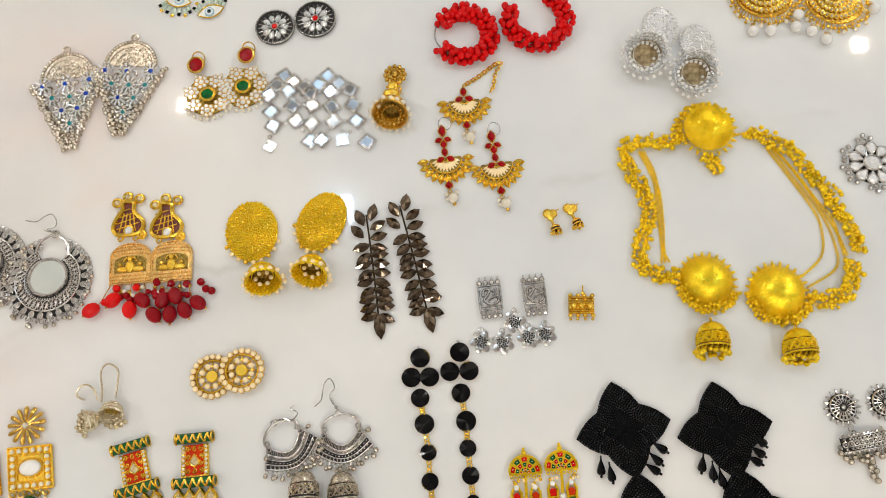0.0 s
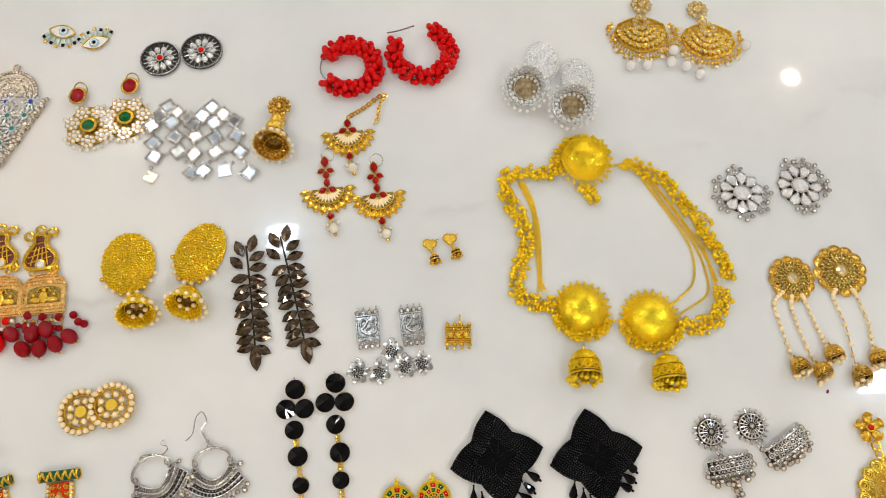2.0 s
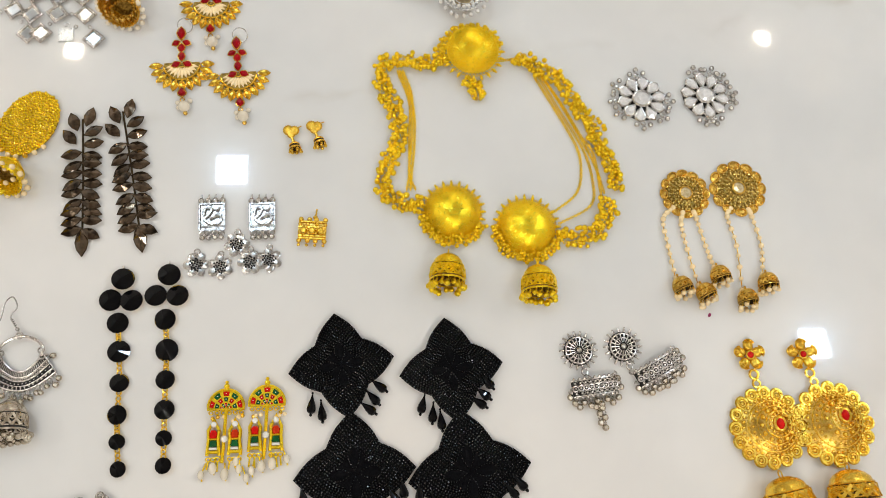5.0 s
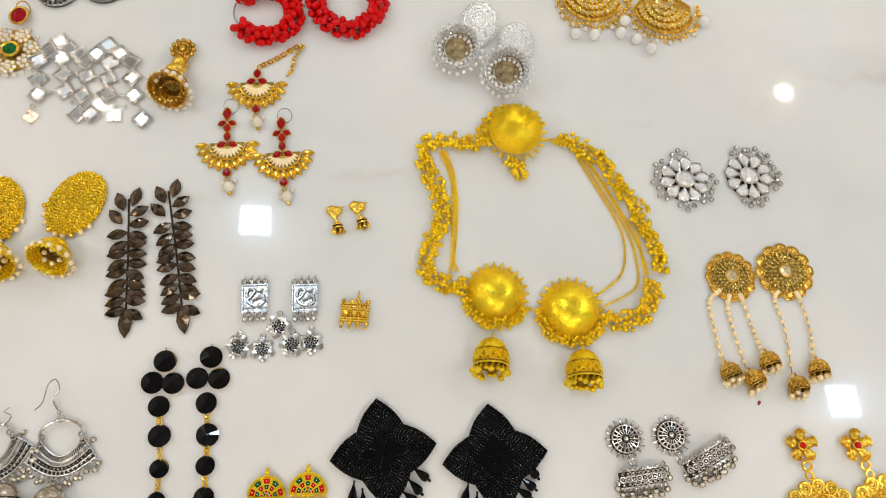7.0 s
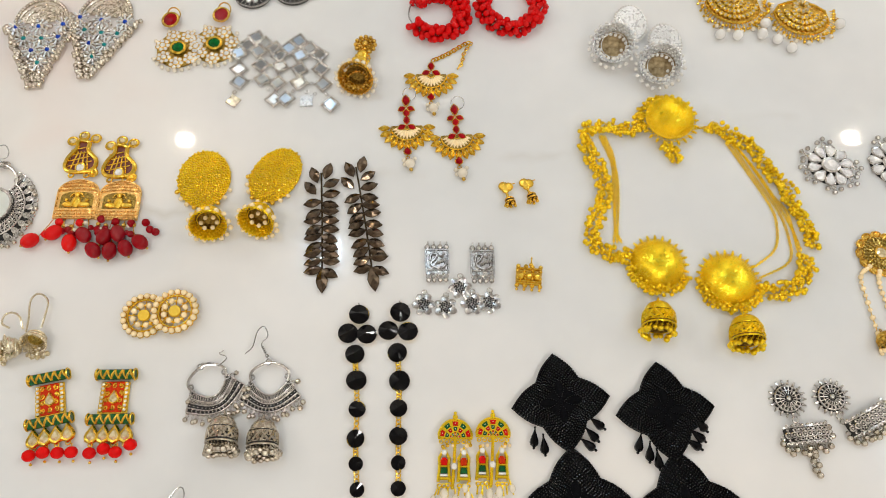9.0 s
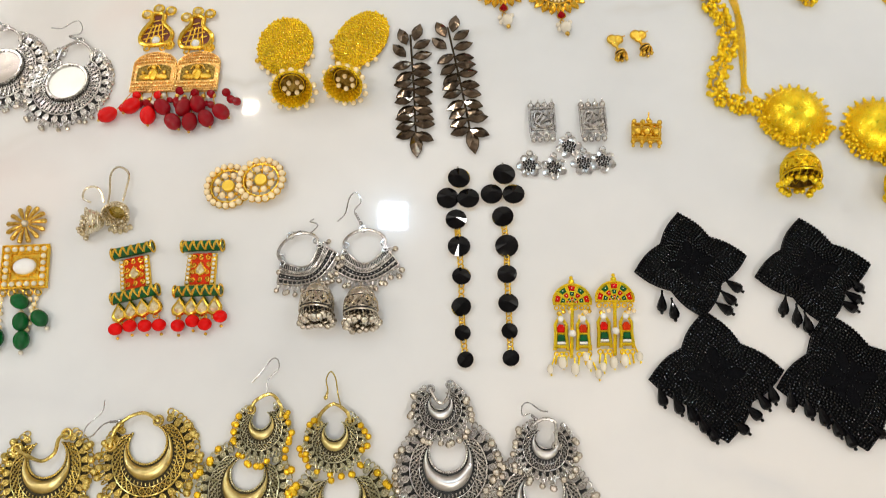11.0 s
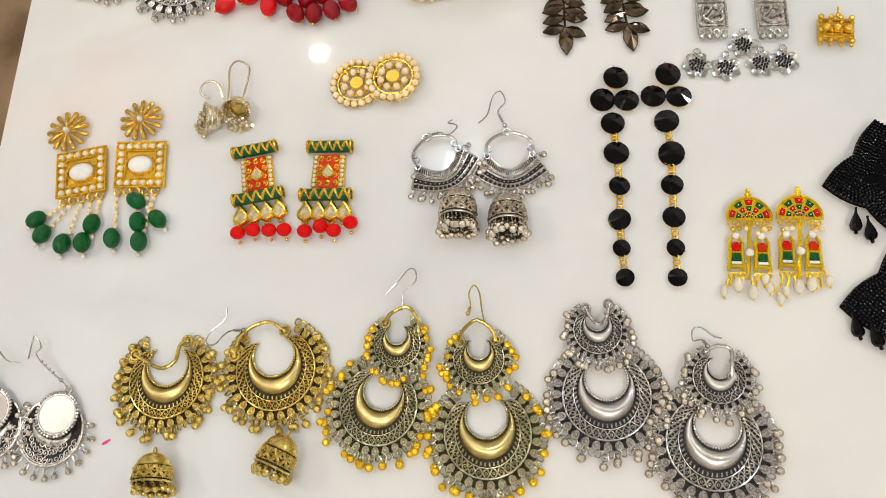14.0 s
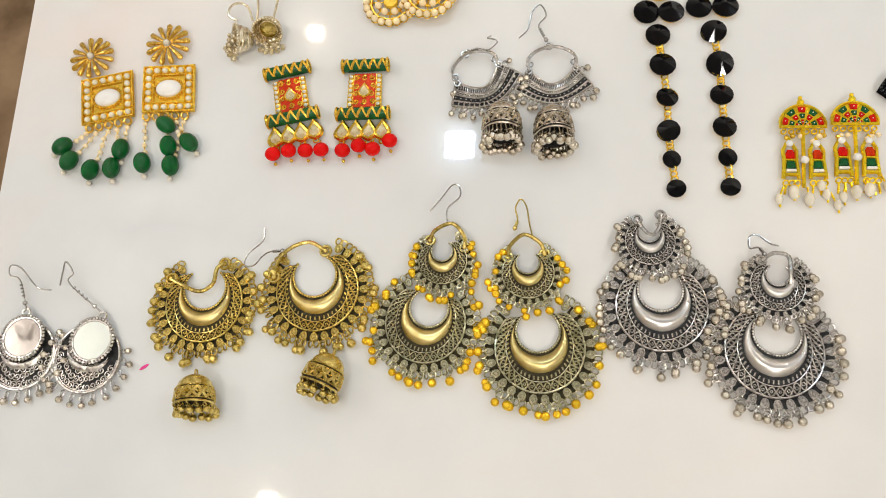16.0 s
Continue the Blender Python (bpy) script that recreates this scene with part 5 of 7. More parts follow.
# ---- white silver bell ear-rings ----
for dx, dy, bx, by in ((*(68.2, 249.5), *(51.8, 223.1)), (*(91.7, 233.2), *(83.2, 206.2))):
    e = thing("white_bell_earring", bx, by, 0, "white silver mesh ear-ring with oval disc and seed pearl bell", "earring", "white silver bell ear-rings")
    ox, oy = dx - bx, dy - by
    o = oval(ox, oy, 11.2, 15.6, 32, radians(-6))
    d = part("oval_disc", Geo().slab(o, 2.0, 3.2, 0.3), WHITESILVER, e, "fine white mesh disc")
    g = Geo()
    for f in (0.2, 0.36, 0.52, 0.68, 0.84):
        n = int(60 * f)
        for k in range(n):
            a = 2 * math.pi * k / n
            g.ball(ox + 11 * f * math.cos(a), oy + 15.4 * f * math.sin(a), 3.2, 0.5, 6, 4)
    part("mesh_grain", g, WHITESILVER, d)
    g = Geo()
    for k in range(36):
        a = 2 * math.pi * k / 36
        g.ball(ox + 11.9 * math.cos(a), oy + 16.3 * math.sin(a), 2.6, 0.95, 7, 5)
    part("pearl_border", g, WHITEPEARL, d)
    cup_bell(e, 0, 0, -125, 14.2, 15, WHITESILVER, FOIL, WHITEPEARL, 22, 1.5, 22)
    for ring_r, zz, nn in ((10.5, 11.5, 20), (7.5, 7.5, 10)):
        for k in range(nn):
            a = 2 * math.pi * k / nn
            if zz > 8 or math.sin(a) < 0.3:
                bead(e, ring_r * math.cos(a) - 1.5, ring_r * math.sin(a) - 2.0, zz, 1.25, WHITEPEARL, "pearl", n=10, m=7)

# ---- gold half-round ear-rings with large pearls ----
for sx, sy, fx, fy, pearls in (
    (*(150.1, 294.2), *(146.6, 274.1), (132.3, 240.4, 145.0, 239.9, 163.2, 242.0, 166.8, 251.3)),
    (*(192.3, 286.8), *(196.7, 265.1), (173.6, 237.1, 182.7, 229.7, 221.8, 252.2, 163.3, 241.2)),
):
    e = thing("pearl_fan_earring", fx, fy, -8 if fx > 170 else -4, "pale gold half-round ear-ring with champagne stones and large pearls", "earring", "gold fan ear-rings with pearls")
    ox, oy = local(e, sx, sy)
    g = Geo()
    for k in range(10):
        a = 36 * k
        drop_stone(e, ox + 3 * math.cos(radians(a)), oy + 3 * math.sin(radians(a)), a, 5.2, 3.6, GSTONE, ANTIQUE, 2, 1.2, "stone", 0.45, 4, 0.5, -0.2)
    stud_stone(e, ox, oy, 2.6, 2.4, 2.4, GSTONE, ANTIQUE)
    part("joint", Geo().ring(ox * 0.5 + 1, oy * 0.55, 2, 2.2, 0.5, 12, 5).ring(ox * 0.5 - 2, oy * 0.5, 2, 1.5, 0.5, 12, 5), ANTIQUE, e)
    out = [(20.5 * math.cos(radians(a)), -2 + 20.5 * math.sin(radians(a)) * 0.95) for a in range(-172, -7, 11)] + [(17, 2.5), (10, 6.5), (0, 9.5), (-10, 6.5), (-17, 2.5)]
    part("fan_plate", Geo().slab(out, 0.6, 1.6, 0.3), ANTIQUE, e)
    part("rope_border", Geo().tube([(p, q, 1.8) for p, q in out], 0.9, 6, True).tube(arc(0, -1, 14.5, radians(-170), radians(-10), 24, 2.0), 0.5, 5), GOLD, e)
    for R_, n in ((17.4, 15), (11.5, 11), (6.5, 7)):
        for k in range(n):
            a = -168 + 156 * k / (n - 1)
            stud_stone(e, R_ * math.cos(radians(a)), -0.5 + R_ * 0.92 * math.sin(radians(a)), 2, 1.5, 1.1, GSTONE, GOLD, radians(a), h=0.8, n=8, rim=0.45)
    for k in range(9):
        a = 40 * k
        drop_stone(e, 2.0 * math.cos(radians(a)), 4 + 2.0 * math.sin(radians(a)), a, 5, 3.2, GSTONE, GOLD, 2, 1.0, "stone", 0.4, 4, 0.5, -0.2)
    g = Geo()
    for k in range(34):
        a = radians(-195 + 210 * k / 33)
        q = 23 + rng.uniform(-0.5, 2.5)
        px, py = q * math.cos(a), -2 + q * 0.98 * math.sin(a) - rng.uniform(0, 1.5)
        g.ball(px, py, rng.uniform(1.2, 2.6), 1.25, 8, 5)
        g.tube([(21 * math.cos(a), -2 + 20 * math.sin(a), 1.6), (px, py, 1.6)], 0.35, 4)
        if k % 2:
            g.ball(px * 1.05, py - 2.2, 1.3, 1.1, 8, 5)
    part("ball_fringe", g, GOLD, e)
    for px, py in zip(pearls[::2], pearls[1::2]):
        lx, ly = local(e, px, py)
        bead(e, lx, ly, 3.9, 3.9, WHITEPEARL, "pearl")
        part("cap", Geo().ball(lx * 0.95, ly + 4.2, 3.2, 1.2, 8, 5).ring(lx * 0.92, ly + 6, 2.4, 1.2, 0.35, 8, 4), ANTIQUE, e)
    for k in range(6):
        a = radians(-140 + 100 * k / 5)
        bead(e, 27 * math.cos(a), -3 + 26 * math.sin(a), 1.6, 1.6, PEARL, "pearl", n=10, m=7)

# ---- silver flower studs with white stones ----
for x, y, spin, clusters in ((*(193.7, 134.4), 8, (95, 150, 185, 212, 268, 318, 355)), (*(235.9, 137.0), 25, (45, 70, 105, 5, 345, 265, 285))):
    e = thing("flower_stud", x, y, 0, "oxidised silver flower stud with foiled white petals and ball clusters", "earring", "silver flower studs")
    part("back_plate", Geo().slab(oval(0, 0, 14.5, 14.5, 28), 0.5, 1.0, 0.2), SILVDARK, e)
    for k in range(10):
        a = spin + 36 * k
        drop_stone(e, 5.0 * math.cos(radians(a)), 5.0 * math.sin(radians(a)), a, 10.8, 6.6, STONE, SILVER, 1.4, 1.4, "petal_stone", 0.75, 6, 0.5, -0.42)
    stud_stone(e, 0, 0, 2.4, 5.4, 4.8, STONE, SILVER, 0, "centre_stone", 1.8, 18, 0.8)
    spots = []
    for c in clusters:
        a = radians(c)
        for k in range(3):
            b = radians(c + 14 * (k - 1))
            q = 18.4 if k != 1 else 20.6
            bead(e, q * math.cos(b), q * math.sin(b), 1.7, 1.75, SILVER, "ball_drop")
        part("cluster_loop", Geo().ring(16.6 * math.cos(a), 16.6 * math.sin(a), 1.6, 1.4, 0.5, 10, 5), SILVER, e)

# ---- antique gold rosettes with pearl strings ----
for x, y, r, strings in (
    (*(213.9, 70.3), 15.0, ((198.2, 54.0, 199.1, 36.9, 201.3, 16.9), (209.1, 50.5, 210.8, 34.6, 214.7, 12.4), (219.1, 53.9, 222.5, 36.7, 225.9, 23.2))),
    (*(248.0, 73.2), 17.4, ((238.7, 54.9, 241.9, 36.5, 241.4, 8.7), (254.5, 54.8, 257.5, 36.3, 255.6, 18.4))),
):
    e = thing("pearl_string_earring", x, y, 0, "antique gold rosette ear-ring with pearl strings ending in small bells", "earring", "rosettes with pearl strings")
    part("rosette_plate", Geo().lathe([(0.1, 3.0), (r * 0.4, 2.8), (r * 0.7, 2.0), (r * 0.88, 1.4), (r * 0.88, 0.5), (0.1, 0.5)], None, 30), ROSETTE, e, "darkened recess of the rosette")
    for k in range(12):
        a = radians(30 * k)
        stud_stone(e, r * 0.88 * math.cos(a), r * 0.88 * math.sin(a), 1.2, r * 0.13, r * 0.19, ANTIQUE, ANTIQUE, a, "scallop", 1.0, 10, 0.55)
    g = Geo()
    for f, n, q in ((0.70, 30, 0.9), (0.52, 22, 1.0), (0.36, 14, 0.9)):
        for k in range(n):
            a = 2 * math.pi * k / n
            g.ball(r * f * math.cos(a), r * f * math.sin(a), 3.2 - f * 0.9, q, 7, 5)
    for k in range(20):
        a = 2 * math.pi * k / 20
        g.tube([(r * 0.40 * math.cos(a), r * 0.40 * math.sin(a), 3.0), (r * 0.66 * math.cos(a), r * 0.66 * math.sin(a), 2.6)], 0.5, 4)
    part("grain_border", g, BRASS, e)
    stud_stone(e, 0, 0, 3.0, 3.6, 3.6, GSTONE, ANTIQUE, 0, "centre_stone", 1.4, 14, 0.6)
    for st in strings:
        v = st
        pts = [(*local(e, v[k], v[k + 1]), 1.5) for k in range(0, len(v), 2)]
        d = math.hypot(*pts[0][:2])
        pts = [(pts[0][0] * r * 0.84 / d, pts[0][1] * r * 0.84 / d, 1.7)] + pts
        line = curve(pts, 8)
        part("string", Geo().tube(line, 0.3, 5), GOLD, e)
        for k in range(0, len(line), 2):
            bead(e, line[k].x, line[k].y, 1.6, 1.45 if k % 4 else 1.75, CREAM, "pearl", n=10, m=7)
        p, q = line[-1], line[-5]
        bell(e, p.x, p.y, math.degrees(math.atan2(p.y - q.y, p.x - q.x)) + rng.uniform(-12, 12), 8.5, 5.6, ANTIQUE, ANTIDARK, CREAM, 9, 1.25, 8)

# ---- silver spiked studs with bells ----
for x, y, x0, y0, x1, y1, tail in ((138.7, -24.4, 132.7, -46.7, 158.3, -44.0, True), (164.9, -22.9, 170.9, -42.6, 195.8, -29.7, False)):
    e = thing("spiked_stud_earring", x, y, 0, "oxidised silver spiked stud ear-ring with a ball-fringed openwork crown", "earring", "silver spiked studs with crowns")
    part("stud_disc", Geo().lathe([(0.1, 2.6), (4, 2.4), (8.2, 1.8), (8.6, 0.6), (0.1, 0.6)], None, 28), SILVDARK, e)
    g = Geo().ball(0, 0, 2.8, 1.8)
    for k in range(18):
        a = 2 * math.pi * k / 18
        g.tube([(2.4 * math.cos(a), 2.4 * math.sin(a), 2.9), (7.2 * math.cos(a), 7.2 * math.sin(a), 2.2)], 0.5, 5, radii=[0.3, 0.62])
        g.ball(9.0 * math.cos(a), 9.0 * math.sin(a), 1.5, 0.95, 7, 5)
        g.tube([(9 * math.cos(a), 9 * math.sin(a), 1.4), (11.0 * math.cos(a), 11.0 * math.sin(a), 1.3)], 0.8, 5, radii=[1.0, 0.5])
        g.ball(11.0 * math.cos(a), 11.0 * math.sin(a), 1.3, 0.62, 7, 5).ball(5.0 * math.cos(a + 0.17), 5.0 * math.sin(a + 0.17), 2.6, 0.55, 7, 5)
    part("spiked_rim", g.ring(0, 0, 2.2, 7.6, 0.5, 30, 5), SILVER, e)
    ax, ay = local(e, x0, y0)
    bx, by = local(e, x1, y1)
    W = math.hypot(bx - ax, by - ay) / 2
    m = Matrix.Translation(((ax + bx) / 2, (ay + by) / 2, 0)) @ Matrix.Rotation(math.atan2(by - ay, bx - ax), 4, "Z")
    hang = m @ Vector((-3 if tail else -W, 5, 0))
    part("joint", Geo().ring(hang.x * 0.75, hang.y * 0.75, 1.8, 1.8, 0.5, 12, 5).ring(hang.x * 0.95, hang.y * 0.95, 2.4, 1.5, 0.5, 12, 5), SILVER, e)
    H = 4.4
    lift = lambda u: 2.0 + 5.0 * math.sqrt(max(0, 1 - (u / (W * 1.05)) ** 2))
    vs, n = [], 14
    for dz in (0, -1.0):
        for v in (-H, H):
            vs += [m @ Vector((-W + 2 * W * k / n, v, lift(-W + 2 * W * k / n) + dz)) for k in range(n + 1)]
    w, fs = n + 1, []
    for k in range(n):
        fs += [(k, k + 1, w + k + 1, w + k), (2 * w + k, 3 * w + k, 3 * w + k + 1, 2 * w + k + 1), (k, 2 * w + k, 2 * w + k + 1, k + 1), (w + k, w + k + 1, 3 * w + k + 1, 3 * w + k)]
    crown = part("crown_band", Geo().add(vs, fs), SILVDARK, e, "darkened band of the crown")
    g = Geo()
    for v in (-H, H):
        g.tube([m @ Vector((-W + 2 * W * k / n, v, lift(-W + 2 * W * k / n) + 0.3)) for k in range(n + 1)], 0.7, 6)
    for k in range(9):
        u = -W + 2 * W * (k + 0.5) / 9
        c = m @ Vector((u, 0, lift(u) + 0.6))
        g.ring(*c, 1.55, 0.5, 12, 5)
        g.ball(c.x, c.y, c.z + 0.2, 0.8, 8, 5)
        for v in (-2.6, 2.6):
            c = m @ Vector((u + W / 9, v, lift(u) + 0.5))
            g.ring(*c, 0.9, 0.4, 9, 4)
            c = m @ Vector((u, v * 1.1, lift(u) + 0.6))
            g.ball(*c, 0.75, 7, 5)
        for v in (-H - 0.7, H + 0.7):
            c = m @ Vector((u, v, lift(u) + 0.4))
            g.ball(*c, 1.05, 8, 5)
    part("openwork", g, SILVER, crown)
    spots = [(-W + 2 * W * k / 8 + rng.uniform(-0.6, 0.6), -H - 3.2 - (k % 2) * 2.4) for k in range(9)] + [(W + 2.6, -2), (W + 1.6, 3), (-W - 1.5, -4)]
    spots += [(-1, -11), (2.5, -12), (0.5, -15), (3.0, -17.5), (0.2, -20), (2.2, -23)] if tail else [(-5, -10), (0, -11), (5, -10.5), (9, -8)]
    g = Geo()
    for u, v in spots:
        c = m @ Vector((u, v, 0))
        bead(e, c.x, c.y, 2.2, 2.0, PALE, "ball_drop")
        q = m @ Vector((u * 0.96, v + 3, 2.4))
        g.ring(q.x, q.y, q.z, 1.2, 0.4, 10, 4, 0.7, u)
    part("loop_work", g, SILVER, e)

# ---- large bright gold ear-rings with red centres ----
for x, y, dx, dy, r, bx, by, ang in ((*(239.1, -30.0), *(244.3, -71.1), 21.5, *(242.5, -98.2), -80), (*(271.1, -30.5), *(283.3, -70.5), 22.5, *(281.2, -95.7), -88)):
    e = thing("red_centre_earring", x, y, 0, "large bright gold ear-ring with scalloped disc, red stones and bell", "earring", "large gold ear-rings with red stones")
    for k in range(5):
        a = radians(72 * k + 90)
        g = Geo().ball(5.6 * math.cos(a), 5.6 * math.sin(a), 2.4, 3.8, 12, 8, 1.0, 0.8, 0.55, a)
        for j in range(4):
            g.tube(arc(5.6 * math.cos(a), 5.6 * math.sin(a), 3.6 - 0.7 * j, a - 1.2, a + 1.2, 8, 3.6 + 0.25 * j), 0.35, 4)
        part("petal", g, GOLD, e)
    stud_stone(e, 0, 0, 3.6, 2.0, 2.0, REDENAMEL, GOLD, 0, "red_stone", 1.2, 12, 0.6)
    lx, ly = local(e, dx, dy)
    m = Matrix.Translation((lx, ly, 0))
    part("joint", Geo().ring(lx * 0.27, ly * 0.27, 2, 2.6, 0.8, 12, 6).ring(lx * 0.40, ly * 0.40, 2, 2.2, 0.7, 12, 6), GOLD, e)
    d = part("scalloped_disc", Geo().lathe([(0.1, 7.0), (r * 0.3, 6.6), (r * 0.55, 4.8), (r * 0.82, 2.6), (r * 0.94, 1.6), (r * 0.94, 0.8), (0.1, 0.6)], m, 36), ANTIQUE, e, "deep gold disc")
    g = Geo()
    for k in range(16):
        a = 2 * math.pi * k / 16
        px, py = lx + r * 0.90 * math.cos(a), ly + r * 0.90 * math.sin(a)
        g.ring(px, py, 2.4, r * 0.145, 1.1, 14, 6).ring(px, py, 2.8, r * 0.085, 0.6, 12, 5)
        g.ball(px, py, 2.4, r * 0.06, 8, 5)
    part("scalloped_border", g, GOLD, d)
    g = Geo()
    cx, cy = lx + 4.6, ly + (1.6 if x < 250 else 4.4)
    for f, n, q, zz in ((0.74, 34, 1.0, 3.6), (0.58, 26, 1.0, 5.0), (0.42, 12, 1.6, 6.2), (0.27, 16, 0.8, 7.0)):
        u = (0.82 - f) / 0.55
        for k in range(n):
            a = 2 * math.pi * k / n
            g.ball(lx + (cx - lx) * u + r * f * math.cos(a), ly + (cy - ly) * u + r * f * math.sin(a), zz, q, 7, 5)
    for f, zz in ((0.66, 4.4), (0.50, 5.7), (0.34, 6.7)):
        u = (0.82 - f) / 0.55
        g.ring(lx + (cx - lx) * u, ly + (cy - ly) * u, zz, r * f, 0.5, 36, 5)
    part("grain_border", g, GOLD, d)
    stud_stone(e, cx, cy, 7.0, 2.5, 3.3, REDENAMEL, GOLD, 0, "red_stone", 1.6, 14, 0.9)
    qx, qy = local(e, bx, by)
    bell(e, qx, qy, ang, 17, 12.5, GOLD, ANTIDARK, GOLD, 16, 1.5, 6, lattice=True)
    for k in range(4):
        bead(e, qx - 8 + 5 * k, qy - 6 - 2 * (k % 2), 11.5, 1.3, REDENAMEL, "red_stone", sz=0.5)

# ---- tiny gold studs ----
for x, y, tx, ty in ((*(-25.8, 112.5), *(-23.5, 101.1)), (*(-12.1, 115.4), *(-9.1, 104.7))):
    e = thing("tiny_stud", x, y, 0, "tiny gold heart-shaped stud with a small hanging bell", "earring", "tiny gold studs")
    g = Geo().ball(-1.6, 0.6, 2.0, 3.4, 12, 8, 1, 1, 0.6).ball(1.8, 0.4, 2.0, 3.2, 12, 8, 1, 1, 0.6).ball(0, -2, 2.0, 2.6, 12, 8, 1, 1, 0.6)
    part("heart", g, GOLD, e)
    part("post", Geo().tube([(2, 2, 1.5), (6, 3.6, 1.2)], 0.4, 6), GOLD, e)
    lx, ly = local(e, tx, ty)
    part("joint", Geo().tube([(0, -2.5, 2), (lx * 0.8, ly * 0.7, 1.8)], 0.9, 6), GOLD, e)
    bell(e, lx * 0.8, ly * 0.68, math.degrees(math.atan2(ly, lx)), 4.6, 3.3, GOLD, ANTIDARK, GOLD, 7, 0.9, 8, lattice=False, fringe=0.5)

# ---- small gold box pendant ----
e = thing("gold_box_stud", *(-12.6, 49.3), -4, "small bright gold openwork box stud with ball fringe", "earring")
g = Geo()
for k in range(4):
    px = -7 + 14 * k / 3
    for j, (yy, rr) in enumerate(((6.5, 1.5), (3.6, 1.2), (-1.2, 1.6), (-6.5, 1.5), (-9, 1.0))):
        g.ball(px + rng.uniform(-0.4, 0.4), yy, 3.4, rr, 9, 6)
for yy, rr in ((5.2, 0.8), (1.8, 1.1), (0.3, 0.9), (-3.4, 1.0), (-4.8, 0.8)):
    g.tube([(-8, yy, 3.2), (8, yy, 3.2)], rr, 6)
part("openwork_front", g, GOLD, e)
part("box_back", Geo().slab([(-8, -5), (8, -5), (8, 6), (-8, 6)], 0.5, 2.8, 0.4), ANTIQUE, e)
for k in range(3):
    bead(e, -5 + 5 * k, -0.6, 5, 2.3, GOLD, "gold_ball")
part("ear_post", Geo().tube([(1, 6, 3), (1.6, 13.5, 2)], 0.5, 6).ball(1.2, 8, 3, 1.4), GOLD, e)

# ---- silver swan squares with flower charms ----
for x, y, charms in ((*(-70.1, 58.5), (-77.8, 30.4, -64.4, 28.9, -55.6, 41.9)), (*(-41.5, 58.4), (-47.8, 31.4, -37.2, 32.6))):
    e = thing("square_charm_earring", x, y, 2, "oxidised silver square ear-ring with swan relief and flower charms", "earring", "silver squares with charms")
    part("square_plate", Geo().slab([(-7, -8), (7, -8), (7, 8), (-7, 8)], 0.6, 2.0, 0.4), SILVER, e)
    g = Geo()
    for a, b in (((-7, -8), (7, -8)), ((7, -8), (7, 8)), ((7, 8), (-7, 8)), ((-7, 8), (-7, -8))):
        g.tube([(*a, 2.3), (*b, 2.3)], 0.7, 6)
    g.tube(curve([(-4.5, 1, 2.6), (-3.5, 5, 2.8), (0, 4.6, 2.8), (-1.6, 1.4, 2.8), (-4, -1.5, 2.8), (0, -4.5, 3.0), (4.8, -3, 2.8), (5, 2, 2.6)], 5), 0.9, 6)
    g.tube(curve([(-1, -1.6, 2.8), (2, 0, 3), (5, 0.6, 2.8)], 4), 0.7, 5).tube(curve([(0.5, 5, 2.6), (3, 3.6, 2.8), (4.6, 5.6, 2.6)], 4), 0.55, 5)
    g.tube([(-6, -5.6, 2.4), (6, -5.6, 2.4)], 0.6, 5)
    part("swan_relief", g, SILVER, e)
    for k in range(4):
        px = -6 + 4 * k
        bead(e, px, 10, 2.2, 1.9, SILVER, "top_ball")
        part("finial", Geo().tube([(px, 11, 2.2), (px + 0.4, 14, 2.2)], 0.7, 6, radii=[0.8, 0.3]), SILVER, e)
    g = Geo()
    for k in range(4):
        px = -5.4 + 3.6 * k
        g.ring(px, -9.6, 1.8, 1.5, 0.45, 10, 5, 0.4).ball(px, -12.4, 2.2, 1.7, 9, 6)
    part("ball_fringe", g, SILVER, e)
    v = charms
    for k in range(0, len(v), 2):
        lx, ly = local(e, v[k], v[k + 1])
        g = Geo()
        for j in range(6):
            a = radians(60 * j + 17 * k)
            g.gem(oval(lx + 4.6 * math.cos(a), ly + 4.6 * math.sin(a), 3.0, 2.5, 9, a), 0.5, 1.3 + 0.3 * (j % 2), 1.9, 0.5)
        c = part("flower_charm", g, SILVER, e, "bright silver flower charm", 25)
        g = Geo()
        for j in range(24):
            q, a = 3.9 * math.sqrt((j + 0.5) / 24), j * 2.4
            g.ball(lx + q * math.cos(a), ly + q * math.sin(a), 2.0, 0.62, 6, 4)
        part("flower_heart", g, SILVDARK, c, "dark seeded heart")
        part("charm_loop", Geo().ring(lx + 0.5, ly + 7.6, 1.6, 1.5, 0.45, 10, 5), SILVER, c)


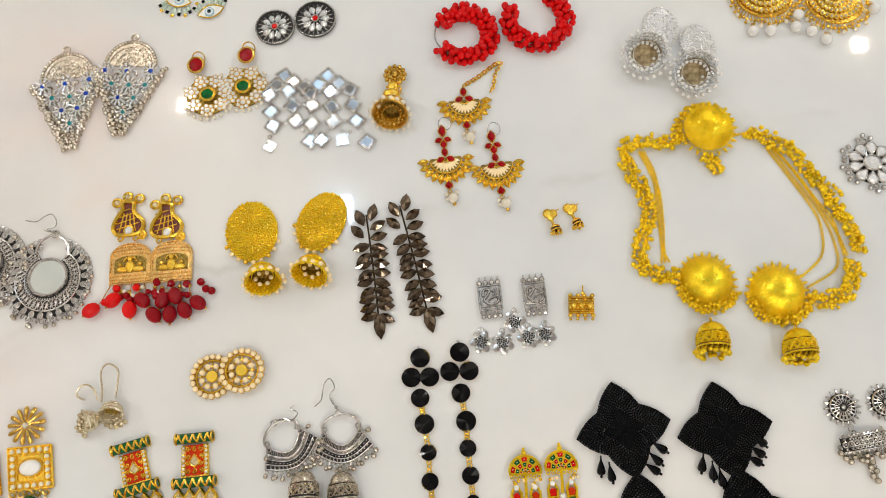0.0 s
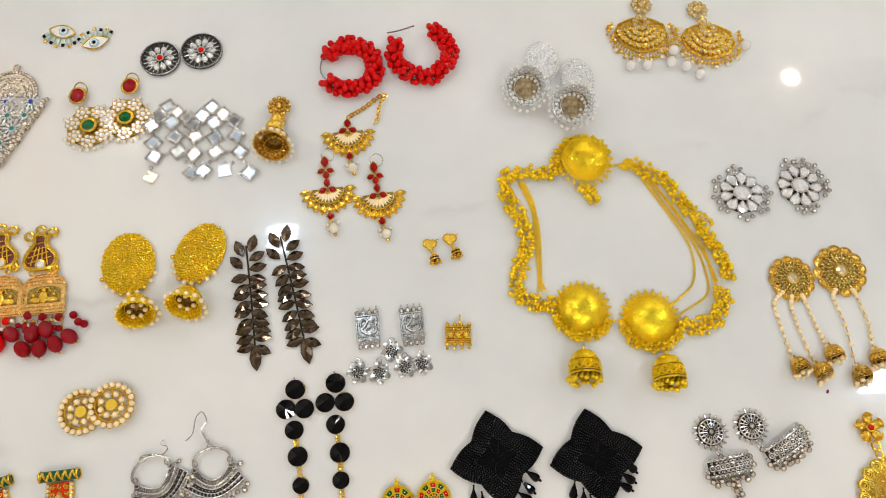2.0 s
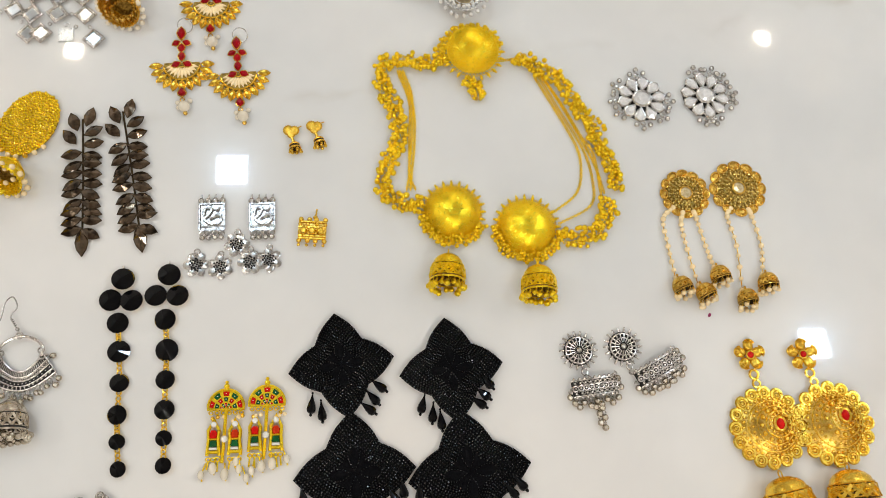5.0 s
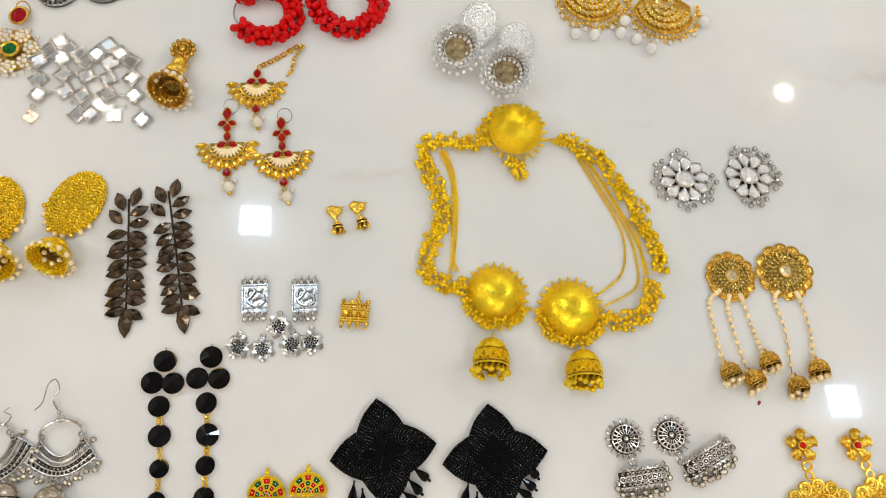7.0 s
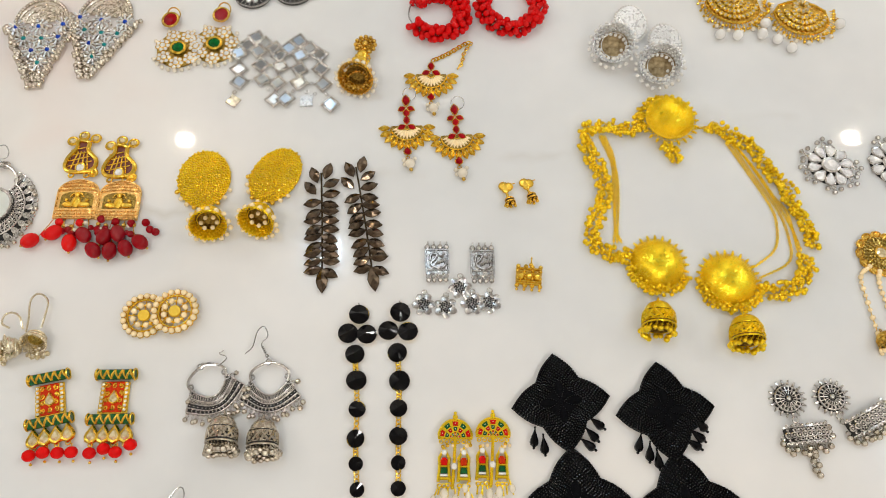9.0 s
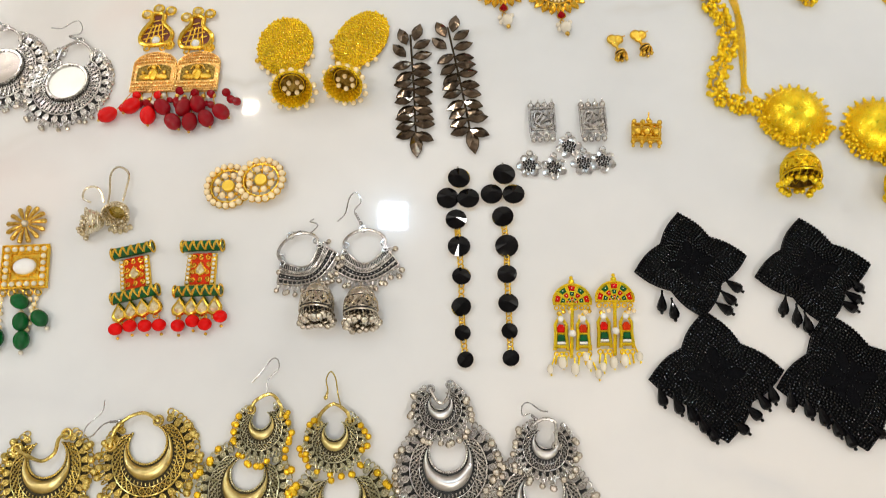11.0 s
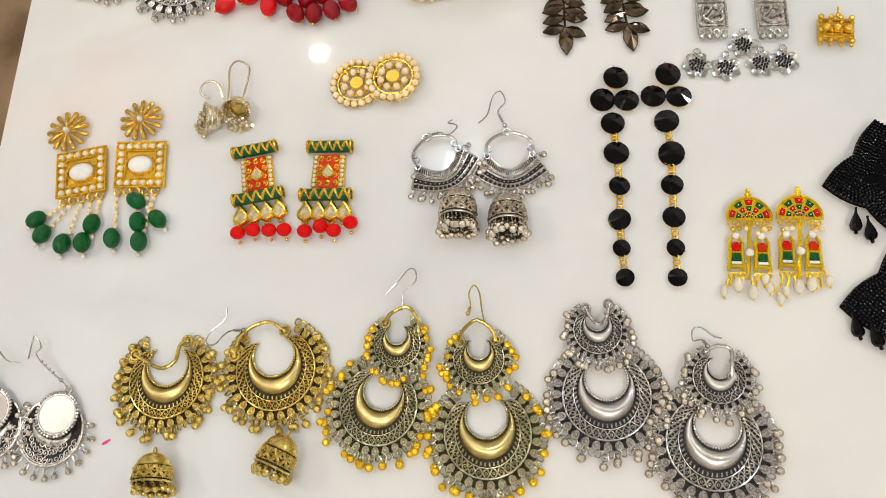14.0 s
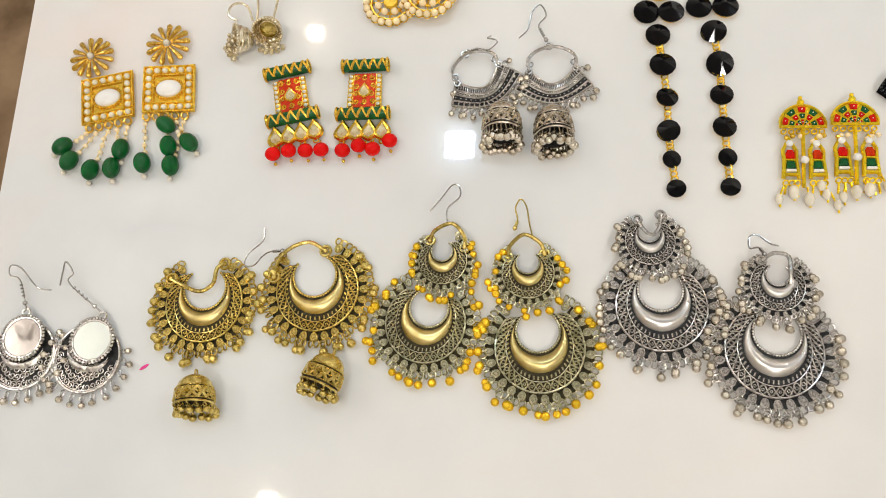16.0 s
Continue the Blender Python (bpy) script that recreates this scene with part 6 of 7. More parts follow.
# ---- eye-shaped studs ----
for x, y, rot in ((*(-281.3, 298.3), -14), (*(-256.8, 287.4), 196)):
    e = thing("eye_stud", x, y, rot, "gold eye-shaped stud with pale blue iris and stone lashes", "earring", "eye studs")
    e.scale = (0.86, 0.92, 0.9)
    o = leaf(-11.5, 0, 0, 23, 11.5, 8)
    part("eye_plate", Geo().slab(o, 0.8, 2.0, 0.3), WHITEENAMEL, e)
    part("eye_rim", Geo().tube([(p, q, 2.0) for p, q in o], 0.6, 6, True), GOLD, e)
    part("iris", Geo().lathe([(4.3, 1.8), (4.0, 2.8), (2.8, 3.3), (0.1, 3.4)], Matrix.Translation((1.2, 0.4, 0)), 24), PALEBLUE, e, "pale blue glass iris")
    part("iris_ring", Geo().ring(1.2, 0.4, 3.2, 2.6, 0.45, 20, 5), WHITEENAMEL, e)
    part("pupil", Geo().ball(1.2, 0.4, 3.2, 1.6, 12, 8, 1, 1, 0.5), BLACK, e)
    for k in range(7):
        a = -162 + 22 * k
        px, py = 10.5 * math.cos(radians(a)), 5.6 * math.sin(radians(a))
        c, s = math.cos(radians(a * 0.6 - 36)), math.sin(radians(a * 0.6 - 36))
        ln = 8.5 if k % 2 else 7.0
        o = [(px + u * c - w * s, py + u * s + w * c) for u, w in ((0.6, -1.3), (ln - 2, -1.7), (ln - 2, 1.7), (0.6, 1.3))]
        part("lash_stone", Geo().gem(o, 0.6, 1.3, 2.0, 0.6), AQUASTONE, e, "", 20)
        o = [(px + u * c - w * s, py + u * s + w * c) for u, w in ((ln - 1.9, -1.4), (ln + 0.6, -1.2), (ln + 0.6, 1.2), (ln - 1.9, 1.4))]
        part("lash_tip", Geo().gem(o, 0.6, 1.3, 1.8, 0.6), BLACK if k % 2 == 0 else GOLD, e, "", 20)

# ---- round silver studs with red centres ----
for x, y, r in ((*(-209.5, 270.2), 14.2), (*(-180.0, 274.8), 15.0)):
    e = thing("round_flower_stud", x, y, 0, "round oxidised silver stud with raised flower and red centre", "earring", "round silver studs")
    part("disc", Geo().lathe([(0.1, 1.6), (r * 0.92, 1.6), (r * 0.97, 2.6), (r, 1.0), (r * 0.9, 0.5), (0.1, 0.5)], None, 40), SILVDARK, e)
    g = Geo()
    for k in range(60):
        a = 2 * math.pi * k / 60
        g.ball(r * 0.97 * math.cos(a), r * 0.97 * math.sin(a), 2.6, 0.75, 6, 4, 1.4, 0.7, 1, a + 0.9)
    for k in range(22):
        a = 2 * math.pi * k / 22
        g.tube([(r * 0.55 * math.cos(a), r * 0.55 * math.sin(a), 1.8), (r * 0.86 * math.cos(a), r * 0.86 * math.sin(a), 1.8)], 0.35, 4)
    part("rope_rim", g, SILVER, e)
    for k in range(10):
        a = 36 * k
        drop_stone(e, 3.0 * math.cos(radians(a)), 3.0 * math.sin(radians(a)), a, r * 0.50, r * 0.28, WHITESILVER, SILVER, 2.0, 1.5, "petal", 0.3, 5, 0.4, -0.3)
    stud_stone(e, 0, 0, 3.0, 2.2, 2.2, BRIGHTRUBY, SILVER, 0, "red_stone", 1.4, 12, 0.6)

# ---- long silver chandelier ear-rings with coloured stars ----
for x0, y0, x1, y1, hues in ((*(-360.6, 265.8), *(-351.6, 181.0), (2, 0, 0, 1, 1, 0, 2, 0, 1)), (*(-310.7, 272.5), *(-318.6, 189.4), (0, 0, 0, 1, 1, 1, 0, 1, 1))):
    e = spanned("chandelier_earring", x0, y0, x1, y1, "long pale silver chandelier ear-ring with blue and green star flowers", "earring", "silver chandelier ear-rings")
    L = math.hypot(x1 - x0, y1 - y0)
    out = [(17.5 * math.cos(radians(a)), -27 + 19 * math.sin(radians(a))) for a in range(0, 181, 10)]
    part("dome_plate", Geo().slab(out, 0.8, 2.2, 0.4), PALE, e, "half-round plate with rubbed relief")
    g = Geo().ring(0, -3.5, 2, 2.4, 0.8, 14, 6)
    for k in range(26):
        a = math.pi * k / 25
        g.ball(18.3 * math.cos(a), -27 + 19.8 * math.sin(a), 2.0, 1.5, 8, 5)
    for R_ in (15.5, 11):
        g.tube(arc(0, -27, R_, 0.05, math.pi - 0.05, 24, 2.4), 0.45, 5)
    for k in range(46):
        a, q = rng.uniform(0.15, 2.99), rng.uniform(2, 14.5)
        px, py = q * math.cos(a), -26 + q * math.sin(a)
        g.tube(arc(px, py, rng.uniform(0.8, 1.8), a, a + 4, 6, 2.4), 0.35, 4)
    part("dome_relief", g, PALE, e)
    stars = [(-17, -31.5), (-1, -32), (16, -31.5), (-10.5, -42), (2, -43), (13.5, -42.5), (-4, -53), (7, -53), (1.5, -64)]
    g = Geo()
    for k in range(250):
        t = rng.random() ** 0.8
        w = 26 * (1 - t * 0.84)
        px, py = rng.uniform(-w, w), -30 - t * (L - 33)
        g.ring(px, py, rng.uniform(0.8, 1.8), rng.uniform(1.0, 1.7), 0.42, 8, 4, rng.uniform(0, 0.9), rng.uniform(0, 3))
    part("link_net", g, PALE, e)
    for k in range(170):
        t = (k + 0.5) / 170
        side = -1 if k % 2 else 1
        w = 26 * (1 - t * 0.88)
        if k % 3 == 2:
            px = rng.uniform(-w, w) * 0.9
        else:
            px = side * (w + rng.uniform(-2.5, 1.0))
        bead(e, px, -29 - t * (L - 31), rng.uniform(1.4, 3.4), 1.8, PALE, "ball_drop", n=10, m=7)
    for (px, py), hue in zip(stars, hues):
        g = Geo()
        for k in range(10):
            a = 2 * math.pi * k / 10
            g.tube([(px + 1.6 * math.cos(a), py + 1.6 * math.sin(a), 3.6), (px + 6.6 * math.cos(a), py + 6.6 * math.sin(a), 3.0)], 0.6, 5, radii=[0.4, 0.85])
        f = part("star_flower", g.lathe([(2.1, 1.4), (2.1, 3.0), (0.1, 3.2)], Matrix.Translation((px, py, 0.4)), 12), WHITESILVER, e)
        part("star_stone", Geo().gem(oval(px, py, 1.8, 1.8, 10), 3.2, 3.8, 4.8, 0.5), (BLUESTONE, TEALSTONE, BLUESTONE)[hue], f, "", 20)

# ---- white stone clusters with green centres and maroon studs ----
for sx, sy, x, y in ((*(-265.2, 241.6), *(-256.7, 218.3)), (*(-229.4, 247.1), *(-231.7, 222.9))):
    e = thing("green_centre_earring", x, y, 0, "gold ear-ring of white stone flowers round a green centre, maroon stud", "earring", "green and maroon ear-rings")
    ox, oy = local(e, sx, sy)
    stud_stone(e, ox, oy, 4.0, 5.0, 5.6, RUBY, ANTIQUE, 0, "maroon_stone", 1.6, 18, 0.9, 0.7)
    part("clear_backing", Geo().ring(ox + 1.5, oy + 6, 3.5, 4.4, 0.45, 16, 4, 0.7), ANTIQUE, e)
    part("back_plate", Geo().slab(oval(0, 0, 15.5, 15.5, 28), 0.5, 1.2, 0.2), ROSETTE, e)
    stud_stone(e, 0, 0, 2.8, 4.4, 4.2, EMERALD, GOLD, 0, "green_stone", 1.8, 16, 1.0)
    for k in range(7):
        a = radians(360 / 7 * k + 12)
        px, py = 12 * math.cos(a), 12 * math.sin(a)
        g, h = Geo(), Geo()
        for j in range(7):
            b = 2 * math.pi * j / 7
            g.gem(oval(px + 3.7 * math.cos(b), py + 3.7 * math.sin(b), 1.45, 1.45, 8), 0.9, 1.8, 2.8, 0.45)
            h.ring(px + 3.7 * math.cos(b), py + 3.7 * math.sin(b), 1.7, 1.65, 0.32, 10, 4)
        f = part("stone_flower", g.gem(oval(px, py, 1.9, 1.9, 10), 1.2, 2.2, 3.4, 0.45), STONE, e, "cluster of white foiled stones", 15)
        part("flower_setting", h.ring(px, py, 2.1, 2.1, 0.35, 12, 4), ANTIQUE, f)
    for k in range(9):
        a = radians(-150 + 15 * k)
        bead(e, 18.6 * math.cos(a), 18.6 * math.sin(a), 1.6, 1.55, PEARL, "pearl", n=10, m=7)
    for a in (35, 60, 120, 160):
        bead(e, 18 * math.cos(radians(a)), 18 * math.sin(radians(a)), 1.6, 1.4, PEARL, "pearl", n=10, m=7)

# ---- ear-rings of linked square mirrors ----
for tiles, blanks in (
    ((-202.7, 230.0, -208.3, 223.0, -213.5, 215.3, -196.2, 224.9, -199.8, 217.7, -188.3, 219.8, -212.0, 202.3, -210.5, 191.2, -196.9, 205.6, -194.5, 194.1, -183.2, 205.1, -183.5, 190.7, -184.9, 177.8), (-212.9, 175.9,)),
    ((-172.1, 227.8, -178.5, 221.0, -184.6, 214.5, -164.0, 221.4, -170.2, 214.9, -156.3, 215.3, -169.6, 203.4, -168.7, 191.6, -154.5, 203.3, -152.2, 191.3, -145.7, 174.2, -176.8, 177.6), (-162.8, 177.3,)),
):
    e = thing("square_mirror_earring", tiles[0], tiles[1], 0, "silver ear-ring of small square mirrors linked in hanging rows", "earring", "square mirror ear-rings")
    for k in range(0, len(tiles), 2):
        lx, ly = local(e, tiles[k], tiles[k + 1])
        rot = radians(45 + rng.uniform(-14, 14))
        z = 1.0 + 0.5 * (k // 2 % 3)
        sq = lambda h, lx=lx, ly=ly, rot=rot: [(lx + h * 1.414 * math.cos(rot + radians(45 + 90 * j)), ly + h * 1.414 * math.sin(rot + radians(45 + 90 * j))) for j in range(4)]
        tx, ty = rng.uniform(-0.10, 0.10), rng.uniform(-0.10, 0.10)
        t = part("mirror_tile", Geo().slab(sq(4.4), z - 0.4, z + 0.4, 0.2), SILVER, e)
        o, g = sq(4.3), Geo()
        for j in range(4):
            (ax, ay), (bx, by) = o[j], o[(j + 1) % 4]
            for i in range(6):
                g.ball(ax + (bx - ax) * i / 6, ay + (by - ay) * i / 6, z + 0.5, 0.95, 7, 5)
        part("rope_frame", g, SILVER, t)
        g = Geo().slab(sq(2.9), z + 0.3, z + 0.9, 0.1)
        g.v = [(p, q, w + (p - lx) * tx + (q - ly) * ty) for p, q, w in g.v]
        part("mirror", g, TILEMIRROR, t, "small square mirror glass", 15)
    v = [local(e, tiles[k], tiles[k + 1]) for k in range(0, len(tiles), 2)]
    g = Geo()
    for i in range(len(v)):
        near = sorted(range(len(v)), key=lambda j: (v[i][0] - v[j][0]) ** 2 + (v[i][1] - v[j][1]) ** 2)[1:3]
        for j in near:
            g.ring((v[i][0] + v[j][0]) / 2, (v[i][1] + v[j][1]) / 2, 1.4, 1.0, 0.35, 10, 5, 0.4)
    part("link_work", g, SILVER, e)
    lx, ly = local(e, *blanks)
    o = [(lx + 5.6 * math.cos(radians(12 + 90 * j)), ly + 5.6 * math.sin(radians(12 + 90 * j))) for j in range(4)] if tiles[0] < -190 else [(lx + 6.2 * math.cos(radians(50 + 90 * j)), ly + 6.2 * math.sin(radians(50 + 90 * j))) for j in range(4)]
    part("blank_tile", Geo().slab(o, 0.4, 1.3, 0.2).ring(lx, ly + 7, 1.2, 1.3, 0.4, 10, 5), PALE if tiles[0] < -190 else WHITESILVER, e, "plain pale back of a turned tile")

# ---- gold filigree ovals with bells ----
for x, y, rot, a, b, bx, by, ang in ((*(-224.2, 114.2), 4, 16.8, 20.5, *(-214.4, 79.0), -78), (*(-177.8, 118.0), -26, 15.2, 20.8, *(-183.6, 82.0), -100)):
    e = thing("filigree_oval_earring", x, y, rot, "bright gold filigree oval ear-ring with pearl-fringed open bell", "earring", "filigree oval ear-rings")
    part("oval_plate", Geo().slab(oval(0, 0, a, b, 40), 0.8, 1.4, 0.3), MATTEGOLD, e)
    g = Geo()
    g.tube([(p, q, 1.6) for p, q in oval(0, 0, a, b, 44)], 0.55, 6, True)
    for k in range(40):
        t = 2 * math.pi * k / 40
        g.ring(a * 0.95 * math.cos(t), b * 0.95 * math.sin(t), 2.3, 0.9, 0.32, 8, 4)
    for f, n in ((0.78, 18), (0.60, 14), (0.45, 9), (0.2, 5)):
        for k in range(n):
            t = 2 * math.pi * (k + 0.3 * f) / n
            px, py = a * f * math.cos(t), b * f * math.sin(t)
            g.tube([(px + (2.3 - 0.16 * j) * math.cos(j * 0.75 + k), py + (2.3 - 0.16 * j) * math.sin(j * 0.75 + k), 2.4) for j in range(12)], 0.5, 5)
    part("filigree_wire", g, GOLD, e, "curled gold wire")
    g = Geo()
    for k in range(460):
        t, q = k * 2.39996, math.sqrt((k + 0.5) / 460)
        g.ball(a * 1.03 * q * math.cos(t) + rng.uniform(-0.3, 0.3), b * 1.03 * q * math.sin(t) + rng.uniform(-0.3, 0.3), 2.0 + rng.uniform(0, 0.7), 0.82, 7, 5)
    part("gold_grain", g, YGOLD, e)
    lx, ly = local(e, bx, by)
    for k in range(9):
        t = radians(205 + 130 * k / 8)
        bead(e, a * 1.12 * math.cos(t), b * 1.06 * math.sin(t), 2.0, 1.55, CREAM if k % 3 else GOLD, "pearl", n=10, m=7)
    part("joint", Geo().ring(lx * 0.75, ly * 0.76, 2.2, 2.2, 0.6, 12, 5).ring(lx * 0.6 + 2, ly * 0.72, 2.0, 1.6, 0.5, 12, 5), GOLD, e)
    cup_bell(e, lx, ly, ang - rot, 11.2, 15, YGOLD, ROSETTE, CREAM, 15, 1.7, 62)
    for k in range(6):
        t = 2 * math.pi * k / 6
        bead(e, lx + 5 * math.cos(t), ly + 4 * math.sin(t), 9.5, 1.5, CREAM, "pearl", n=10, m=7)

# ---- peacock and shrine ear-rings with red bead fringes ----
for px, py, hx, hy, beads_, small in (
    (*(-306.9, 128.5), *(-303.6, 97.9), (-326.5, 66.6, -312.9, 72.4, -301.7, 65.5, -293.8, 71.2, -285.9, 61.0), (-311.6, 80.4, -298.6, 80.3, -318.5, 71.8, -285.4, 73.6)),
    (*(-281.2, 125.6), *(-276.3, 97.7), (-275.6, 60.7, -266.1, 62.8, -257.7, 67.2, -272.5, 72.7, -280.7, 70.4), (-285.5, 83.1, -276.0, 81.5, -256.8, 81.4, -249.6, 75.0, -253.3, 76.6, -265.9, 80.6)),
):
    e = thing("shrine_earring", hx, hy, 1, "gold peacock and shrine-shaped ear-ring with fringe of red drops", "earring", "shrine ear-rings with red drops")
    ox, oy = local(e, px, py)
    body = curve([(-3, 13, 0), (3, 11, 0), (3.5, 5, 0), (9.5, -2, 0), (9.5, -8, 0), (5, -11, 0), (-6, -11, 0), (-10, -7, 0), (-8.5, 0, 0), (-4.5, 6, 0), (-4.5, 11, 0), (-3, 13, 0)], 4)[:-1]
    o = [(ox + p.x, oy + p.y) for p in body][::-1]
    part("peacock_plate", Geo().slab(o, 0.8, 1.8, 0.3), MAROONBACK, e, "maroon backing inside the peacock")
    g = Geo().tube([(p, q, 2.2) for p, q in o], 1.5, 8, True)
    for k in range(4):
        g.tube([(ox - 6 + 3.6 * k, oy - 9, 2.2), (ox - 3 + 2 * k, oy + 4, 2.4)], 0.45, 5)
        g.tube([(ox - 8, oy - 7 + 4 * k, 2.2), (ox + 7 - 2 * k, oy - 3 + 3.4 * k, 2.4)], 0.4, 5)
    part("peacock_wire", g, GOLD, e)
    for qx, qy in ((-8, 12), (7, 14), (-1, 16)):
        stud_stone(e, ox + qx, oy + qy, 2.0, 2.4, 2.2, GSTONE, GOLD, 0, "stone", 1.4, 10, 0.9)
    stud_stone(e, ox + 0.5, oy - 8.5, 2.4, 2.7, 3.1, STONE, GOLD, 0, "stone", 1.6, 12, 0.6)
    stud_stone(e, ox + 9.5, oy - 12, 2.0, 2.0, 2.0, GOLD, GOLD, 0, "stone", 1.2, 10, 0.9)
    part("joint", Geo().ring(ox - 5, oy - 13.5, 1.8, 1.7, 0.6, 10, 5).ring(ox + 5, oy - 13.5, 1.8, 1.7, 0.6, 10, 5), GOLD, e)
    arch = [(-13, -14.5), (13, -14.5), (13, 4)] + [(13 * math.cos(radians(t)), 4 + 9 * math.sin(radians(t))) for t in range(12, 180, 12)] + [(-13, 4)]
    part("shrine_plate", Geo().slab(arch, 0.8, 2.6, 0.4), ROSEGOLD, e)
    part("shrine_window", Geo().slab([(-10.5, -7), (10.5, -7), (10.5, 1)] + [(10.5 * math.cos(radians(t)), 1 + 3.6 * math.sin(radians(t))) for t in range(20, 180, 20)] + [(-10.5, 1)], 2.4, 2.9, 0.1), ROSETTE, e)
    g = Geo()
    for row, (yy, half) in enumerate(((-13.2, 12.5), (-11.2, 12.5), (-8.8, 12.5), (5.2, 12.4), (7.6, 10.5), (9.8, 8))):
        n = int(half * 1.7)
        for k in range(n):
            xx = -half + 2 * half * k / (n - 1)
            g.ball(xx, yy + (1.4 * (1 - (xx / 13) ** 2) if yy > 0 else 0), 3.0, 0.8, 6, 4)
    g.tube([(p, q, 2.8) for p, q in arch], 0.7, 6, True)
    part("grain_border", g, ROSEGOLD, e, "rose gold grain rows")
    g = Geo().ball(0, -3.0, 3.4, 3.2, 10, 7, 1.0, 1.3, 0.6).ball(0, 1.8, 3.4, 1.8).ball(-5.0, -4.8, 3.2, 2.6, 9, 6, 1.6, 0.8, 0.6).ball(5.0, -4.8, 3.2, 2.6, 9, 6, 1.6, 0.8, 0.6).ball(-6.5, -1.5, 3.0, 1.3).ball(6.5, -1.5, 3.0, 1.3)
    for k in range(9):
        t = radians(20 + 140 * k / 8)
        g.ball(4.2 * math.cos(t), -0.5 + 4 * math.sin(t), 3.2, 0.7, 6, 4)
    part("relief", g, GOLD, e, "raised gold ornament in the window")
    for k in range(0, len(beads_), 2):
        lx, ly = local(e, beads_[k], beads_[k + 1])
        far = math.degrees(math.atan2(ly + 16, lx))
        mat = BRIGHTRUBY if beads_[k] < -294 else RUBY
        bead(e, lx, ly, 4.2, 4.6, mat, "red_drop", 1.3, 1.0, 0.95, radians(far))
        c, s = math.cos(radians(far)), math.sin(radians(far))
        part("drop_wire", Geo().tube([(lx * 0.55, -15, 1.6), (lx - 5 * c, ly - 5 * s, 3.5)], 0.35, 4).ball(lx + 6.3 * c, ly + 6.3 * s, 3.4, 0.9, 7, 5), ANTIQUE, e)
    for k in range(0, len(small), 2):
        lx, ly = local(e, small[k], small[k + 1])
        bead(e, lx, ly, 2.6, 2.6, BRIGHTRUBY if small[k] < -294 else RUBY, "red_bead")
    for k in range(8):
        px = -11 + 22 * k / 7
        bead(e, px + rng.uniform(-1.5, 1.5), -20 - rng.uniform(0, 7), 2.4, rng.uniform(1.7, 2.5), RUBY, "red_bead")
    for k in range(9):
        bead(e, -11 + 22 * k / 8 + rng.uniform(-1, 1), -17.5 - rng.uniform(0, 5), 2.2, 1.5, PEARL if k % 2 else ANTIQUE, "pearl", n=10, m=7)

# ---- pearl rosettes, one lying on the other ----
for x, y, lift in ((*(-247.8, 19.5), 0.0), (*(-228.4, 21.6), 3.2)):
    e = thing("pearl_rosette_stud", x, y, 0, "round gold wire stud ringed with cream pearls, yellow centre", "earring", "pearl rosettes")
    g = Geo().ring(0, 0, 1.2 + lift, 12.4, 1.0, 40, 6).ring(0, 0, 1.6 + lift, 10.0, 0.7, 40, 6).ring(0, 0, 1.4 + lift, 6.6, 0.8, 30, 5)
    for k in range(8):
        a = 2 * math.pi * k / 8
        g.tube([(4 * math.cos(a), 4 * math.sin(a), 1.4 + lift), (12 * math.cos(a), 12 * math.sin(a), 1.2 + lift)], 0.4, 5)
    for k in range(20):
        a = 2 * math.pi * k / 20
        g.ring(12.4 * math.cos(a), 12.4 * math.sin(a), 1.4 + lift, 1.75, 0.3, 10, 4)
    part("wire_frame", g, GOLD, e)
    part("centre_disc", Geo().lathe([(0.1, 3.0 + lift), (3.4, 3.0 + lift), (3.8, 2.4 + lift), (3.8, 1.2 + lift), (0.1, 1.0 + lift)], None, 12), YELLOWENAMEL, e, "flat yellow gold centre")
    for k in range(20):
        a = 2 * math.pi * k / 20
        bead(e, 12.4 * math.cos(a), 12.4 * math.sin(a), 2.6 + lift, 1.8, CREAM, "pearl", n=12, m=8)
    for k in range(8):
        a = 2 * math.pi * (k + 0.5) / 8
        bead(e, 6.6 * math.cos(a), 6.6 * math.sin(a), 2.6 + lift, 1.85, CREAM, "pearl", n=12, m=8)

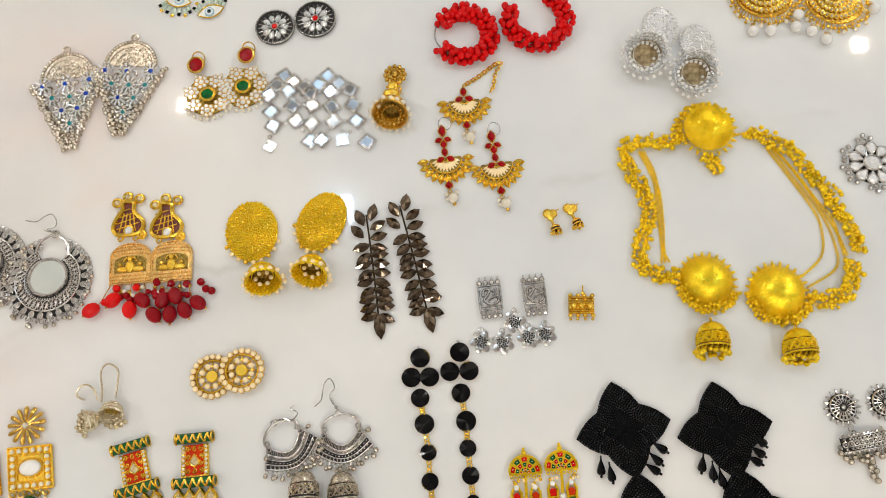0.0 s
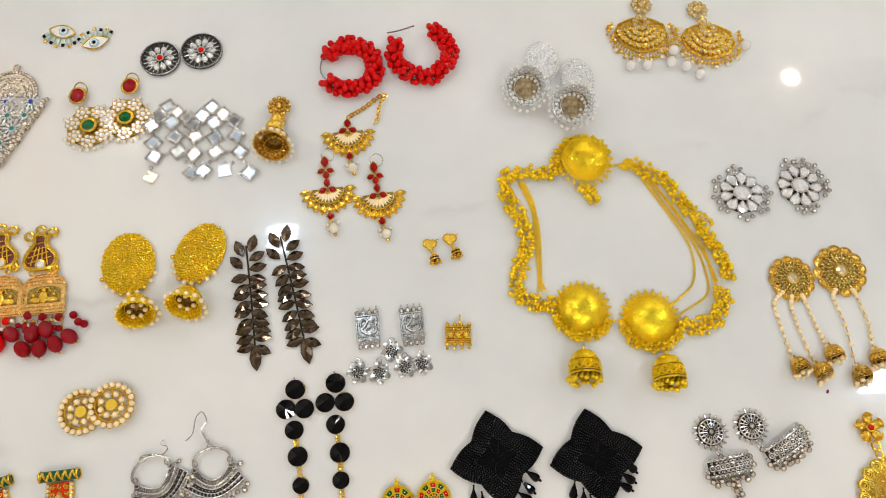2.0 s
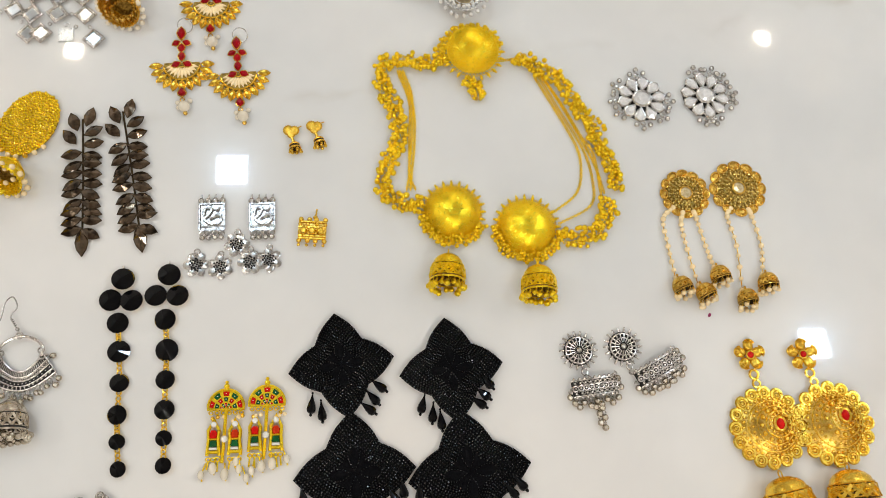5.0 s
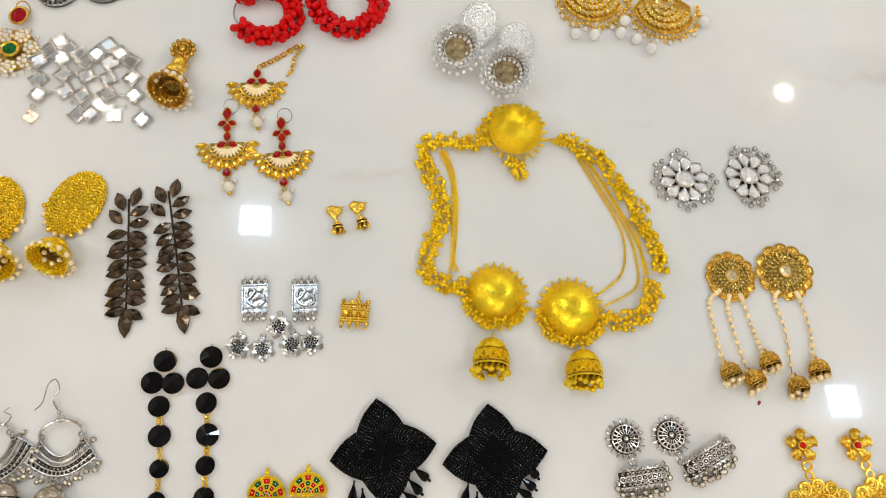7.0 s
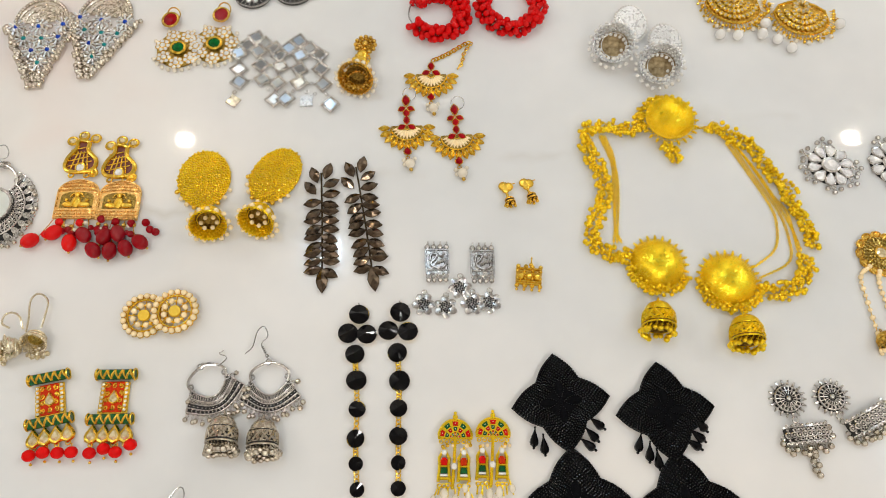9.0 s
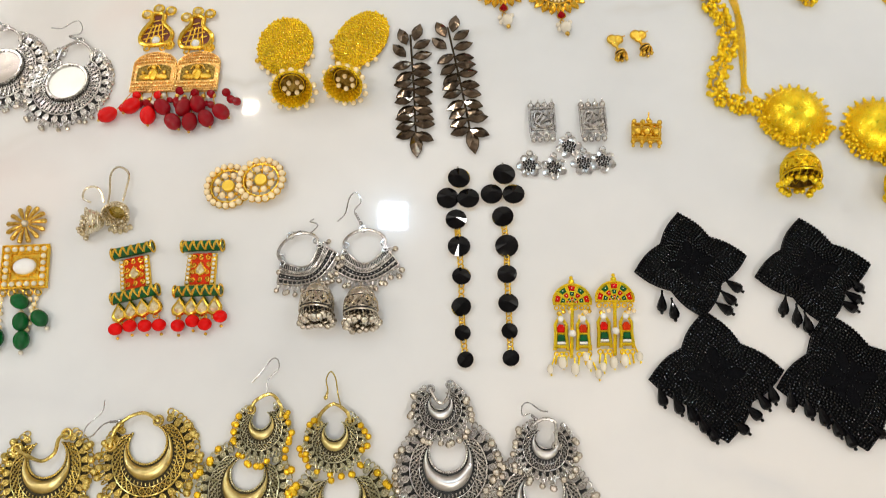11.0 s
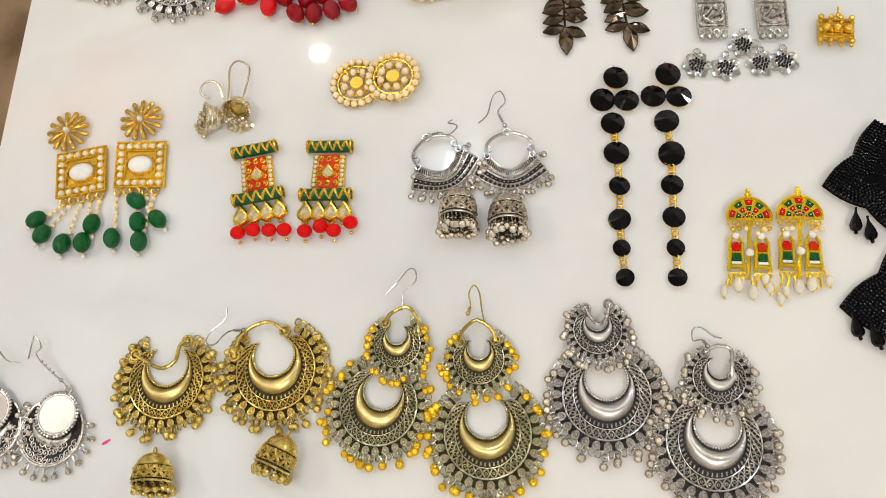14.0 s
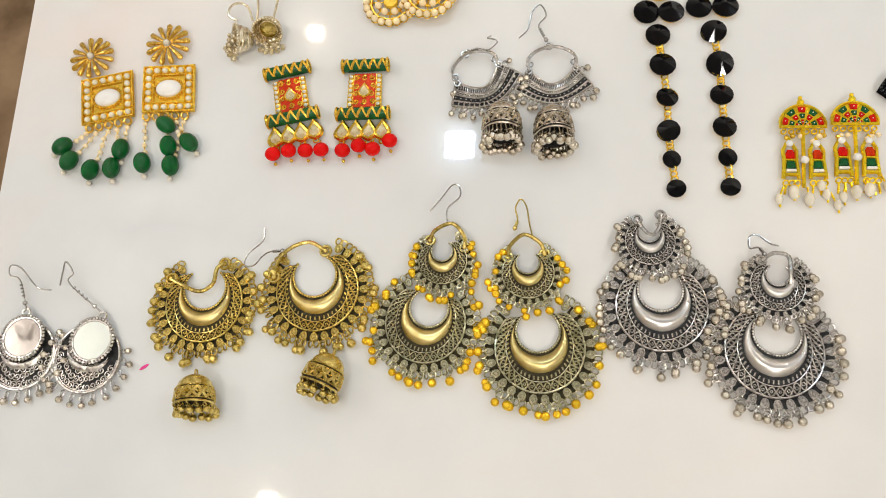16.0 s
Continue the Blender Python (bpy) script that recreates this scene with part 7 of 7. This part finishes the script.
# ---- small bells on wire loops ----
for x, y, loop, lean_, ang in ((*(-321.2, -3.7), (-326.5, 9.8, -331.0, 12.2, -330.4, 17.0, -325.9, 18.9, -321.0, 16.2, -317.9, 9.1), 60, 195), (*(-307.6, 1.2), (-316.2, 7.6, -316.0, 15.5, -317.0, 26.7, -312.9, 31.3, -306.3, 26.8, -306.4, 15.5, -307.3, 10.0), 58, -85)):
    e = thing("small_bell_earring", x, y, 0, "small worn silver-gold bell ear-ring on a bent wire loop", "earring", "small bells on wire loops")
    pts = [(*local(e, loop[k], loop[k + 1]), 2.5 + 2 * math.sin(math.pi * k / len(loop))) for k in range(0, len(loop), 2)]
    part("ear_wire", Geo().tube(curve(pts, 6), 0.65, 6), CHAMPAGNE, e, "bright wire loop")
    cup_bell(e, 0, 0, ang, 7.2, 9, CHAMPAGNE, BRASS, CHAMPAGNE, 0, 1.0, lean_)
    g = Geo()
    for k in range(16):
        a = radians(ang + rng.uniform(-60, 60))
        q = rng.uniform(4, 9.5)
        g.ball(q * math.cos(a), q * math.sin(a), rng.uniform(1.0, 5), rng.uniform(0.9, 1.5), 7, 5)
    part("worn_fringe", g, CHAMPAGNE, e)
    g = Geo()
    for k in range(5):
        a = radians(ang - 40 + 20 * k)
        g.gem(oval(8.6 * math.cos(a), 8.6 * math.sin(a), 1.9, 1.5, 6, a), 0.4, 1.2, 2.0, 0.4)
    part("leaf_drop", g, GSTONE, e, "", 20)

# ---- pearl squares with green beads ----
for sx, sy, x, y, rot, shear, greens in (
    (*(-401.6, -10.5), *(-388.5, -33.7), 12, -0.002, (-405.9, -61.2, -400.7, -68.9, -388.5, -73.6, -377.9, -72.6, -375.0, -62.6)),
    (*(-361.5, -3.5), *(-356.8, -28.8), 2, -0.027, (-362.5, -69.8, -354.0, -49.5, -350.7, -60.9, -340.6, -58.9, -347.9, -71.0)),
):
    e = thing("green_bead_earring", x, y, rot, "gold pearl-set square ear-ring with glossy green beads", "earring", "pearl squares with green beads")
    ox, oy = local(e, sx, sy)
    for k in range(13):
        a = radians(360 / 13 * k + 10)
        c, s = math.cos(a), math.sin(a)
        part("tube_petal", Geo().tube([(ox + 2 * c, oy + 2 * s, 3.6), (ox + 6 * c, oy + 6 * s, 3.4), (ox + 10.6 * c, oy + 10.6 * s, 2.4), (ox + 11.6 * c, oy + 11.6 * s, 2.2)], 1, 8, radii=[0.5, 1.0, 1.5, 0.9]), ANTIQUE, e)
    bead(e, ox, oy, 4.6, 1.6, PEARL, "pearl")
    sq = [(p + q * shear * 4, q) for p, q in ((-13.2, -12.6), (13.2, -12.6), (13.2, 12.6), (-13.2, 12.6))]
    part("square_plate", Geo().slab(sq, 0.6, 2.0, 0.4), GOLD, e)
    g = Geo()
    for f in (1.0, 0.62):
        g.tube([(p * f, q * f, 2.4) for p, q in sq], 0.8 if f == 1 else 0.6, 6, True)
    for k in range(30):
        t = 2 * math.pi * k / 30
        g.ball(7.6 * math.cos(t), 5.6 * math.sin(t), 2.8, 0.6, 6, 4)
    for p, q in [(-10.6 + 21.2 * k / 5, s * 10.3) for k in range(6) for s in (-1, 1)] + [(s * 10.6, -6 + 4 * k) for s in (-1, 1) for k in range(4)]:
        g.ring(p + q * shear * 4, q, 2.3, 1.85, 0.4, 12, 5)
    part("rope_border", g, GOLD, e)
    bead(e, 0, 0, 2.6, 6.6, WHITEPEARL, "oval_pearl", 1.0, 0.72, 0.42, 0.0, 24, 14)
    ring_pts = [(-10.6 + 21.2 * k / 5, 10.3) for k in range(6)] + [(-10.6 + 21.2 * k / 5, -10.3) for k in range(6)] + [(sgn * 10.6, -6 + 4 * k) for sgn in (-1, 1) for k in range(4)]
    for p, q in ring_pts:
        bead(e, p + q * shear * 4, q, 2.8, 1.4, PEARL, "pearl", n=12, m=8)
    g = Geo()
    for k in range(5):
        g.ring(-10 + 5 * k, -15, 1.8, 1.8, 0.65, 10, 5, 0.5)
    part("loop_work", g, ANTIQUE, e)
    for k in range(0, len(greens), 2):
        lx, ly = local(e, greens[k], greens[k + 1])
        tx = -10 + 5 * (k // 2)
        ty = -17
        d = math.hypot(lx - tx, ly - ty)
        far = math.atan2(ly - ty, lx - tx)
        bead(e, lx, ly, 4.0, 4.1, EMERALD, "green_bead", 1.32, 1.0, 1.0, far + rng.uniform(-0.25, 0.25), 20, 12)
        steps = max(2, int((d - 4) / 3.4))
        part("thread", Geo().tube([(tx, ty, 1.6), (lx, ly, 2.5), (lx + 6.4 * math.cos(far), ly + 6.4 * math.sin(far), 2)], 0.25, 4), GOLD, e)
        for j in range(steps):
            f = (j + 0.5) / steps * max(0.1, (d - 4.5) / d)
            bead(e, tx + (lx - tx) * f + rng.uniform(-0.5, 0.5), ty + (ly - ty) * f, 1.7, 1.25, CREAM, "pearl", n=10, m=7)
        bead(e, lx + 6.2 * math.cos(far), ly + 6.2 * math.sin(far), 1.6, 1.3, PEARL, "pearl", n=10, m=7)

# ---- green and red enamel scroll ear-rings ----
for x0, y0, x1, y1, skew, reds in ((*(-296.3, -19.9), *(-285.9, -65.4), 2.5, (-297.7, -65.4, -290.2, -63.6, -282.0, -63.5, -274.4, -63.0)), (*(-257.2, -17.5), *(-255.5, -62.5), -1.0, (-264.2, -63.4, -256.7, -60.9, -249.8, -62.6, -242.0, -58.3))):
    e = spanned("scroll_earring", x0, y0, x1, y1, "gold scroll ear-ring in green and orange-red enamel with coral beads", "earring", "enamel scroll ear-rings")
    L = math.hypot(x1 - x0, y1 - y0)
    part("scroll_plate", Geo().slab([(-8.5, -23), (8.5, -23), (8, -4), (-8, -4)], 0.6, 2.2, 0.3), GOLD, e)
    part("enamel_panel", Geo().slab([(-5.4, -22), (5.4, -22), (5.2, -4), (-5.2, -4)], 2.0, 2.6, 0.15), ORANGEENAMEL, e, "orange-red enamel panel")
    g = Geo()
    for k in range(12):
        px, py = -3.9 + 7.8 * (k % 3) / 2, -6.5 - 4.2 * (k // 3)
        g.tube([(px + (1.5 - 0.14 * j) * math.cos(j * 0.8 + k), py + (1.7 - 0.14 * j) * math.sin(j * 0.8 + k), 2.75) for j in range(11)], 0.45, 4)
    part("engraving", g, GOLD, e)
    for sgn in (-1, 1):
        for k in range(7):
            stud_stone(e, sgn * 6.9, -5.6 - 2.5 * k, 2.1, 0.95, 0.95, STONE, GOLD, 0, "stone", 0.8, 8, 0.25)
    drop_stone(e, 0, -9.4, -90, 7.5, 5.2, GSTONE, GOLD, 2.6, 1.6, "centre_stone", 0.6, 6, 0.5, -0.35)
    for yc, half in ((0.0, 11.0), (-26.0, 12.4)):
        m = Matrix.Translation((-half, yc, 3.2)) @ Matrix.Rotation(radians(90), 4, "Y")
        bar = part("enamel_roll", Geo().lathe([(0.1, 0), (3.1, 0), (3.1, 2 * half), (0.1, 2 * half)], m, 16), GREENENAMEL, e, "dark green enamel roll")
        g = Geo()
        n = 5
        for k in range(n):
            a, b = -half + 2 * half * k / n, -half + 2 * half * (k + 1) / n
            for t0, t1 in ((a, (a + b) / 2), (b, (a + b) / 2)):
                g.tube([(t0, yc - 2.6, 4.6), ((t0 + t1) / 2, yc - 0.6, 6.3), (t1, yc + 2.0, 5.6)], 0.7, 5)
        for s_ in (-half, half):
            g.tube([(s_, yc + 3.2 * math.cos(t), 3.2 + 3.2 * math.sin(t)) for t in (2 * math.pi * j / 14 for j in range(14))], 0.6, 5, True)
        part("cell_work", g, GOLD, bar)
    for k in range(4):
        px = -9.6 + 6.4 * k
        drop_stone(e, px, -29.5, -90, 9.5, 6.4, GSTONE, GOLD, 1.8, 1.8, "drop_stone", 1.25, 6, 0.5, -0.4)
        part("drop_loop", Geo().ring(px, -40, 1.8, 1.3, 0.4, 10, 5), GOLD, e)
    for k in range(0, len(reds), 2):
        lx, ly = local(e, reds[k], reds[k + 1])
        bead(e, lx, ly + 0.6, 3.5, 3.5, CORAL, "coral_bead", 1.06, 0.96, 0.95, 0.0, 18, 12)
        part("bead_pin", Geo().ball(lx + 0.6, ly - 4.4, 2.4, 0.9, 8, 5).tube([(lx, ly + 3, 2.6), (lx, ly + 6, 2)], 0.35, 4), GOLD, e)

# ---- umbrella ear-rings ----
for x, y, low in ((*(-57.8, -51.0), (-69.9, -84.6, -63.8, -81.5, -57.6, -84.7, -50.3, -82.3, -46.2, -87.0)), (*(-36.1, -49.6), (-43.6, -83.4, -38.4, -81.3, -32.9, -80.1, -25.4, -78.0, -52.0, -78.2))):
    e = thing("umbrella_earring", x, y, 0, "gold ear-ring with green and red enamel umbrella over hanging ornaments", "earring", "umbrella ear-rings")
    half = [(9.8 * math.cos(radians(a)), 10.6 * math.sin(radians(a))) for a in range(0, 181, 12)]
    part("umbrella_plate", Geo().slab(half, 2.0, 3.6, 0.3), YGOLD, e)
    for ring_, (r0, r1) in enumerate(((0.10, 0.32), (0.40, 0.60), (0.68, 0.90))):
        n = 5
        for k in range(n):
            a0, a1 = math.pi * (k + 0.18) / n, math.pi * (k + 0.82) / n
            o = [(9.8 * r * math.cos(a), 10.6 * r * math.sin(a)) for r, a in ((r0, a0), (r1, a0), (r1, (a0 + a1) / 2), (r1, a1), (r0, a1))]
            c = part("enamel_cell", Geo().slab(o, 3.4, 4.1, 0.15), GREENENAMEL if (k + ring_) % 2 else REDENAMEL, e)
            a = (a0 + a1) / 2
            part("white_dot", Geo().ball(9.8 * (r0 + r1) / 2 * math.cos(a), 10.6 * (r0 + r1) / 2 * math.sin(a), 4.1, 0.32, 7, 4), WHITEENAMEL, c)
    g = Geo().tube([(p, q, 3.6) for p, q in half], 0.7, 6, True).ball(0, 12.2, 3, 1.6).ball(0, 14.4, 3, 1.0).tube([(0, 0, 3), (-0.6, -14, 2.6), (-1.4, -28, 2.0)], 0.9, 6)
    for k in range(6):
        g.ring(-8 + 3.2 * k, -1.8, 2.4, 1.1, 0.35, 9, 4, 0.6)
    part("pole_and_rim", g, YGOLD, e)
    for fx, top in ((-6.2, REDENAMEL), (5.0, ORANGEENAMEL)):
        part("upper_block", Geo().slab([(fx - 1.6, -15), (fx + 1.6, -15), (fx + 1.9, -12.4), (fx + 1.0, -10.8), (fx - 1.0, -10.8), (fx - 1.9, -12.4)], 1.4, 3.4, 0.4), top, e, "red enamel block")
        part("lower_block", Geo().slab([(fx - 2.0, -19.4), (fx + 2.0, -19.4), (fx + 1.5, -16.2), (fx - 1.5, -16.2)], 1.4, 3.4, 0.4), GREENENAMEL, e, "green enamel block")
        part("white_hem", Geo().slab([(fx - 2.1, -21), (fx + 2.1, -21), (fx + 2.0, -19.8), (fx - 2.0, -19.8)], 1.4, 3.3, 0.3), WHITEENAMEL, e)
        bead(e, fx, -7.8, 3.2, 1.6, WHITEENAMEL, "white_ball", sz=0.7)
        g = Geo().tube([(fx - 3.2, -24, 1.8), (fx - 2.5, -16, 2.4), (fx - 2.8, -11, 2.4), (fx, -5, 2.4), (fx + 2.8, -11, 2.4), (fx + 2.5, -16, 2.4), (fx + 3.2, -24, 1.8)], 0.95, 6).tube([(fx - 3, -22.2, 2.2), (fx + 3, -22.2, 2.2)], 0.9, 6).tube([(fx - 2.2, -15.6, 2.8), (fx + 2.2, -15.6, 2.8)], 0.6, 6)
        for k in range(3):
            g.ring(fx - 2.4 + 2.4 * k, -26, 1.8, 1.2, 0.4, 9, 4, 0.6)
            g.tube([(fx - 2.4 + 2.4 * k, -27, 1.6), (fx - 3 + 3 * k + rng.uniform(-1, 1), -31 - rng.uniform(0, 2), 1.2)], 0.5, 5)
        part("block_frame", g, YGOLD, e)
    bead(e, -0.4, -15.5, 2.8, 1.9, WHITEPEARL, "pearl")
    for k in range(8):
        bead(e, rng.uniform(-9.5, 9.5), -3.2 - rng.uniform(0, 4), 2.4, 1.15, CREAM if k % 3 else GOLD, "pearl", n=10, m=7)
    for k in range(0, len(low), 2):
        lx, ly = local(e, low[k], low[k + 1])
        big = k in (2, 4)
        bead(e, lx, ly, 2.6 if big else 2.1, 2.6 if big else 2.0, PEARL, "pearl", 0.85, 1.25, 0.9)
        part("pearl_pin", Geo().tube([(lx * 0.8, ly + 6, 1.5), (lx, ly, 1.6), (lx + 0.6, ly - 3.4, 1.2)], 0.45, 5), YGOLD, e)

# ---- small marks on the marble ----
for x, y, a, b, rot, mat, label in ((-345.2, -167.3, 2.4, 0.7, 35, PINK, "small bright pink pen mark on the marble"), (219.6, -5.5, 1.4, 0.9, 60, PLUM, "small plum-coloured speck on the marble")):
    e = part("surface_mark", Geo().slab(oval(0, 0, a, b, 9, 0.0), 0.15, 0.45, 0.1), mat, None)
    e.matrix_basis = pose(x / 1000, y / 1000, 0, 0, 0, rot)
    tagged(e, label, "mark")
